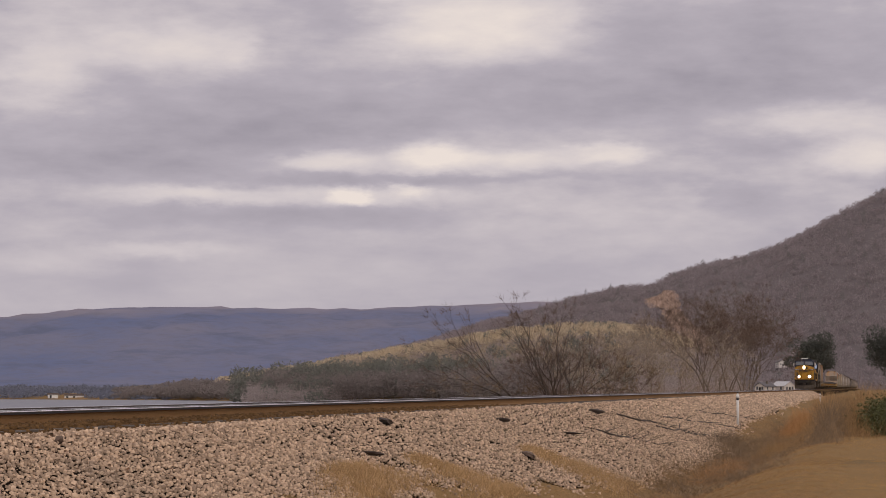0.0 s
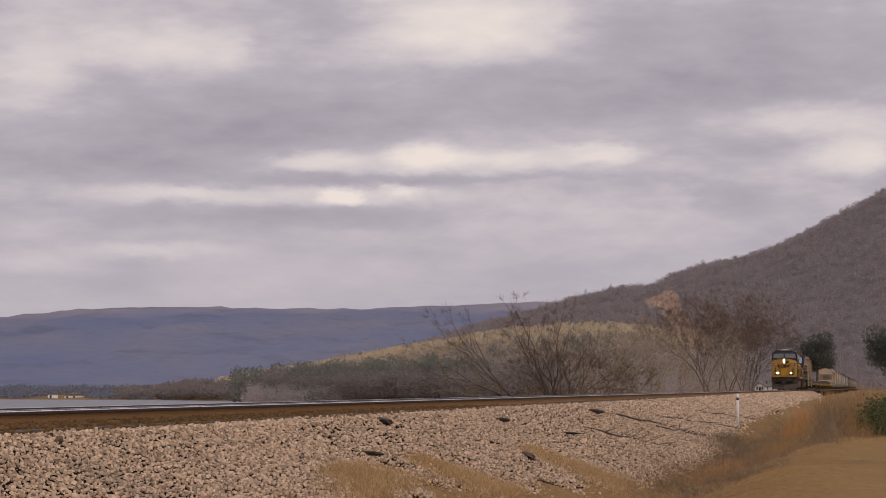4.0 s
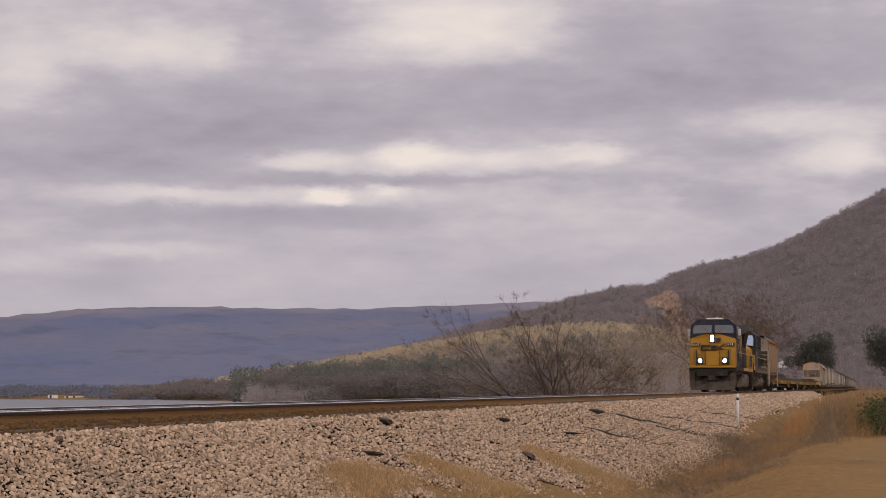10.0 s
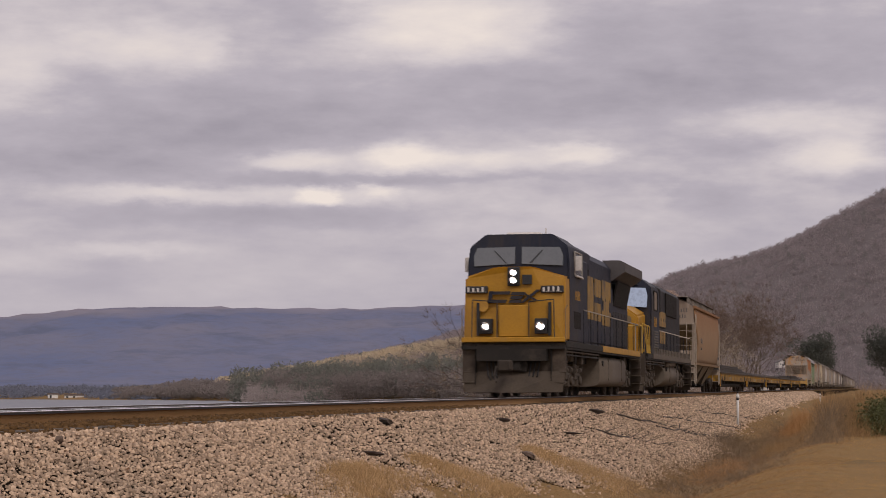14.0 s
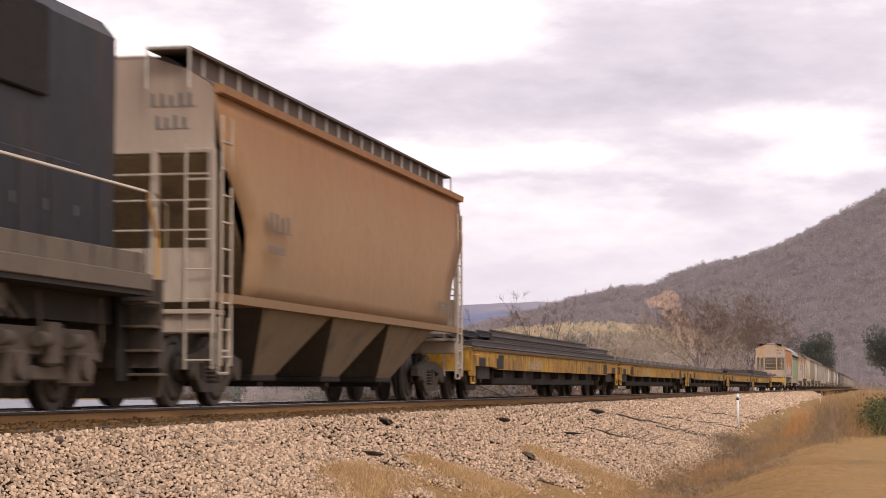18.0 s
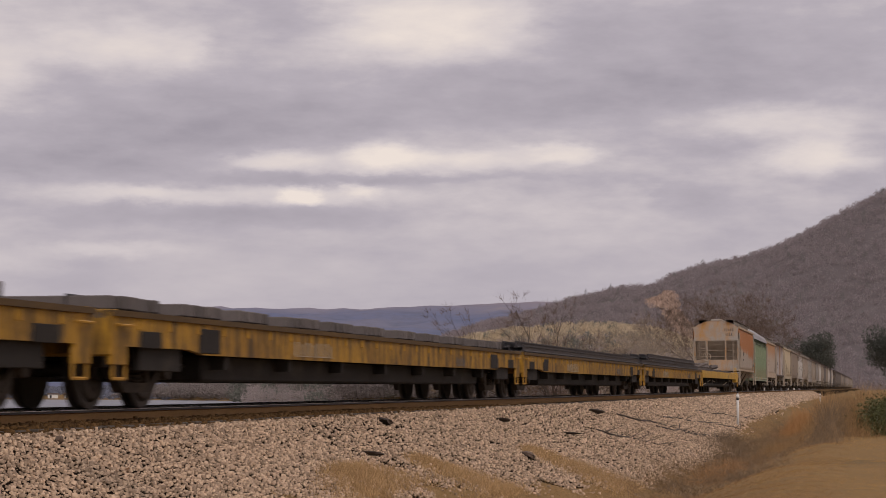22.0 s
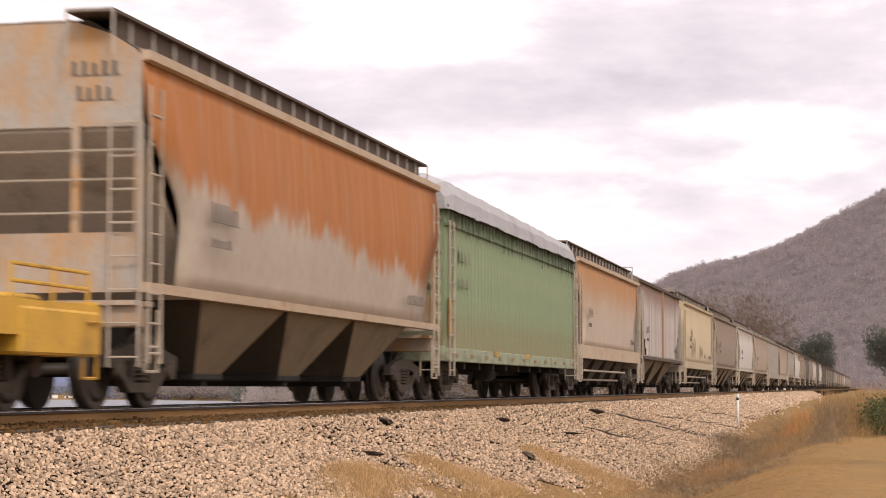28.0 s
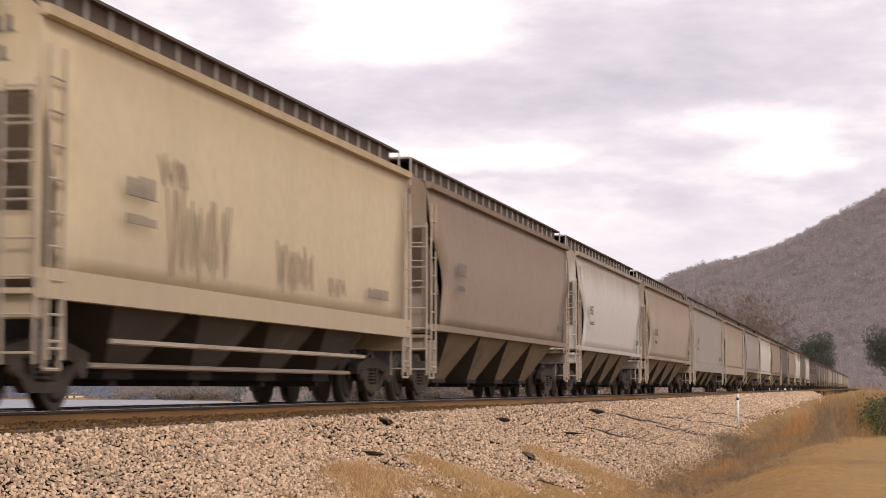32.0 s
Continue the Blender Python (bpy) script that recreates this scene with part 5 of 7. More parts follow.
        part("nose_post", box(B(), s * 1.00, s * 1.08, fy(2.2) - 0.02, fy(2.2) + 0.12, 1.75, 2.7, 0.01), "black", car)
    for z in (3.34, 3.56):
        lamp_part(car, -0.02, fy(z) - 0.05, z, 0.10)
    part("lamp_plate", box(B(), -0.19, 0.17, fy(3.4) - 0.025, fy(3.4) + 0.06, 3.18, 3.72, 0.02), "black", car)
    part("nose_door_window", box(B(), 0.24, 0.52, fy(3.3) - 0.03, fy(3.3) + 0.04, 3.22, 3.5, 0.01), "black", car)
    part("nose_door", box(B(), -0.44, 0.44, fy(2.2) - 0.03, fy(2.2) + 0.14, 1.72, 2.62, 0.02), "yellow", car)
    # the nose emblem, as plain slanted strokes
    for x0, z0, x1, z1 in ((-0.66, 2.98, -0.12, 2.98), (-0.72, 2.74, -0.22, 2.74), (-0.72, 2.74, -0.66, 2.98), (-0.08, 2.96, 0.30, 2.96), (-0.10, 2.85, 0.24, 2.85), (-0.14, 2.74, 0.20, 2.74), (0.22, 2.74, 0.72, 3.02), (0.28, 3.02, 0.62, 2.72)):
        part("emblem_stroke", prism(B(), [(x0 - 0.05, z0 - 0.05), (x0 + 0.05, z0 - 0.05), (x1 + 0.06, z1 + 0.05), (x1 - 0.06, z1 + 0.05)] if abs(z0 - z1) > 0.1 else [(x0 - 0.02, z0 - 0.045), (x1 - 0.02, z1 - 0.045), (x1 + 0.03, z1 + 0.045), (x0 + 0.03, z0 + 0.045)], fy(2.9) - 0.02, fy(2.9) + 0.05), "navy", car, "dark blue emblem stroke on the nose")
    part("decal", box(B(), 0.22, 0.46, fy(2.5) - 0.034, fy(2.5), 2.40, 2.47), "red", car)
    part("brake_wheel", rod(B(), (-0.9, fy(2.6) - 0.02, 2.6), (-0.9, fy(2.6) + 0.1, 2.6), 0.16, 14), "stripe", car)
    # long hood, radiator wings, dynamic-brake box
    hood = B()
    prism(hood, [(-0.98, 1.58), (0.98, 1.58), (0.98, 4.46), (0.78, 4.70), (-0.78, 4.70), (-0.98, 4.46)], 5.2, L - 0.62)
    part("hood", hood, "navy", car, "weathered navy engine hood")
    part("equipment_cabinet", box(B(), -1.3, 1.3, 5.2, 7.6, 1.6, 4.2, 0.04), "navy", car)
    part("dynamic_brake_box", prism(B(), [(-1.02, 4.1), (1.02, 4.1), (1.02, 4.6), (0.75, 4.78), (-0.75, 4.78), (-1.0, 4.6)], 7.6, 10.2), "navy", car)
    for s in (-1, 1):
        part("brake_grille", box(B(), s * 0.97, s * 1.02, 7.8, 10.0, 3.7, 4.3), "grille", car)
        hood_doors(car, s, 0.98, 7.7, 16.3, 1.75, 2.75, 8, "navy")
        hood_doors(car, s, 0.98, 10.4, 16.3, 2.82, 3.75, 6, "navy")
        hood_doors(car, s, 0.98, 16.3, 20.5, 1.75, 3.0, 5, "hood_grey")
        part("radiator_wing", prism(B(), [(s * 0.9, 3.98), (s * 1.5, 4.38), (s * 1.5, 4.70), (s * 1.32, 4.79), (s * 0.7, 4.79), (s * 0.7, 3.98)], 16.0, 21.62), "wing_paint", car, "dusty grey overhanging radiator wing")
        part("radiator_screen", prism(B(), [(s * 0.97, 3.2), (s * 1.02, 3.2), (s * 1.2, 4.06), (s * 1.14, 4.1)], 16.4, 20.4), "grille", car)
        part("louver", box(B(), s * 0.975, s * 1.01, 14.9, 16.2, 3.0, 3.7), "grille", car)
        # hood emblem in plain yellow shapes
        for a, b, z0, z1 in ((9.6, 11.0, 2.5, 3.9), (11.3, 12.9, 3.3, 3.9), (11.3, 12.9, 2.5, 3.1), (13.2, 15.6, 3.25, 3.95), (13.7, 15.1, 2.9, 3.25), (13.2, 15.6, 2.4, 2.9)):
            part("emblem_block", box(B(), s * 1.024, s * 1.032, a, b, z0, z1), "worn_mark", car, "flaking yellow emblem block on the hood")
        walkway_rails(car, s, 5.5, L - 1.25, 1.6, "steel_rod")
        part("end_rail", path(B(), [(s * 1.46, L - 1.25, 2.62), (s * 1.3, L - 0.8, 2.62), (s * 1.3, L - 0.75, 1.6)], 0.022, 6), "steel_rod", car)
        part("roof_rail", path(B(), [(s * 0.7, 5.4, 4.76), (s * 0.7, 7.3, 4.76)], 0.02, 5), "steel_rod", car)
    part("horn", box(rod(rod(B(), (-0.25, 5.3, 4.86), (-0.25, 5.8, 4.86), 0.09, 10, 0.03), (0.05, 5.3, 4.9), (0.05, 5.8, 4.9), 0.09, 10, 0.03), -0.35, 0.25, 5.7, 5.86, 4.72, 4.84), "pale", car)
    part("exhaust_stack", box(B(), -0.4, 0.4, 12.6, 13.4, 4.70, 4.84, 0.03), "black", car)
    part("radiator_fan_cover", rod(B(), (0, 19.4, 4.8), (0, 19.4, 4.86), 0.62, 20), "grille", car)
    part("antenna", rod(B(), (0.5, 4.3, 4.74), (0.5, 4.3, 5.05), 0.02, 5), "pale", car)
    couplers(car, L)
    return car


def trailing_loco(at):
    L = 22.2
    car = rolling("locomotive", at, "grey-blue diesel locomotive with yellow nose and open walkways", "locomotive", "locomotives of the train")
    pilot(car, 0.75, 1)
    pilot(car, L - 0.75, -1)
    underframe(car, L, 9.1, 15.8, "skirt", 3.6)
    nose = B()
    f = [(-1.25, 1.6), (1.25, 1.6), (1.25, 3.1), (0.75, 3.42), (-0.75, 3.42), (-1.25, 3.1)]
    fr = [nose.verts.new((x * 0.9, 1.55 + (z - 1.6) * 0.14, z * 0.98 + 0.03)) for x, z in f]
    bk = [nose.verts.new((x, 3.3, z + (0.12 if z > 3 else 0))) for x, z in f]
    nose.faces.new(fr)
    nose.faces.new(bk[::-1])
    for i in range(6):
        nose.faces.new((fr[i], fr[(i + 1) % 6], bk[(i + 1) % 6], bk[i]))
    bmesh.ops.recalc_face_normals(nose, faces=nose.faces)
    bmesh.ops.bevel(nose, geom=list(nose.edges), offset=0.07, segments=2, affect="EDGES")
    part("nose", nose, "yellow", car, "bright yellow nose")
    part("nose_lamp", rod(rod(B(), (0.7, 1.66, 2.92), (0.7, 1.86, 2.92), 0.17, 16), (0.7, 1.63, 2.92), (0.7, 1.67, 2.92), 0.11, 14), "sill_grime", car, "dull brass unlit lamp ring")
    cab = B()
    prism(cab, [(-1.5, 1.6), (1.5, 1.6), (1.5, 3.9), (1.46, 4.3), (0.98, 4.68), (-0.98, 4.68), (-1.46, 4.3), (-1.5, 3.9)], 3.1, 6.3)
    for v in cab.verts:
        if v.co.y < 4:
            v.co.y += max(0.0, (v.co.z - 3.3)) * 0.22
    bmesh.ops.bevel(cab, geom=[e for e in cab.edges], offset=0.035, segments=2, affect="EDGES")
    part("cab", cab, "navy", car, "weathered navy cab")
    nb = part("number_board", box(B(), 0.05, 0.95, 3.18, 3.4, 4.36, 4.56, 0.01), "black", car)
    bars("number_marking", nb, 0, 3.178, 0.12, 0.88, 4.39, 4.53, 4, "pale")
    for s in (-1, 1):
        w = B()
        pts = [(s * 0.08, 3.55), (s * 1.32, 3.45), (s * 1.34, 3.95), (s * 1.26, 4.24), (s * 0.08, 4.28)]
        vv = [w.verts.new((x, 3.07 + (z - 3.3) * 0.22, z)) for x, z in pts]
        vb = [w.verts.new((x, 3.2 + (z - 3.3) * 0.22, z)) for x, z in pts]
        w.faces.new(vv)
        w.faces.new(vb[::-1])
        for i in range(5):
            w.faces.new((vv[i], vv[(i + 1) % 5], vb[(i + 1) % 5], vb[i]))
        bmesh.ops.recalc_face_normals(w, faces=w.faces)
        # only the right pane has the reflection painted in; the left is dark glass
        part("windscreen", w, "sky_tint_pane" if s > 0 else "glass", car, "windscreen pane tinted pale blue as reflected sky" if s > 0 else "dark windscreen pane")
        for a in (4.1, 4.72):
            part("side_window", box(B(), s * 1.475, s * 1.505, a, a + 0.56, 3.42, 4.12, 0.01), "blind", car, "side window with tan blind")
        part("window_frame", path(B(), [(s * 1.51, 4.06, 3.38), (s * 1.51, 5.34, 3.38), (s * 1.51, 5.34, 4.16), (s * 1.51, 4.06, 4.16), (s * 1.51, 4.06, 3.38)], 0.024, 4), "frame_dark", car)
        for k in range(7):
            part("cab_louver", box(B(), s * 1.49, s * 1.53, 4.05, 5.6, 1.86 + k * 0.105, 1.92 + k * 0.105, 0.008), "louver", car)
        bars("cab_number", car, s, s * 1.508, 4.15, 5.15, 2.72, 3.1, 4, "stripe")
        part("sand_box_door", box(B(), s * 1.2, s * 1.23, 1.9, 3.0, 1.8, 2.7, 0.01), "navy", car)
        for k in range(4):
            part("nose_rail", path(B(), [(s * (1.30 + k * 0.06), 0.85 + k * 0.42, 2.78 - k * 0.03), (s * (1.36 + k * 0.05), 1.05 + k * 0.42, 2.74 - k * 0.03), (s * 1.47, 1.6 + k * 0.36, 1.95), (s * 1.48, 1.68 + k * 0.36, 1.62)], 0.026, 6), "rail_yellow", car)
        part("handrail", path(B(), [(s * 0.3, 0.82, 1.6), (s * 0.3, 0.82, 2.65), (s * 1.38, 0.86, 2.65), (s * 1.38, 0.86, 1.6)], 0.026, 6), "rail_yellow", car)
        part("radiator_intake", box(B(), s * 0.99, s * 1.05, 13.9, 18.9, 3.5, 4.52, 0.02), "grille", car, "long sooty radiator intake")
        part("blower_duct", prism(B(), [(6.5, 4.1), (7.4, 4.1), (9.0, 2.5), (9.0, 2.2), (8.1, 2.2), (7.2, 3.2)], s * 0.96, s * 1.16, "x"), "duct", car, "pale grey sloping air duct")
        part("intake_box", box(B(), s * 0.9, s * 1.38, 6.32, 8.0, 3.42, 4.42, 0.03), "grille", car, "sooty air intake box behind the cab")
        hood_doors(car, s, 0.98, 9.1, 19.9, 1.75, 2.85, 12, "hood_grey")
        hood_doors(car, s, 0.98, 9.1, 13.7, 2.9, 3.6, 5, "hood_grey")
        for a, b, z0, z1 in ((9.9, 10.7, 2.15, 3.55), (11.0, 13.7, 2.95, 3.6), (11.2, 13.5, 2.2, 2.75)):
            part("emblem_block", box(B(), s * 1.024, s * 1.032, a, b, z0, z1), "worn_mark", car, "flaking yellow emblem block on the hood")
        walkway_rails(car, s, 6.6, L - 1.3, 1.6, "pale_rod")
        part("air_reservoir", rod(B(), (s * 1.2, 10.4, 1.34), (s * 1.2, 14.6, 1.34), 0.2, 14), "tank", car)
        part("end_rail", path(B(), [(s * 1.46, L - 1.3, 2.62), (s * 1.4, L - 0.7, 2.1), (s * 1.4, L - 0.7, 1.6)], 0.022, 6), "stripe", car)
        part("skirt_panel", box(B(), s * 1.46, s * 1.5, 4.0, L - 1.4, 1.60, 1.86, 0.008), "skirt", car)
        for k in range(24):
            part("skirt_rib", kept(("skirt_rib", s), lambda: done("skirt_rib", box(B(), s * 1.495, s * 1.525, -0.03, 0.03, 1.44, 1.86), "skirt")), "", car).location = (0, 4.4 + k * 0.7, 0)
    part("hood", prism(B(), [(-0.98, 1.58), (0.98, 1.58), (0.98, 4.52), (0.8, 4.74), (-0.8, 4.74), (-0.98, 4.52)], 6.3, L - 1.1), "hood_grey", car, "dusty grey-blue engine hood")
    part("hood_ridge", box(B(), -0.55, 0.55, 7.0, 12.5, 4.72, 4.82, 0.04), "hood_grey", car)
    for y in (14.6, 16.3, 18.0):
        part("fan", rod(B(), (0, y, 4.7), (0, y, 4.86), 0.62, 18), "frame_dark", car)
    part("exhaust_stack", box(B(), -0.3, 0.3, 12.7, 13.4, 4.7, 4.9, 0.03), "black", car)
    part("horn", rod(rod(B(), (-0.2, 6.0, 4.78), (-0.2, 6.5, 4.78), 0.08, 10, 0.03), (0.1, 6.0, 4.8), (0.1, 6.5, 4.8), 0.08, 10, 0.03), "pale", car)
    couplers(car, L)
    return car


# ---- the tall green car under a white sheet ----
def green_car(at, length):
    car = rolling("covered_gondola", at - 0.85, "tall faded green ribbed gondola under a white plastic sheet", "gondola car")
    L, y0 = length, 0.85

    def put(name, bm, material, lab=""):
        ob = part(name, bm, material, car, lab)
        ob.location = (0, y0, 0)
        return ob
    for s in (-1, 1):
        put("side_wall", box(B(), s * 1.40, s * 1.43, 0, L, 1.05, 4.0), "green_body")
        put("side_sill", box(B(), s * 1.40, s * 1.54, 0, L, 0.80, 1.08, 0.015), "pale_green", "pale grey-green side sill")
        put("top_rail", box(B(), s * 1.38, s * 1.53, 0, L, 3.94, 4.04, 0.015), "green_body")
        put("mid_rail", box(B(), s * 1.44, s * 1.52, 0.1, L - 0.1, 3.60, 3.66, 0.01), "green_body")
        n = 46
        for k in range(n):
            r = part("side_rib", kept(("green_rib", s), lambda: done("side_rib", prism(B(), [(s * 1.42, -0.11), (s * 1.50, -0.06), (s * 1.50, 0.06), (s * 1.42, 0.11)], 1.08, 3.95, "z"), "green_body")), "", car)
            r.location = (0, y0 + 0.25 + k * (L - 0.5) / (n - 1), 0)
        for k in range(11):
            p = part("sill_bracket", kept(("sillb", s), lambda: done("sill_bracket", box(B(), s * 1.53, s * 1.57, -0.14, 0.14, 0.9, 0.98, 0.01), "sill_grime")), "", car)
            p.location = (0, y0 + 0.8 + k * (L - 1.6) / 10, 0)
        put("ladder", ladder_mesh(s * 1.56, 0.08, 0.5, 0.5, 3.7), "ladder_steel")
        put("marker_patch", box(B(), s * 1.50, s * 1.535, 0.12, 0.42, 1.35, 2.1, 0.01), "stripe", "yellow marking patch")
        for yy in (5.2, 9.6):
            put("marker_patch", box(B(), s * 1.535, s * 1.55, yy, yy + 0.5, 0.98, 1.1), "stripe", "yellow marking patch")
        put("ladder", ladder_mesh(s * 1.56, L - 0.5, L - 0.08, 0.5, 3.7), "ladder_steel")
        bars("stencil", car, s, s * 1.52, y0 + 1.2, y0 + 2.6, 2.95, 3.2, 4, "pale_green")
        bars("stencil", car, s, s * 1.52, y0 + 1.2, y0 + 2.5, 2.4, 2.62, 6, "pale_green")
    for e, ye in ((1, 0.0), (-1, L)):
        put("end_wall", box(B(), -1.42, 1.42, ye, ye + e * 0.06, 1.0, 4.0), "green_body")
        for k in range(8):
            put("end_rib", prism(B(), [(ye, 1.25 + k * 0.35), (ye - e * 0.10, 1.32 + k * 0.35), (ye - e * 0.10, 1.42 + k * 0.33), (ye, 1.49 + k * 0.33)], -1.38, 1.38, "x"), "pale_green")
        put("end_sill", box(B(), -1.45, 1.45, ye - e * 0.06, ye + e * 0.15, 0.8, 1.12, 0.02), "pale_green")
    # the sheet: a rounded, creased hood hanging a little over the top rail
    V, F = [], []
    rr = np.random.RandomState(4)
    prof = [(-1.60, 3.80), (-1.585, 3.9), (-1.54, 4.3), (-1.36, 4.74), (-0.9, 5.0), (0, 5.08), (0.9, 5.0), (1.36, 4.74), (1.54, 4.3), (1.585, 3.9), (1.60, 3.80)]
    ny = 60
    for j in range(ny):
        y = -0.1 + (L + 0.2) * j / (ny - 1)
        end = min(1.0, min(j, ny - 1 - j) / 2.0)
        for i, (x, z) in enumerate(prof):
            sag = 0.018 * math.sin(j * 0.9 + i) * math.sin(i * 1.3) + rr.normal(0, 0.007)
            hang = rr.normal(0, 0.012) - 0.008 * math.sin(j * 0.35) if i in (0, 10) else 0
            V.append((x * (0.95 + 0.05 * end), y, 3.93 + (z - 3.80) * (0.68 - 0.16 * j / ny) * (0.8 + 0.2 * end) + sag + hang))
    w = len(prof)
    for j in range(ny - 1):
        for i in range(w - 1):
            F.append((j * w + i, j * w + i + 1, (j + 1) * w + i + 1, (j + 1) * w + i))
    F += [tuple(range(w)), tuple(range((ny - 1) * w, ny * w))[::-1]]
    me = bpy.data.meshes.new("cover")
    me.from_pydata(V, [], F)
    me.materials.append(M["cover"])
    put("cover", me, "cover", "creased white plastic sheet tied over the top")
    straps = random.Random(12)
    for s in (-1, 1):
        for k in range(30):
            a, drop = 0.3 + k * (L - 0.6) / 29 + straps.uniform(-0.15, 0.15), straps.uniform(0.15, 0.55)
            put("tie_strap", box(B(), s * 1.535, s * 1.545, a - 0.014, a + 0.014, 3.95 - drop, 3.97), "frame_dark", "dark strap hanging from the sheet")
    put("floor", box(B(), -1.4, 1.4, 0, L, 0.95, 1.05), "frame_dark")
    put("centre_sill", box(B(), -0.35, 0.35, -0.1, L + 0.1, 0.6, 1.0), "frame_dark")
    for k in range(9):
        put("cross_bearer", box(B(), -1.4, 1.4, 2.4 + k * (L - 4.8) / 8 - 0.08, 2.4 + k * (L - 4.8) / 8 + 0.08, 0.66, 0.96), "frame_dark")
    put("brake_reservoir", rod(B(), (0.8, L * 0.4, 0.6), (0.8, L * 0.4 + 1.0, 0.6), 0.2, 12), "frame_dark")
    freight_truck(car, y0 + 1.9)
    freight_truck(car, y0 + L - 1.9)
    couplers(car, L + 1.7)
    return car


# ---- low gondolas far down the train ----
def gondola(at, length):
    car = rolling("gondola_car", at - 0.85, "low dark rusty open gondola car", "gondola car", "low gondolas of the train")
    L = length
    for s in (-1, 1):
        part("side_wall", box(B(), s * 1.42, s * 1.46, 0.85, L + 0.85, 1.0, 2.45, 0.01), "dark_body", car)
        part("top_rail", box(B(), s * 1.40, s * 1.54, 0.85, L + 0.85, 2.42, 2.55, 0.015), "roof", car)
        for k in range(14):
            part("side_post", kept(("gondola_post", s), lambda: done("side_post", box(B(), s * 1.45, s * 1.54, -0.07, 0.07, 0.95, 2.43, 0.012), "dark_body")), "", car).location = (0, 1.3 + k * (L - 0.9) / 13, 0)
    for ye in (0.85, L + 0.85):
        part("end_wall", box(B(), -1.42, 1.42, ye - 0.04, ye + 0.04, 1.0, 2.5, 0.01), "dark_body", car)
    part("floor", box(B(), -1.42, 1.42, 0.9, L + 0.8, 0.92, 1.02), "frame_dark", car)
    part("centre_sill", box(B(), -0.35, 0.35, 0.7, L + 1.0, 0.6, 0.94), "frame_dark", car)
    freight_truck(car, 2.4)
    freight_truck(car, L - 0.7)
    couplers(car, L + 1.7)
    return car


# ---- the train, from the front ----
wide_cab_loco(-0.6)
trailing_loco(21.1)
hopper(44.6, 16.5, "tan_body", "tan covered hopper car weathered brown with dark roof walk", bays=3, end_paint="sand_body")
for k, (a, b) in enumerate(((62.0, 89.0), (89.0, 116.0), (116.0, 144.3), (144.3, 172.0), (172.0, 199.9))):
    flat_car(a, b - a, rack=k == 4)
    if k in (0, 3, 4):
        rail_load(a, b - a, {0: ((1.37, 4.2, 26.0), (1.47, 4.4, 20.9)), 3: ((1.28, 0.9, 26.7),), 4: ((1.37, 4.2, 26.9), (1.47, 4.6, 26.6))}[k])
    else:
        n = 10 if k == 1 else 11
        for j in range(n):
            tie_bundle(a, 0.87 + j * 2.45 + 0.12 * math.sin(j * 2.3), 2.3, 1)
flat_car(199.9, 29.6, low=True)
scrap_load(199.9, 29.6)
hopper(230.5, 16.9, "rust_body", "grey covered hopper car streaked with orange rust", end_paint="end_stained", bays=3, trim="cream_trim")
green_car(248.3, 18.6)
hopper(267.6, 16.1, "orange_body", "tan covered hopper car with orange rust and deep pale sill", bulge=0.03, deep_sill=0.34, sill=(1.5, 1.56), bays=4, eave=4.06, cut=1.0, trim="cream_trim", end_paint="grey_body", dark_bays=True)
hopper(284.6, 16.2, "ribbed_body", "grey-lilac ribbed hopper car with rust-streaked posts", ribs=38, bulge=0.0, eave=4.26, bays=3, cut=2.1, walk_over=False, rust_post=True, trim="grey_body", end_paint="grey_body")
hopper(302.9, 17.4, "cream_body", "cream-yellow covered hopper car with scrawled markings", bulge=0.03, deep_sill=0.2, bays=4, eave=4.2, cut=0.4, dark_bays=True,
       scrawl=((3.6, 4.6, 2.75, 3.1, 5), (3.9, 6.4, 1.75, 2.65, 9), (8.6, 10.6, 1.75, 2.35, 7), (11.6, 12.6, 1.75, 2.0, 4)))
hopper(322.0, 18.9, "taupe_body", "taupe-brown covered hopper car with smooth curved sides", bays=4)
white = hopper(342.8, 17.0, "white_body", "chalky white covered hopper car with vertical seams", bays=4)
hopper(361.6, 20.0, "sand_body", "sand-coloured covered hopper car with curved sides", bays=4)
grey = hopper(383.5, 20.2, "grey_body", "mid-grey covered hopper car with dull rust", bays=4, ribs=30, bulge=0.0, deep_sill=0.3)
hopper(405.5, 18.4, "sand_body", "sand-coloured covered hopper car with pale roof", bays=3, full=False, bulge=0.03, deep_sill=0.3)
at = 425.8
kinds = []
for paint, what in (("grey_body", "grey covered hopper car dulled by dust"), ("white_body", "chalky white covered hopper car, lightly rusted"), ("taupe_body", "taupe-brown covered hopper car, dusty and plain"), ("dark_body", "dark brown-grey covered hopper car far down the train")):
    kinds.append(hopper(at, 17.4, paint, what, bays=3, full=False))
    at += 19.3
order = random.Random(5)
for k in range(33):
    if k in (4, 5):
        gondola(at, 17.4)
        at += 19.3
        continue
    proto = kinds[order.choice((0, 0, 1, 2, 2, 3, 3))]
    ob = copy_thing(proto, Matrix())
    TRAIN.append((ob, at - 0.85))
    SPIN.extend((o, round(o.location.y, 2)) for o in ob.children_recursive if o.name.startswith("wheelset"))
    at += 19.3


# ---- the track ----
def rail_mesh(paint):
    prof = [(-0.076, -0.172), (0.076, -0.172), (0.076, -0.158), (0.010, -0.138), (0.009, -0.048), (0.037, -0.036), (0.037, -0.008), (0.028, -0.001)]
    prof += [(-x, z) for x, z in prof[:1:-1]]
    return done("rail", prism(B(), prof, -40, 1500), paint)


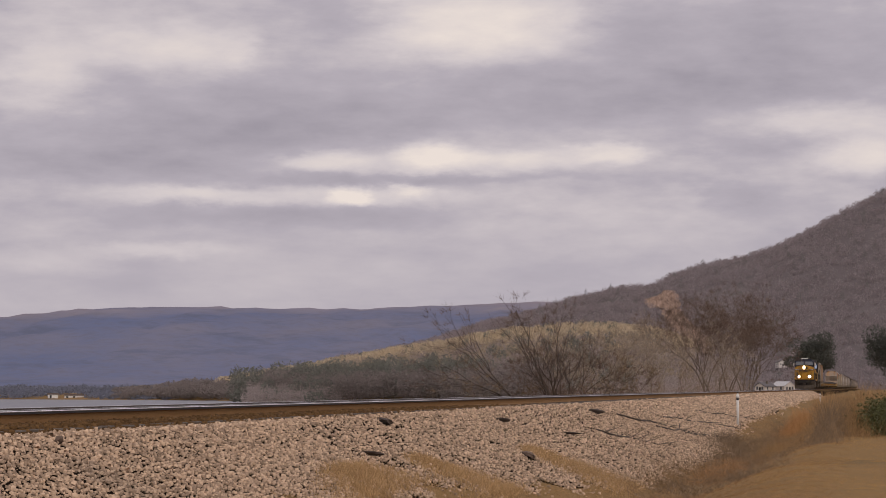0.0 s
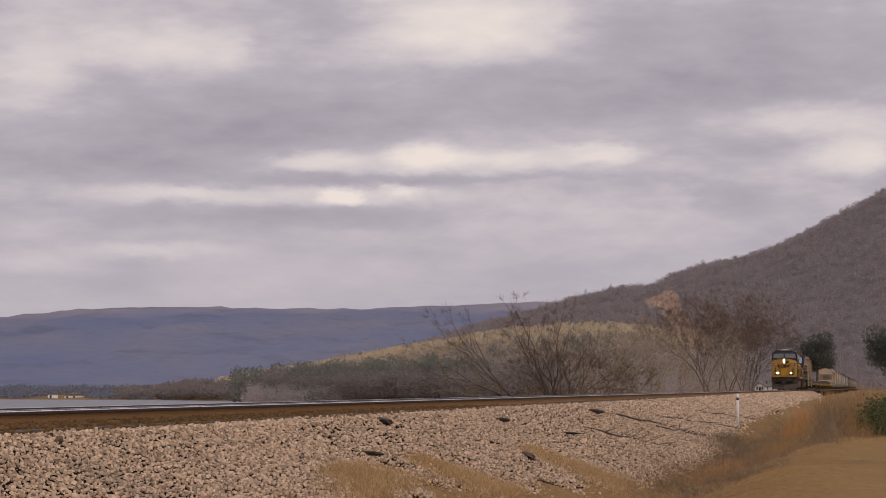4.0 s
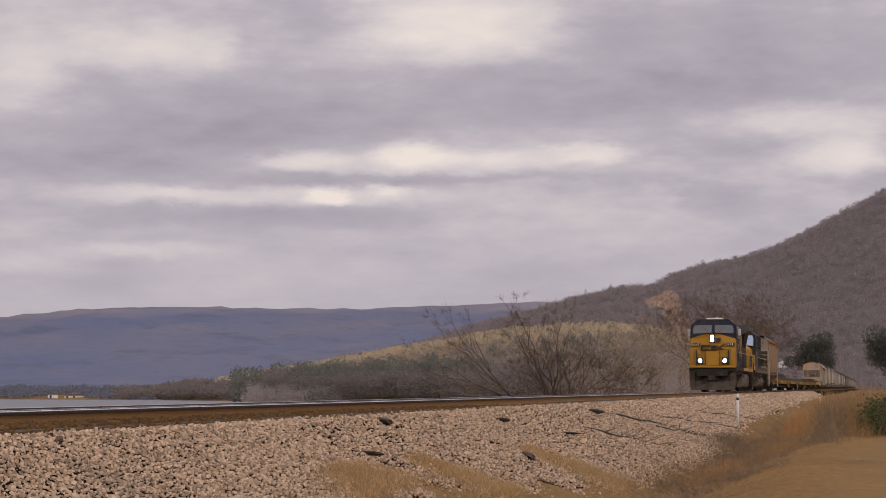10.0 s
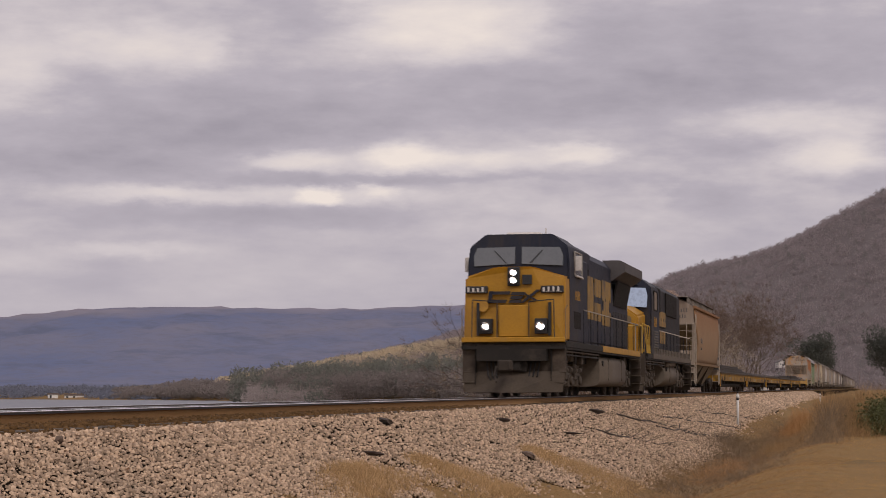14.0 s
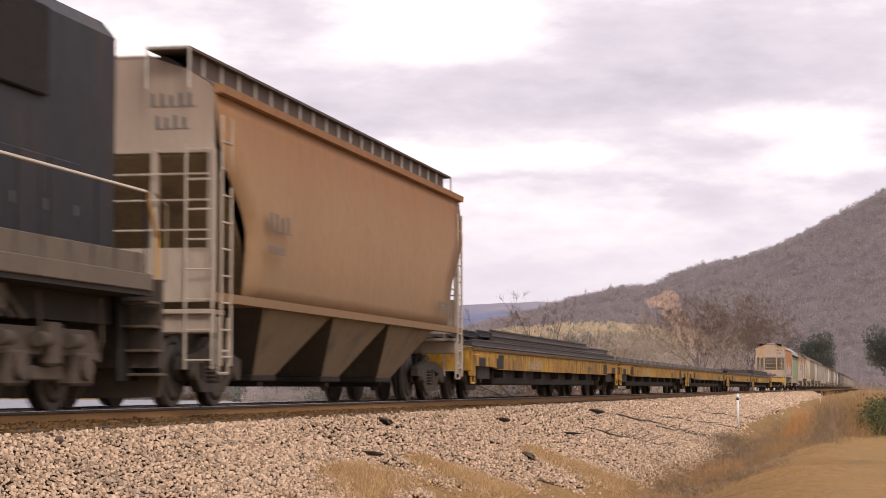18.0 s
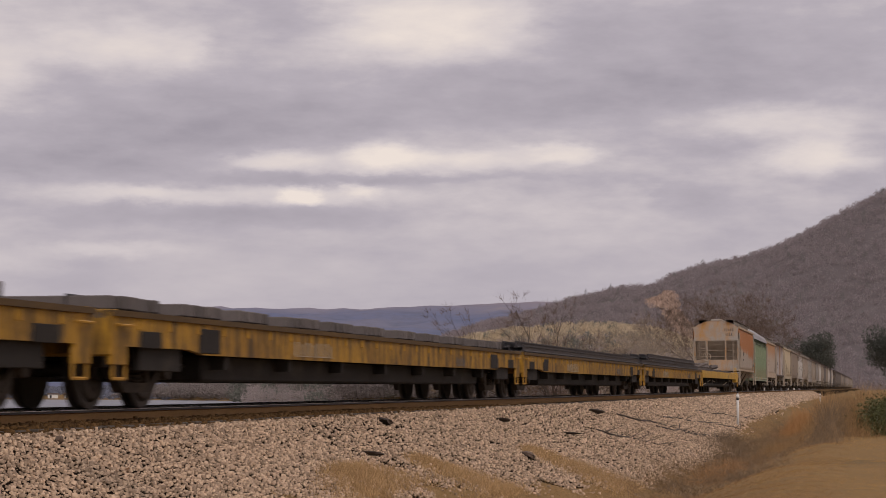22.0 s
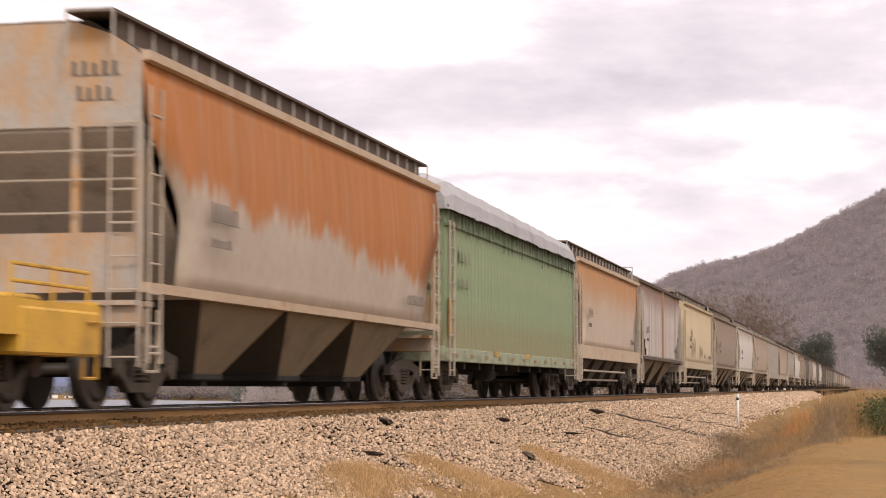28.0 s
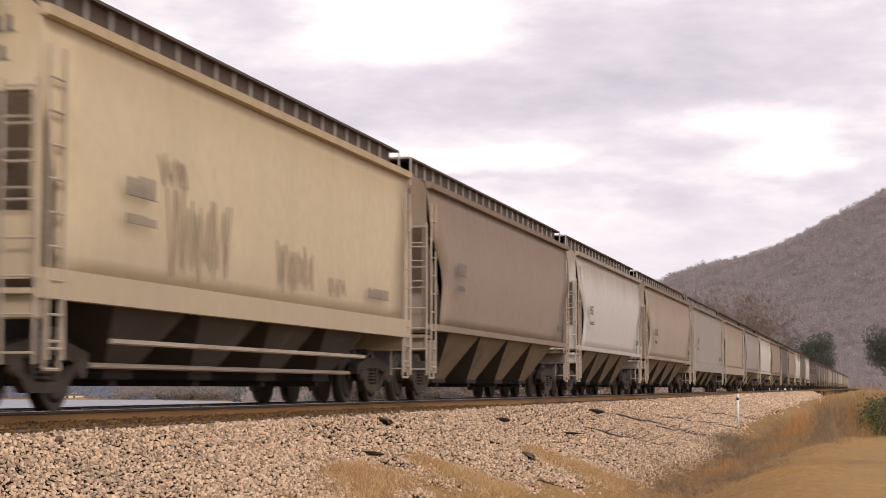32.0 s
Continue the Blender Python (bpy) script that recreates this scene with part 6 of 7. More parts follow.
for s in (-1, 1):
    r = tagged(new("rail", kept(("rail", s), lambda: rail_mesh("rail_side" if s > 0 else "rail_dull"))), "rust-brown steel rail with a polished head", "rail", "rails of the track", kind="structure")
    r.location = (s * 0.7525, 0, 0)
    part("rail_head", prism(B(), [(s * 0.0372, -0.010), (s * 0.0368, -0.005), (s * 0.026, 0.0012), (-s * 0.016, 0.0012), (-s * 0.032, -0.008), (-s * 0.0384, -0.030), (-s * 0.02, -0.030)], -40, 1500), "rail_top", r, "polished running surface and gauge corner")
    part("head_side", box(B(), s * 0.0375, s * 0.0395, -40, 1500, -0.037, -0.011), "head_dark", r, "dark strip along the side of the rail head")
for k in range(260):
    y = -6 + k * 0.52
    t = part("tie", kept("tie", lambda: done("tie", box(B(), -1.3, 1.3, -0.11, 0.11, -0.36, -0.185, 0.012), "tie")), "", ground)
    t.location = (random.Random(k).uniform(-0.03, 0.03), y, random.Random(k + 900).uniform(-0.004, 0.004))
    t.rotation_euler = (0, 0, random.Random(k + 77).uniform(-0.012, 0.012))


# ---- ballast: loose stones on the bank ----
def stone_shapes(n, rng):
    """Corners of n rough six-sided stones of unit size."""
    c = np.array([(x, y, z) for x in (-1, 1) for y in (-1, 1) for z in (-1, 1)], float) * 0.5
    s = c[None] * rng.uniform(0.62, 1.3, (n, 1, 3)) * (1, 1, 0.75) + rng.normal(0, 0.10, (n, 8, 3))
    a = rng.uniform(0, 6.283, (n, 3))
    a[:, 1:] = rng.normal(0, 0.28, (n, 2))      # they lie flat, turned any way
    for k in range(3):
        i, j = [(0, 1), (1, 2), (0, 2)][k]
        cs, sn = np.cos(a[:, k])[:, None], np.sin(a[:, k])[:, None]
        u, v = s[:, :, i] * cs - s[:, :, j] * sn, s[:, :, i] * sn + s[:, :, j] * cs
        s[:, :, i], s[:, :, j] = u, v
    return s


STONE_FACES = np.array([(0, 1, 3, 2), (4, 6, 7, 5), (0, 4, 5, 1), (2, 3, 7, 6), (1, 5, 7, 3)])      # the bedded underside is left open


def stones_mesh(name, P, size, rng):
    n = len(P)
    s = stone_shapes(n, rng) * np.asarray(size)[:, None, None] + P[:, None, :]
    me = bpy.data.meshes.new(name)
    me.vertices.add(8 * n)
    me.vertices.foreach_set("co", s.astype(np.float32).ravel())
    q = (np.arange(n)[:, None, None] * 8 + STONE_FACES[None]).reshape(-1)
    me.loops.add(20 * n)
    me.loops.foreach_set("vertex_index", q.astype(np.int32))
    me.polygons.add(5 * n)
    me.polygons.foreach_set("loop_start", np.arange(0, 20 * n, 4, dtype=np.int32))
    me.polygons.foreach_set("loop_total", np.full(5 * n, 4, dtype=np.int32))
    me.update(calc_edges=True)
    return me


rng = np.random.RandomState(11)
P, S = [], []
for y0, y1, gap in ((13, 28, 0.043), (28, 44, 0.055), (44, 70, 0.075), (70, 130, 0.115), (130, 300, 0.24)):
    x, y = np.meshgrid(np.arange(0.86, 6.0, gap), np.arange(y0, y1, gap * 1.05))
    x[1::2] += gap * 0.5
    x, y = x.ravel() + rng.normal(0, 0.24, x.size) * gap, y.ravel() + rng.normal(0, 0.24, x.size) * gap
    keep = x < toe(y) + rng.exponential(0.12, x.size) * (rng.uniform(size=x.size) < 0.5)
    keep &= x > np.interp(y, [20, 50, 110], [1.42, 1.25, 0.9]) + rng.normal(0, 0.07, x.size)
    hollow = np.sin(x * 23 + 3 * np.sin(y * 4.1)) * np.sin(y * 9.7 + 2 * np.sin(x * 11)) * np.sin(x * 5.3 - y * 2.9 + 2 * np.sin(y * 1.3))
    keep &= (hollow < 0.42) | (y < 27) | (rng.uniform(size=x.size) < 0.25)      # gaps between the stones
    x, y = x[keep], y[keep]
    size = gap * (0.78 if y0 < 28 else 0.66 if y0 < 44 else 0.58) * rng.uniform(0.62, 1.25, len(x))
    P.append(np.stack([x, y, np.where(x < 1.5, -0.262 + 0.085 * ease(1.45, 0.95, x) * ease(70, 35, y) - 0.03 * ease(45, 75, y), land(x, y)) + 0.012 + rng.normal(0, 0.34, len(x)) * np.minimum(gap, 0.07)], 1))
    S.append(size)
P, S = np.concatenate(P), np.concatenate(S)
near = np.argsort(np.hypot(P[:, 0] - 2.6, P[:, 1] - 19.0))[:300]
rest = np.setdiff1d(np.arange(len(P)), near)
loose = tagged(new("ballast_stones", stones_mesh("ballast_stones", P[rest], S[rest], rng)), "pale tan crushed limestone ballast on the bank", "ballast", kind="stuff")
loose.data.materials.append(M["stones"])
shapes = []
for k in range(12):
    me = stones_mesh("stone", np.zeros((1, 3)), np.array([1.0]), rng)
    me.materials.append(M["stone"])
    shapes.append(me)
for k, i in enumerate(near):
    o = part("stone", shapes[k % 12], "", ground)
    o.location, o.scale = P[i], (S[i],) * 3
    o.rotation_euler = (0.1 * math.sin(k), 0.1 * math.cos(k * 1.7), k * 0.6)

# sheet under the stones; its near-black colour paints the shade in their gaps
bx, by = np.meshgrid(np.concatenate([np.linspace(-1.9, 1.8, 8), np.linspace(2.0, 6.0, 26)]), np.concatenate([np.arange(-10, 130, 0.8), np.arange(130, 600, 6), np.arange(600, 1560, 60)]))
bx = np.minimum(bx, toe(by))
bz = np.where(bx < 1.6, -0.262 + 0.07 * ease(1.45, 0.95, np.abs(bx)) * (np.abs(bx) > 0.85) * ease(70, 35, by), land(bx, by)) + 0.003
bank = tagged(new("ballast_bank", grid_mesh("ballast_bank", bx, by, bz)), "near-black bed under the track, painted shade between the stones", "ballast", kind="structure")
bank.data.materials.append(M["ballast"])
n = 19000
x, y = 0.80 + 0.72 * rng.uniform(size=n) ** 1.2, 12 + 120 * rng.uniform(size=n) ** 1.6
rusty = tagged(new("rust_stained_stones", stones_mesh("rust_stained_stones", np.stack([x, y, -0.262 + 0.085 * ease(1.45, 0.95, x) * ease(70, 35, y) - 0.03 * ease(45, 75, y) + rng.uniform(-0.01, 0.03, n)], 1), 0.05 * rng.uniform(0.7, 1.3, n), rng)), "ballast stained rust brown beside the rail", "ballast", kind="stuff")
rusty.data.materials.append(M["rust_stone"])


# ---- grass and brush ----
M["straw"] = mat("straw_coloured_grass", (0.385, 0.24, 0.112), 0.9, second=(0.29, 0.178, 0.085), scale=0.6, per_island=0.4, spec=0.1)
M["tuft"] = mat("pale_tufted_grass", (0.50, 0.33, 0.165), 0.9, second=(0.37, 0.235, 0.115), scale=0.9, per_island=0.4, spec=0.1)
M["gold"] = mat("golden_field_grass", (0.50, 0.30, 0.10), 0.9, second=(0.41, 0.25, 0.098), scale=0.25, per_island=0.35, spec=0.1)
M["sedge"] = mat("orange_brown_sedge", (0.46, 0.245, 0.10), 0.9, second=(0.37, 0.21, 0.10), scale=0.6, per_island=0.4, spec=0.1)
M["twig"] = mat("grey_brown_twigs", (0.23, 0.165, 0.105), 0.9, second=(0.165, 0.12, 0.08), scale=0.6, per_island=0.4, spec=0.1)
M["brown_weed"] = mat("brown_dead_weeds", (0.27, 0.175, 0.092), 0.9, second=(0.19, 0.128, 0.072), scale=0.6, per_island=0.45, spec=0.1)
M["leaf_green"] = mat("dark_evergreen_leaves", (0.085, 0.088, 0.032), 0.7, second=(0.055, 0.06, 0.025), scale=1.2, per_island=0.4, spec=0.2)


def blades(name, x, y, high, material, label, category="grass", thin=0.14, seed=1, lean=0.25, kind="stuff", spread=1.0):
    """Upright blades or stalks rooted at x, y."""
    r = np.random.RandomState(seed)
    high = high * r.uniform(0.55, 1.25, len(x))
    w = np.stack([r.normal(0, lean, len(x)), r.normal(0, lean, len(x)), np.ones(len(x))], 1)
    c = np.stack([x, y, land(x, y) + high * 0.42 * spread], 1)
    ob = tagged(new(name, shards_mesh(name, c, high, w, r, thin)), label, category, kind=kind)
    ob.data.materials.append(M[material])
    return ob


def tongue(p, q, width, n, r):
    """Places along a tongue of grass that runs down the bank from p to q."""
    k = r.uniform(size=n)
    j = r.normal(0, 0.42, n) * width * (0.45 + 0.75 * k)
    return p[0] + (q[0] - p[0]) * k + r.normal(0, 0.06, n), p[1] + (q[1] - p[1]) * k + j


r = np.random.RandomState(21)
for k, (p, q, wd, n) in enumerate((((3.02, 26.6), (3.75, 26.6), 3.0, 9000), ((3.05, 30.8), (4.37, 32.0), 1.7, 9000), ((3.3, 39.8), (5.27, 41.6), 2.4, 12000))):
    x, y = tongue(p, q, wd, n, r)
    blades("grass_patch", x, y, 0.12, "tuft", "dry straw-brown grass patch on the ballast bank", thin=0.10, seed=30 + k, lean=0.6)
n = 200000
x, y = r.uniform(3.3, 9.6, n), 17 + 110 * r.uniform(size=n) ** 1.5
k = (x > toe(y) + r.normal(0, 0.12, n)) & (x < 9.6 - 1.9 * r.uniform(size=n) ** 2)
blades("ditch_grass", x[k], y[k], 0.075, "straw", "matted dry grass in the trackside ditch", seed=41, lean=1.6, thin=0.10)
n = 240000
x, y = 7.4 + 13 * r.uniform(size=n) ** 1.7, 20 + 110 * r.uniform(size=n) ** 1.4
k = x > 8.2 + 0.5 * wave(y, x * 0, 9, 5)
blades("field_grass", x[k], y[k], 0.035, "gold", "mown golden dry grass of the field", seed=42, lean=1.5, thin=0.13)
n = 24000
x, y = r.normal(6.5, 0.8, n), r.uniform(40, 135, n)
k = x > toe(y) + 0.2
x, y = x[k], y[k]
blades("ditch_brush", x, y, 0.14 + 0.22 * np.abs(np.sin(x * 2.1 + y * 0.7)), "twig", "tangled grey-brown weeds in the ditch", "brush", seed=43, lean=1.1, thin=0.04)
CLUMPS = ((7.8, 102, 0.5, 8, 1.4, 4200, "sedge", "tall orange-brown broom sedge clump"), (6.9, 93, 0.42, 4, 1.3, 3200, "sedge", "orange-brown sedge in the ditch"), (8.6, 95, 0.6, 9, 1.35, 3600, "brown_weed", "bare grey-brown brush clump"),
          (8.65, 67, 0.3, 5, 1.3, 3200, "twig", "bare brown brush by the field"), (8.5, 70, 0.4, 5, 1.4, 3600, "straw", "dry weeds among brown brush"), (9.75, 73, 0.4, 4, 1.55, 3600, "straw", "tall straw-coloured weeds by the field"), (9.6, 76, 0.5, 4, 1.5, 2600, "brown_weed", "bare brown brush by the field"),
          (9.5, 112, 0.8, 10, 1.3, 4200, "brown_weed", "bare grey-brown brush clump"), (7.9, 120, 0.8, 8, 1.5, 3600, "straw", "tall straw-coloured weeds"), (10.4, 86, 0.7, 6, 0.8, 3000, "sedge", "orange-brown sedge by the field"),
          (5.2, 72, 0.5, 5, 0.6, 2200, "twig", "dark dead weeds at the toe of the bank"), (6.0, 60, 0.6, 6, 0.5, 3600, "twig", "low brown weeds in the ditch"), (7.2, 62, 0.5, 5, 0.6, 2400, "straw", "low dry weeds in the ditch"), (5.4, 48, 0.5, 6, 0.42, 3000, "brown_weed", "low brown weeds at the toe of the bank"), (6.3, 52, 0.5, 6, 0.45, 2600, "sedge", "low orange-brown sedge in the ditch"), (10.9, 120, 1.2, 8, 1.7, 4200, "straw", "tall straw-coloured weeds"))
for k, (cx, cy, sx, sy, h, n, m, lab) in enumerate(CLUMPS):
    n = int(n * 1.9)
    u, v = r.normal(0, 1, n), r.normal(0, 1, n)
    x, y = cx + sx * u, cy + sy * v
    kk = x > 4.4
    hh = h * (0.45 + 0.65 * np.exp(-(u * u + v * v) / 2)[kk]) * (0.75 + 0.25 * np.sin(x[kk] * 5 + y[kk] * 1.7))
    blades("brush_clump", x[kk], y[kk], hh, m, lab, "brush", seed=50 + k, lean=0.6 if m in ("brown_weed", "twig") else 0.4, thin=0.015, spread=1.0)
n = 16000
x, y = r.uniform(4, 22, n), r.uniform(-12, 22, n)
k = x > toe(y) + 0.1
blades("verge_grass", x[k], y[k], 0.14, "gold", "short dry grass of the verge", seed=44, lean=0.9, thin=0.16)
# leafy bush at the field's edge
n = 8000
c = r.normal(size=(n, 3)) * (0.3, 1.4, 0.26) + (10.35, 68, -0.72)
c[:, 2] = np.maximum(c[:, 2], -1.2)
bush = tagged(new("evergreen_bush", shards_mesh("evergreen_bush", c, r.uniform(0.04, 0.10, n), None, r, 1.2)), "dark green leafy bush in dry grass", "bush")
bush.data.materials.append(M["leaf_green"])


# ---- litter on the bank ----
def chunk(name, x, y, lx, ly, lz, turn, material, label, category):
    bm = bmesh.new()
    bmesh.ops.create_icosphere(bm, subdivisions=2, radius=0.5)
    rr = random.Random(int(x * 100 + y))
    for v in bm.verts:
        v.co *= 1 + rr.uniform(-0.16, 0.16)
        v.co.x *= lx
        v.co.y *= ly
        v.co.z *= lz
    ob = tagged(new(name, done(name, bm, material)), label, category)
    ob.location = (x, y, float(land(np.array(x), np.array(y))) + lz * 0.3 + 0.02)
    ob.rotation_euler = (0, 0.42, turn)
    return ob


M["old_wood"] = mat("dark_rotten_wood", (0.055, 0.037, 0.027), 0.9, second=(0.10, 0.07, 0.048), scale=8, bump=0.4, bump_scale=30)
M["rock"] = mat("brown_field_stone", (0.13, 0.085, 0.058), 0.9, second=(0.085, 0.06, 0.044), scale=6, bump=0.3)
chunk("wood_chunk", 1.98, 33.3, 0.16, 0.85, 0.12, 0.5, "old_wood", "dark splintered piece of old tie", "debris")
chunk("wood_chunk", 2.26, 57.9, 0.2, 1.5, 0.16, 0.5, "old_wood", "dark splintered piece of old tie", "debris")
chunk("wood_chunk", 2.22, 42.9, 0.14, 0.9, 0.08, 0.7, "old_wood", "dark sliver of rotten tie", "debris")
chunk("rock", 3.56, 38.6, 0.26, 0.9, 0.13, 0.3, "rock", "brown flat field stone on the ballast", "rock")
chunk("wood_chunk", 2.79, 28.9, 0.10, 0.75, 0.06, 1.0, "old_wood", "thin dark stick of rotten wood", "debris")
chunk("rock", 1.9, 19.5, 0.09, 0.12, 0.10, 0.3, "rock", "small rust-brown stone on the ballast", "rock")
chunk("wood_chunk", 3.0, 47.0, 0.09, 1.3, 0.06, 0.9, "old_wood", "thin dark stick of rotten wood", "debris")
br = B()
for k, (x0, y0, x1, y1) in enumerate(((2.6, 62, 4.7, 74), (2.9, 72, 4.6, 88), (3.4, 64, 5.3, 80), (2.7, 84, 4.2, 104), (3.1, 52, 4.2, 57))):
    rr = random.Random(k + 5)
    last = None
    for j in range(9):
        q = j / 8
        px, py = x0 + (x1 - x0) * q + rr.gauss(0, 0.10), y0 + (y1 - y0) * q + rr.gauss(0, 0.7)
        p = Vector((px, py, float(land(np.array(px), np.array(py))) + 0.03 + 0.05 * rr.random()))
        if last is not None:
            rod(br, last, p, 0.02 * (1 - 0.7 * q) + 0.008, 5)
            tip = p + Vector((rr.uniform(-0.3, 0.5), rr.uniform(0.3, 1.4), rr.uniform(0.02, 0.28)))
            rod(br, p, tip, 0.014, 4, 0.004)
            tip = p + Vector((rr.uniform(-0.5, 0.3), rr.uniform(0.2, 1.0), rr.uniform(0.02, 0.2)))
            rod(br, p, tip, 0.012, 4, 0.004)
        last = p
tagged(new("dead_twigs", done("dead_twigs", br, "old_wood")), "dark dead twigs strewn down the ballast bank", "twigs", kind="stuff")
chunk("rock", 5.6, 66.0, 0.5, 1.2, 0.2, 0.4, "stone", "pale broken slab lying in the ditch", "rock")


def marker_post(x, y, high):
    z = float(land(np.array(x), np.array(y)))
    post = tagged(new("marker_post"), "slim white trackside marker post with dark cap", "post", "marker posts")
    post.location = (x, y, z)
    part("shaft", rod(B(), (0, 0, -0.2), (0, 0, high), 0.055, 12), "white_post", post)
    part("cap", rod(rod(B(), (0, 0, high - 0.16), (0, 0, high - 0.02), 0.075, 12), (0, 0, high), (0, 0, high + 0.07), 0.05, 10, 0.02), "white_post", post)
    part("tip", rod(B(), (0, 0, high + 0.06), (0, 0, high + 0.12), 0.045, 10, 0.03), "black", post, "small black tip")
    part("band", rod(B(), (0, 0, high - 0.24), (0, 0, high - 0.17), 0.06, 12), "black", post)
    return post


M["white_post"] = mat("white_plastic_post", (0.74, 0.72, 0.68), 0.55, second=(0.6, 0.57, 0.52), scale=4, dirt=(0.3, 0.25, 0.2), dirt_amount=0.15)
marker_post(4.24, 90.9, 1.36)
marker_post(4.9, 215.0, 1.35)


# ---- woods ----
M["bare_grey"] = mat("bare_grey_hardwood", (0.43, 0.365, 0.335), 0.95, second=(0.34, 0.295, 0.28), scale=0.02, per_island=0.1, spec=0.0, even=True)
M["bare_tan"] = mat("bare_tan_hardwood", (0.44, 0.36, 0.26), 0.95, second=(0.36, 0.29, 0.215), scale=0.02, per_island=0.2, spec=0.0, even=True)
# the sun on the spur's crest is put into this pale gold
M["crown_sunlit"] = mat("sunlight_tinted_crowns", (0.66, 0.54, 0.37), 0.95, second=(0.44, 0.365, 0.27), scale=0.03, per_island=0.2, spec=0.0, even=True)
M["pine"] = mat("dark_pine_needles", (0.225, 0.228, 0.192), 0.95, second=(0.18, 0.184, 0.156), scale=0.03, per_island=0.2, spec=0.0, even=True)
# the next three colours have the haze of distance mixed in
M["far_crown"] = mat("haze_tinted_hardwood", (0.375, 0.322, 0.32), 0.95, second=(0.305, 0.267, 0.27), scale=0.006, per_island=0.08, spec=0.0, even=True)
M["hazy_woods"] = mat("haze_tinted_lakeside_woods", (0.222, 0.238, 0.292), 0.95, second=(0.20, 0.216, 0.268), scale=0.006, per_island=0.08, spec=0.0, even=True)
M["far_pine"] = mat("haze_tinted_pine", (0.25, 0.24, 0.225), 0.95, second=(0.20, 0.195, 0.185), scale=0.03, per_island=0.1, spec=0.0, even=True)
M["shore_grey"] = mat("grey_brown_shore_hardwood", (0.30, 0.258, 0.235), 0.95, second=(0.235, 0.205, 0.19), scale=0.03, per_island=0.1, spec=0.0, even=True)
M["bark"] = mat("grey_brown_bark", (0.165, 0.13, 0.10), 0.9, second=(0.125, 0.098, 0.078), scale=2.0, bump=0.3, spec=0.1)
M["pale_bark"] = mat("pale_sycamore_bark", (0.34, 0.29, 0.23), 0.9, second=(0.2, 0.16, 0.12), scale=2.0, spec=0.1)


def crowns(name, X, Y, Z, high, wide, per, flake, material, label, seed, pointed=0.0):
    """Many distant trees: loose flakes gathered in uneven crowns."""
    r = np.random.RandomState(seed)
    n = len(X)
    u = r.normal(size=(n, per, 3))
    u /= np.linalg.norm(u, axis=2)[:, :, None]
    u *= 0.92 * r.uniform(0.25, 1.0, (n, per, 1)) ** 0.45
    zz = u[:, :, 2] * 0.5 + 0.55
    narrow = 1 - pointed * np.clip(zz, 0, 1)
    lump = 1 + 0.3 * np.sin(u[:, :, 0] * 5 + np.arange(n)[:, None]) * np.cos(u[:, :, 1] * 4)
    hi, wi = np.broadcast_to(high, n)[:, None], np.broadcast_to(wide, n)[:, None]
    c = np.stack([X[:, None] + u[:, :, 0] * wi * 0.5 * narrow * lump, Y[:, None] + u[:, :, 1] * wi * 0.5 * narrow * lump, Z[:, None] + zz * hi], 2).reshape(-1, 3)
    ways = np.stack([r.normal(0, 0.7, n * per), r.normal(0, 0.7, n * per), np.ones(n * per)], 1) if pointed == 0 else None
    ob = tagged(new(name, shards_mesh(name, c, flake * r.uniform(0.6, 1.4, n * per), ways, r, 0.9)), label, "woods", kind="stuff")
    ob.data.materials.append(M[material])
    return ob


def on_sheet(sheet, n, r, lo=0.0, hi=1.0, left=0.0, right=1.0):
    """Places scattered on a hill's sheet; lo to hi: from its foot to its back, left to right: along it."""
    x, y, z = sheet
    a = r.uniform(lo, hi, n) * (x.shape[0] - 1.001)
    b = r.uniform(left, right, n) * (x.shape[1] - 1.001)
    i, j = a.astype(int), b.astype(int)
    fa, fb = a - i, b - j
    out = []
    for g in (x, y, z):
        out.append(g[i, j] * (1 - fa) * (1 - fb) + g[i + 1, j] * fa * (1 - fb) + g[i, j + 1] * (1 - fa) * fb + g[i + 1, j + 1] * fa * fb)
    return out


# the mountain: bearings from 15 down to -60 run along its sheet
CUT = [(6.0, 0.52), (5.72, 0.48), (5.42, 0.39), (5.1, 0.31), (4.5, 0.22)]      # the cleared strip: bearing and place up the slope
r = np.random.RandomState(61)
x, y, z = on_sheet(MOUNTAIN, 8200, r, 0.02, 0.74, 0.0, 0.27)
b, d = polar(x, y)
up = (d - 1500) / 1200


def in_cut(b, up):
    c = np.interp(up, [p[1] for p in CUT[::-1]], [p[0] for p in CUT[::-1]])
    return (np.abs(b - c) < 0.28 - 0.07 * np.cos(up * 34)) & (up > 0.2) & (up < 0.50)


k = ~in_cut(b, up)
x, y, z = x[k], y[k], z[k]
crowns("mountain_hardwoods", x, y, z - 1, r.uniform(6, 10, len(x)), r.uniform(8, 14, len(x)), 44, 1.25, "far_crown", "bare grey-violet hardwoods covering the mountain", 62)
x, y, z = on_sheet(MOUNTAIN, 700, r, 0.62, 0.70, 0.0, 0.27)
crowns("crest_hardwoods", x, y, z - 1, r.uniform(4, 7, len(x)), r.uniform(7, 12, len(x)), 60, 1.0, "far_crown", "bare hardwoods along the mountain's crest", 60)
x, y, z = on_sheet(MOUNTAIN, 170, r, 0.05, 0.68, 0.0, 0.27)
b, d = polar(x, y)
k = ~in_cut(b, (d - 1500) / 1200)
crowns("mountain_pines", x[k], y[k], z[k], r.uniform(7, 12, k.sum()), r.uniform(6, 9, k.sum()), 110, 0.9, "far_pine", "scattered dark pines on the mountain", 63, 0.5)
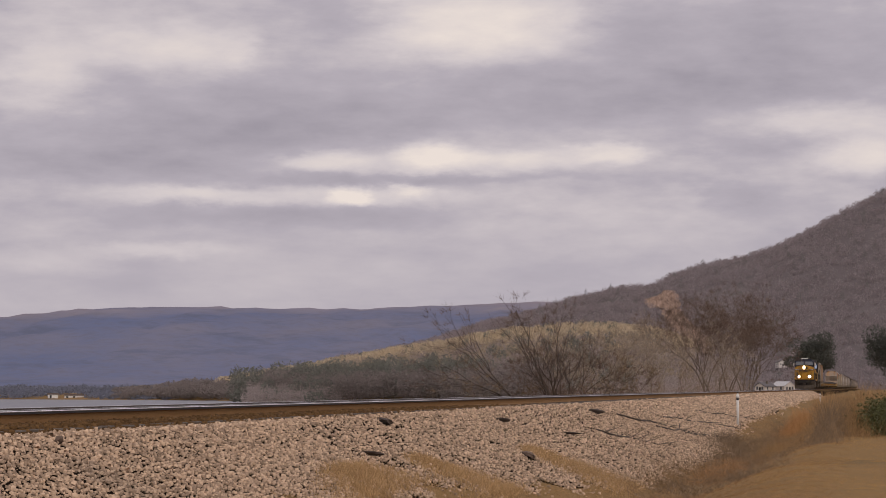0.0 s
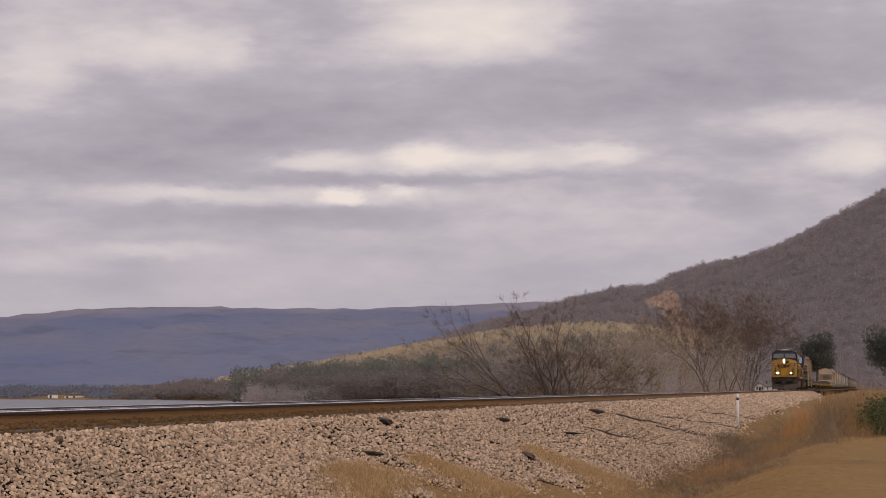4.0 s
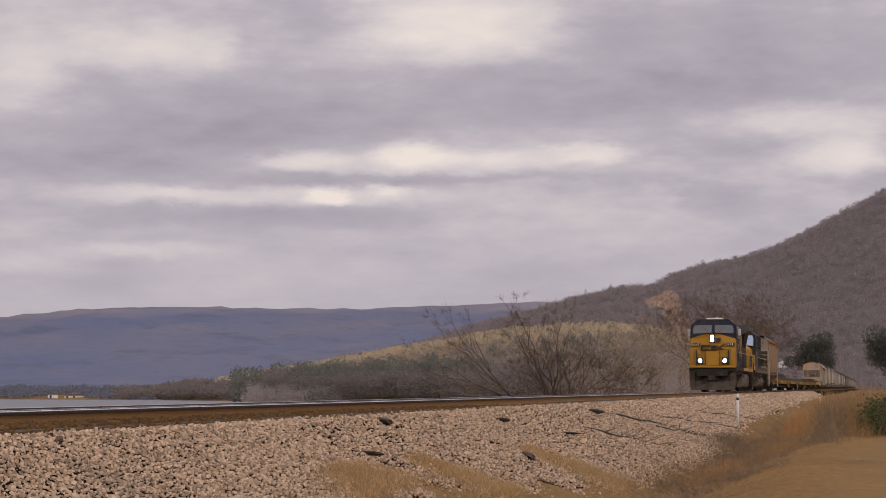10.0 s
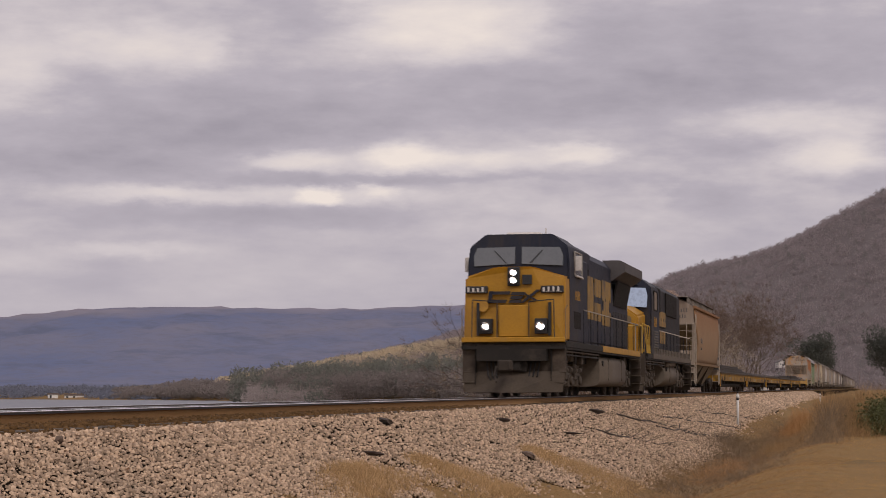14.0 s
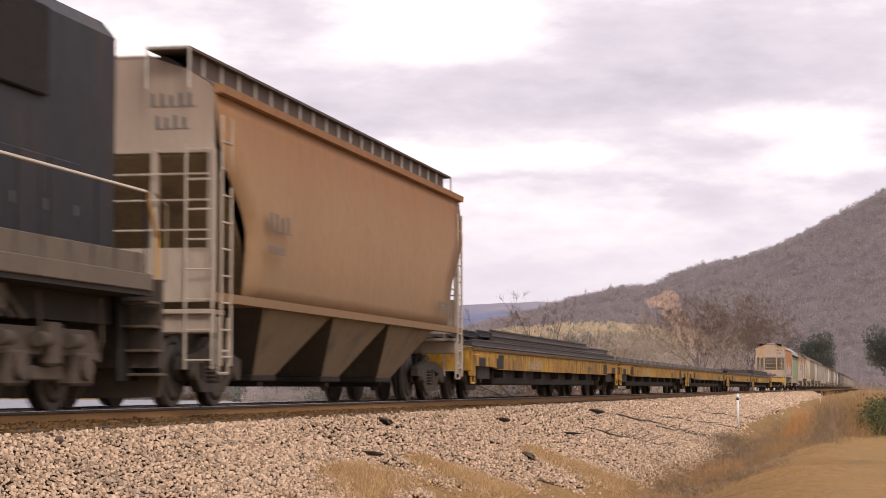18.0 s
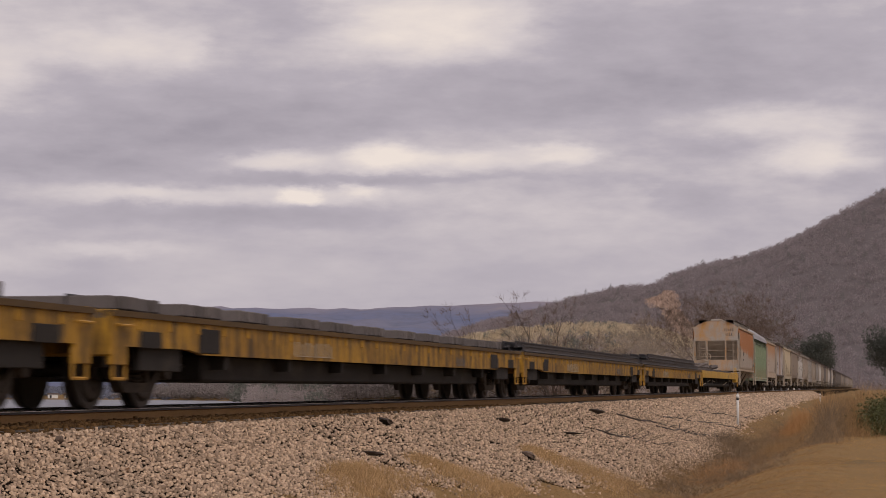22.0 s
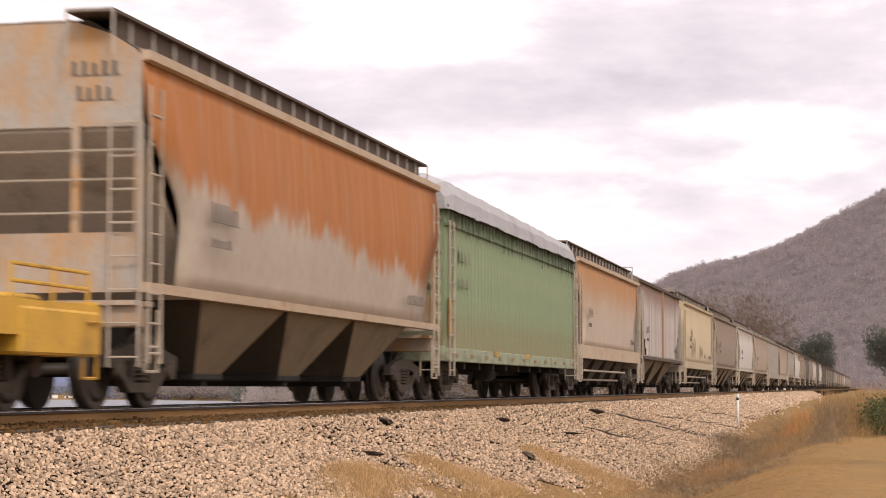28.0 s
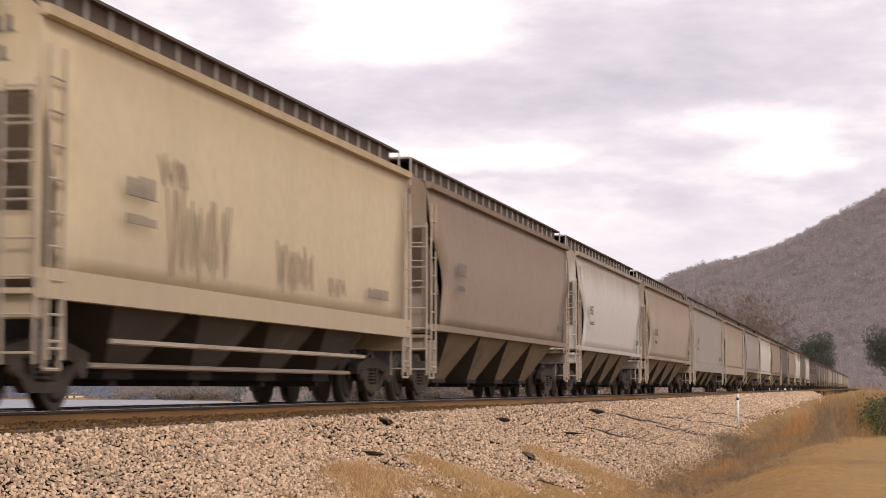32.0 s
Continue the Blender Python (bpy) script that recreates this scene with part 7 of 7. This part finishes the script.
M["cut_grass"] = mat("orange_tan_clearing", (0.52, 0.385, 0.305), 0.95, second=(0.40, 0.29, 0.23), scale=0.05, per_island=0.3, spec=0.0)
x, y, z = on_sheet(MOUNTAIN, 9000, r, 0.18, 0.56, 0.10, 0.16)
b, d = polar(x, y)
k = in_cut(b, (d - 1500) / 1200)
crowns("clearing_scrub", x[k], y[k], z[k], 2.5, 6.0, 14, 2.4, "cut_grass", "tan grass and scrub of a cleared strip on the slope", 64)

# the spur
x, y, z = on_sheet(SPUR, 2300, r, 0.0, 0.43, 0.10, 0.93)
crowns("spur_hardwoods", x, y, z - 0.5, r.uniform(5, 9, len(x)), r.uniform(5, 9, len(x)), 90, 0.7, "bare_grey", "bare grey hardwoods on the low spur", 65, 0.05)
# crest band of crowns whose colour holds the sunlight
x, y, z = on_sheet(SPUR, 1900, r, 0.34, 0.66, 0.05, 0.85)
crowns("spur_crest", x, y, z - 0.5, r.uniform(4, 7, len(x)), r.uniform(5, 9, len(x)), 80, 0.9, "crown_sunlit", "winter crowns along the spur's crest, painted gold as sunlit", 66)
x, y, z = on_sheet(SPUR, 760, r, 0.15, 0.46, 0.12, 0.85)
crowns("spur_tan_woods", x, y, z, r.uniform(5, 8, len(x)), r.uniform(5, 8, len(x)), 70, 1.0, "bare_tan", "tan leafless woods on the spur", 67)
x, y, z = on_sheet(SPUR, 170, r, 0.0, 0.36, 0.08, 0.75)
crowns("spur_pines", x, y, z, r.uniform(5, 12, len(x)), r.uniform(6, 10, len(x)), 230, 0.9, "pine", "dark pines among the spur's hardwoods", 68, 0.15)
x, y, z = on_sheet(SPUR, 60, r, 0.4, 0.64, 0.2, 0.8)
crowns("crest_pines", x, y, z, r.uniform(4, 7, len(x)), r.uniform(5, 8, len(x)), 110, 0.9, "pine", "dark pines scattered on the spur's pale crest", 72, 0.15)

# the lake's far shore
n = 900
b = r.uniform(9, 20.9, n)
x, y = spot(b, shore(b) + r.uniform(4, 70, n))
k = (b > 16.8)
crowns("shore_hardwoods", x, y, land(x, y), np.where(k, r.uniform(4, 7, n) * np.interp(b, [19, 20.9], [1, 0.45]), r.uniform(8, 11, n)), r.uniform(6, 9, n), 170, 0.8, "shore_grey", "bare hardwoods along the lake's far shore", 69, 0.05)
n = 210
b = np.clip(r.normal(14.0, 1.8, n), 10.5, 17.6)
x, y = spot(b, shore(b) + r.uniform(15, 120, n))
crowns("shore_pines", x, y, land(x, y), r.uniform(7.5, 14.5, n), r.uniform(7, 11, n), 240, 0.9, "pine", "dark pines along the lake's far shore", 70, 0.12)
n = 1500
b = r.uniform(16.5, 45, n)
x, y = spot(b, shore(b) + 900 * r.uniform(0.16, 1, n) ** 2)
crowns("low_shore_woods", x, y, land(x, y) - 1, r.uniform(2, 5.5, n), r.uniform(8, 16, n), 70, 1.3, "hazy_woods", "low haze-tinted woods behind the lake", 71, 0.05)
n = 700
b = r.uniform(19.5, 45, n)
k = (np.abs(b - 22.3) > 0.65) & (np.abs(b - 24.6) > 0.5)
x, y = spot(b[k], shore(b[k]) + r.uniform(3, 50, k.sum()))
crowns("shore_scrub", x, y, land(x, y) - 1, r.uniform(2, 3.6, len(x)), r.uniform(7, 13, len(x)), 60, 1.2, "hazy_woods", "haze-tinted scrub at the lake's far edge", 73, 0.05)


def boathouse(bearing, wings):
    """A low white house on the far shore; wings: start, length and height of each along the shore."""
    d = float(shore(bearing)) + 6
    x, y = (float(v) for v in spot(bearing, d))
    house = tagged(new("boathouse"), "low white boathouse with grey roof on the lake's far shore", "house")
    house.location = (x, y, float(land(np.array(x), np.array(y))) - 0.2)
    house.rotation_euler = (0, 0, math.radians(bearing))
    for a, long, high in wings:
        part("wall", box(B(), a, a + long, 0, 5, 0, high, 0.02), "white_post", house)
        part("roof", prism(B(), [(-0.3, high), (5.3, high), (2.5, high + 0.7)], a - 0.3, a + long + 0.3, "x"), "roof", house)
        for k in range(int(long / 4)):
            part("door", box(B(), a + 0.8 + k * 3, a + 1.7 + k * 3, -0.05, 0.01, 0.1, high - 0.3), "black", house)
    return house


boathouse(22.8, ((0, 4.6, 1.7), (7.5, 8.6, 1.3)))


# ---- bare trees beside the track ----
def bare_tree(x, y, high, lean, seed, material="bark", twig="twig", spread=0.55, stems=3, depth=4, fan=0.0, label="leafless grey-brown tree with fine twigs"):
    rr = random.Random(seed)
    z = float(land(np.array(x), np.array(y)))
    tree = tagged(new("bare_tree"), label, "tree", "bare trees beyond the track")
    tree.location = (x, y, z - 0.1)
    V, F, tips = [], [], []

    def limb(p, way, length, r0, level):
        segs = 3 if level < 3 else 2
        for s in range(segs):
            way = (way + Vector((rr.gauss(lean[0] * 0.11, 0.16), rr.gauss(0, 0.16), rr.gauss(0.0, 0.10)))).normalized()
            q = p + way * (length / segs)
            r1 = r0 * (0.9 if level < 3 else 0.8)
            side = way.orthogonal().normalized()
            up = way.cross(side)
            m = 6 if level < 2 else 3
            base = len(V)
            for c, rad in ((p, r0), (q, r1)):
                for k in range(m):
                    a = 6.283 * k / m
                    V.append(tuple(c + (side * math.cos(a) + up * math.sin(a)) * rad))
            for k in range(m):
                F.append((base + k, base + (k + 1) % m, base + m + (k + 1) % m, base + m + k))
            p, r0 = q, r1
            if level >= 1 and level < depth and rr.random() < (0.5 if level < 3 else 0.3):
                turn = Vector((rr.gauss(0, 1), rr.gauss(0, 1), rr.gauss(0.25, 0.6))).normalized()
                limb(p, (way * 0.75 + turn * spread * 1.25).normalized(), length * rr.uniform(0.45, 0.7), r0 * 0.6, level + 1)
        if level < depth:
            for k in range(rr.choice((2, 2, 3))):
                turn = Vector((rr.gauss(0, 1), rr.gauss(0, 1), rr.gauss(0.2, 0.6))).normalized()
                limb(p, (way + turn * spread).normalized(), length * rr.uniform(0.58, 0.82), r0 * rr.uniform(0.62, 0.85), level + 1)
        else:
            tips.append((p, way))

    for k in range(stems):
        w = Vector((lean[0] + fan * (2 * k / max(1, stems - 1) - 1) + rr.gauss(0, 0.06 if fan else 0.2), lean[1] + rr.gauss(0, 0.16), 1)).normalized()
        limb(Vector((rr.gauss(0, 0.25), rr.gauss(0, 0.25), 0)), w, high * 0.33 * (1 - 0.4 * k / max(1, stems - 1) if fan and lean[0] < 0 else 1), 0.006 * high + 0.02, 0)
    me = bpy.data.meshes.new("trunk")
    me.from_pydata(V, [], F)
    me.materials.append(M[material])
    part("trunk", me, "", tree)
    r = np.random.RandomState(seed)
    tp = np.array([p for p, _ in tips])
    tw = np.array([w for _, w in tips])
    w = np.repeat(tw, 8, 0) + r.normal(0, 0.55, (len(tp) * 8, 3))
    w /= np.linalg.norm(w, axis=1)[:, None]
    long = r.uniform(0.3, 0.75, len(w))
    c = np.repeat(tp, 8, 0) + w * long[:, None] * 0.45
    tm = shards_mesh("twig_ends", c, long, w, r, 0.06)
    tm.materials.append(M[twig])
    tagged(part("crown", tm, "", tree), kind="stuff")
    return tree


def tree_at(bearing, dist, high, lean=(0, 0), seed=0, **more):
    x, y = spot(bearing, dist)
    return bare_tree(float(x), float(y), high, lean, seed=seed or int(bearing * 100 + dist), **more)


M["dark_bark"] = mat("dark_brown_bark", (0.07, 0.055, 0.046), 0.9, second=(0.10, 0.08, 0.066), scale=2.0, spec=0.1)
M["pale_twig"] = mat("pale_tan_twigs", (0.34, 0.28, 0.215), 0.9, second=(0.26, 0.21, 0.165), scale=0.6, per_island=0.3, spec=0.1)
M["red_twig"] = mat("reddish_brown_twigs", (0.165, 0.115, 0.088), 0.9, second=(0.12, 0.088, 0.07), scale=0.6, per_island=0.35, spec=0.1)
LEANING = "leafless tree leaning far over the lakeshore, fine reddish twigs"
tree_at(8.4, 150, 15.0, (-0.13, 0), seed=1135, material="dark_bark", twig="red_twig", spread=0.48, stems=5, fan=0.10, depth=4, label=LEANING)
tree_at(10.6, 152, 8.2, (-0.05, 0), material="pale_bark", twig="twig", stems=1, depth=4, label="slim pale-barked leafless lakeshore tree")
tree_at(8.3, 152, 10.2, (0.12, 0), material="dark_bark", twig="red_twig", spread=0.6, stems=3, fan=0.34, depth=4, label="leafless lakeshore tree with crooked dark limbs")
tree_at(9.2, 151, 7.2, (0.1, 0), material="dark_bark", twig="red_twig", spread=0.7, stems=3, fan=0.4, depth=4, label="low leafless lakeshore tree with broken limbs")
tree_at(7.3, 172, 8.2, (0.2, 0), material="bark", stems=2, fan=0.2, depth=4)
PALE = "leafless pale tan tree with a soft rounded crown"
for bearing, dist, high, lean in ((6.45, 188, 10.0, -0.2), (6.1, 190, 12.0, -0.15), (5.7, 195, 12.0, -0.05)):
    tree_at(bearing, dist, high, (lean, 0), stems=2, depth=5, material="pale_bark", twig="pale_twig", label=PALE)
BROWN = "leafless brown tree in a dense thicket"
for bearing, dist, high in ((4.45, 230, 12.6), (4.2, 236, 14.0), (3.85, 245, 14.0), (3.5, 255, 13.4), (3.25, 262, 12.0)):
    tree_at(bearing, dist, high, (0.0, 0), stems=3, depth=5, twig="red_twig", label=BROWN)
# undergrowth along the lakeshore
n = 9000
b = r.uniform(2.9, 12.5, n)
dd = np.interp(b, [2.9, 4.5, 6, 9, 12.5], [260, 230, 195, 160, 150]) + r.uniform(-12, 22, n)
x, y = spot(b, dd)
hh = np.interp(b, [2.9, 3.4, 4.6, 5.5, 7, 9.5, 11, 12.5], [5.5, 8.5, 7.6, 5.6, 4.7, 4.2, 2.8, 1.6])
k = x < -4.5
c = np.stack([x, y, land(x, y) + hh * r.uniform(0.05, 1.0, n) * (0.75 + 0.25 * np.sin(b * 9))], 1)[k]
w = np.stack([r.normal(0, 0.5, len(c)), r.normal(0, 0.5, len(c)), np.ones(len(c))], 1)
under = tagged(new("shore_thicket", shards_mesh("shore_thicket", c, r.uniform(0.5, 1.4, len(c)), w, r, 0.045)), "dense leafless thicket along the lakeshore", "thicket", kind="stuff")
under.data.materials.append(M["twig"])
n = 16000
b = r.uniform(12.5, 26, n)
dd = np.interp(b, [12.5, 26], [150, 70]) + r.uniform(-8, 25, n)
x, y = spot(b, dd)
k = (x < -8) & (np.sin(b * 3.1) + np.sin(b * 7.3 + 1) > -0.2)
c = np.stack([x, y, land(x, y) + r.uniform(0.1, 3.6, n) * (0.6 + 0.4 * np.sin(b * 5))], 1)[k]
w = np.stack([r.normal(0, 0.5, len(c)), r.normal(0, 0.5, len(c)), np.ones(len(c))], 1)
low = tagged(new("shore_weeds", shards_mesh("shore_weeds", c, r.uniform(0.3, 0.9, len(c)), w, r, 0.06)), "pale dry weeds below the embankment", "weeds", kind="stuff")
low.data.materials.append(M["straw"])


def round_pine(bearing, dist, high, wide, seed):
    x, y = (float(v) for v in spot(bearing, dist))
    z = float(land(np.array(x), np.array(y)))
    t = tagged(new("evergreen_tree"), "dense rounded dark evergreen tree", "tree", "evergreen trees by the track")
    t.location = (x, y, z)
    r = np.random.RandomState(seed)
    tr = B()
    rod(tr, (0, 0, -0.3), (0.2, 0, high * 0.45), high * 0.03, 8, high * 0.018)
    for k in range(9):
        a, h0 = r.uniform(0, 6.28), high * r.uniform(0.25, 0.6)
        rod(tr, (0.1, 0, h0), (math.cos(a) * wide * 0.33, math.sin(a) * wide * 0.33, h0 + high * 0.16), high * 0.009, 5, high * 0.003)
    part("trunk", tr, "bark", t)
    lobes = [(r.normal(0, wide * 0.2), r.normal(0, wide * 0.2), high * r.uniform(0.38, 0.86), wide * r.uniform(0.15, 0.27)) for _ in range(26)]
    C = []
    for lx, ly, lz, lr in lobes:
        u = r.normal(size=(460, 3))
        u /= np.linalg.norm(u, axis=1)[:, None]
        C.append(np.array((lx, ly, lz)) + u * lr * r.uniform(0.6, 1.05, (460, 1)) * (1, 1, 0.8))
    C = np.concatenate(C)
    me = shards_mesh("crown", C, r.uniform(0.2, 0.5, len(C)) * high / 14, None, r, 1.0)
    me.materials.append(M["pine_near"])
    tagged(part("crown", me, "", t), kind="stuff")
    return t


M["pine_near"] = mat("dark_cedar_foliage", (0.125, 0.13, 0.11), 0.85, second=(0.10, 0.105, 0.09), scale=0.4, per_island=0.25, spec=0.1, even=True)
round_pine(1.42, 820, 26.0, 17.5, 3)
round_pine(-0.66, 330, 11.8, 10.5, 4)
round_pine(-1.6, 300, 12.0, 8.0, 6)


# ---- houses at the mountain's foot ----
def house(bearing, dist, z, w, l, h, turn, roof="roof_grey", label="small white clapboard house with a gabled roof"):
    x, y = (float(v) for v in spot(bearing, dist))
    t = tagged(new("house"), label, "house", "houses at the mountain's foot")
    t.matrix_basis = pose(x, y, z, 0, 0, turn)
    walls = part("wall", prism(B(), [(-w / 2, -1.5), (w / 2, -1.5), (w / 2, h), (0, h + w * 0.3), (-w / 2, h)], -l / 2, l / 2), "pale", t)
    for s in (-1, 1):
        part("roof", prism(B(), [(s * (w / 2 + 0.4), h - 0.24), (0, h + w * 0.3 + 0.02), (0, h + w * 0.3 + 0.2), (s * (w / 2 + 0.4), h - 0.06)], -l / 2 - 0.4, l / 2 + 0.4), roof, t)
    for yy in (-l / 4, l / 4):
        for s in (-1, 1):
            part("window", box(B(), s * (w / 2 - 0.05), s * (w / 2 + 0.03), yy - 0.5, yy + 0.5, 1.0, 2.3), "glass", t)
    for xx in (-w / 4, w / 4):
        part("window", box(B(), xx - 0.45, xx + 0.45, -l / 2 - 0.03, -l / 2 + 0.05, 1.0, 2.3), "glass", t)
    part("door", box(B(), -0.5, 0.5, -l / 2 - 0.04, -l / 2 + 0.04, 0.0, 2.05), "frame_dark", t)
    part("chimney", box(B(), w * 0.12, w * 0.12 + 0.6, -0.3, 0.3, h + 0.3, h + w * 0.3 + 0.8), "tank", t)
    return t


M["roof_grey"] = mat("grey_shingle_roof", (0.13, 0.12, 0.12), 0.9, second=(0.09, 0.085, 0.085), scale=3)
M["roof_pale"] = mat("pale_metal_roof", (0.5, 0.5, 0.5), 0.5, second=(0.4, 0.4, 0.4), scale=1)


def slope_at(bearing, dist):
    """The mountain's height at a place."""
    x, y = spot(bearing, dist)
    return float(MOUNTAIN[2].ravel()[np.argmin((MOUNTAIN[0] - x) ** 2 + (MOUNTAIN[1] - y) ** 2)])


house(2.4, 1650, slope_at(2.4, 1650) + 0.8, 7, 9, 3.2, 20)
house(1.95, 1690, slope_at(1.95, 1690) + 0.8, 6, 8, 3.0, 70, "roof_pale", "small pale house with a light metal roof")
house(2.35, 900, -1.5, 6, 9, 2.6, 40, "roof_pale", "low pale shed with a light metal roof")
house(2.85, 860, -1.5, 5, 8, 2.4, -30)
house(22.2, 1000, -5.0, 4, 24, 1.5, 75, "roof_pale", "long low white building across the lake")
house(24.6, 980, -4.8, 5, 9, 2.0, 60, "roof_pale", "low white building across the lake")


# ---- movement ----
def motions():
    for car, at in TRAIN:
        y0 = 47.186 + SPEED * 14.5 + at
        walk(car, [(t, pose(0, y0 - SPEED * t, 0)) for t in (0.0, 16.0, 32.0)])
    # the clouds drift slowly to the left
    walk(clouds, [(t, pose(*EYE, 0, 0, 0.064 * (t - 6.0))) for t in (0.0, 16.0, 32.0)])
    # the wheels roll without slipping
    turned = {}
    per = math.degrees(SPEED / FPS / WHEEL)
    for w, y in SPIN:
        if y not in turned:
            walk(w, [(k / FPS, pose(0, y, WHEEL) @ pose(0, 0, 0, per * k)) for k in range(32 * FPS + 1)])
            turned[y] = (w.animation_data.action, w.animation_data.action_slot)
        else:
            w.rotation_mode = "QUATERNION"
            w.animation_data_create()
            w.animation_data.action, w.animation_data.action_slot = turned[y]


motions()
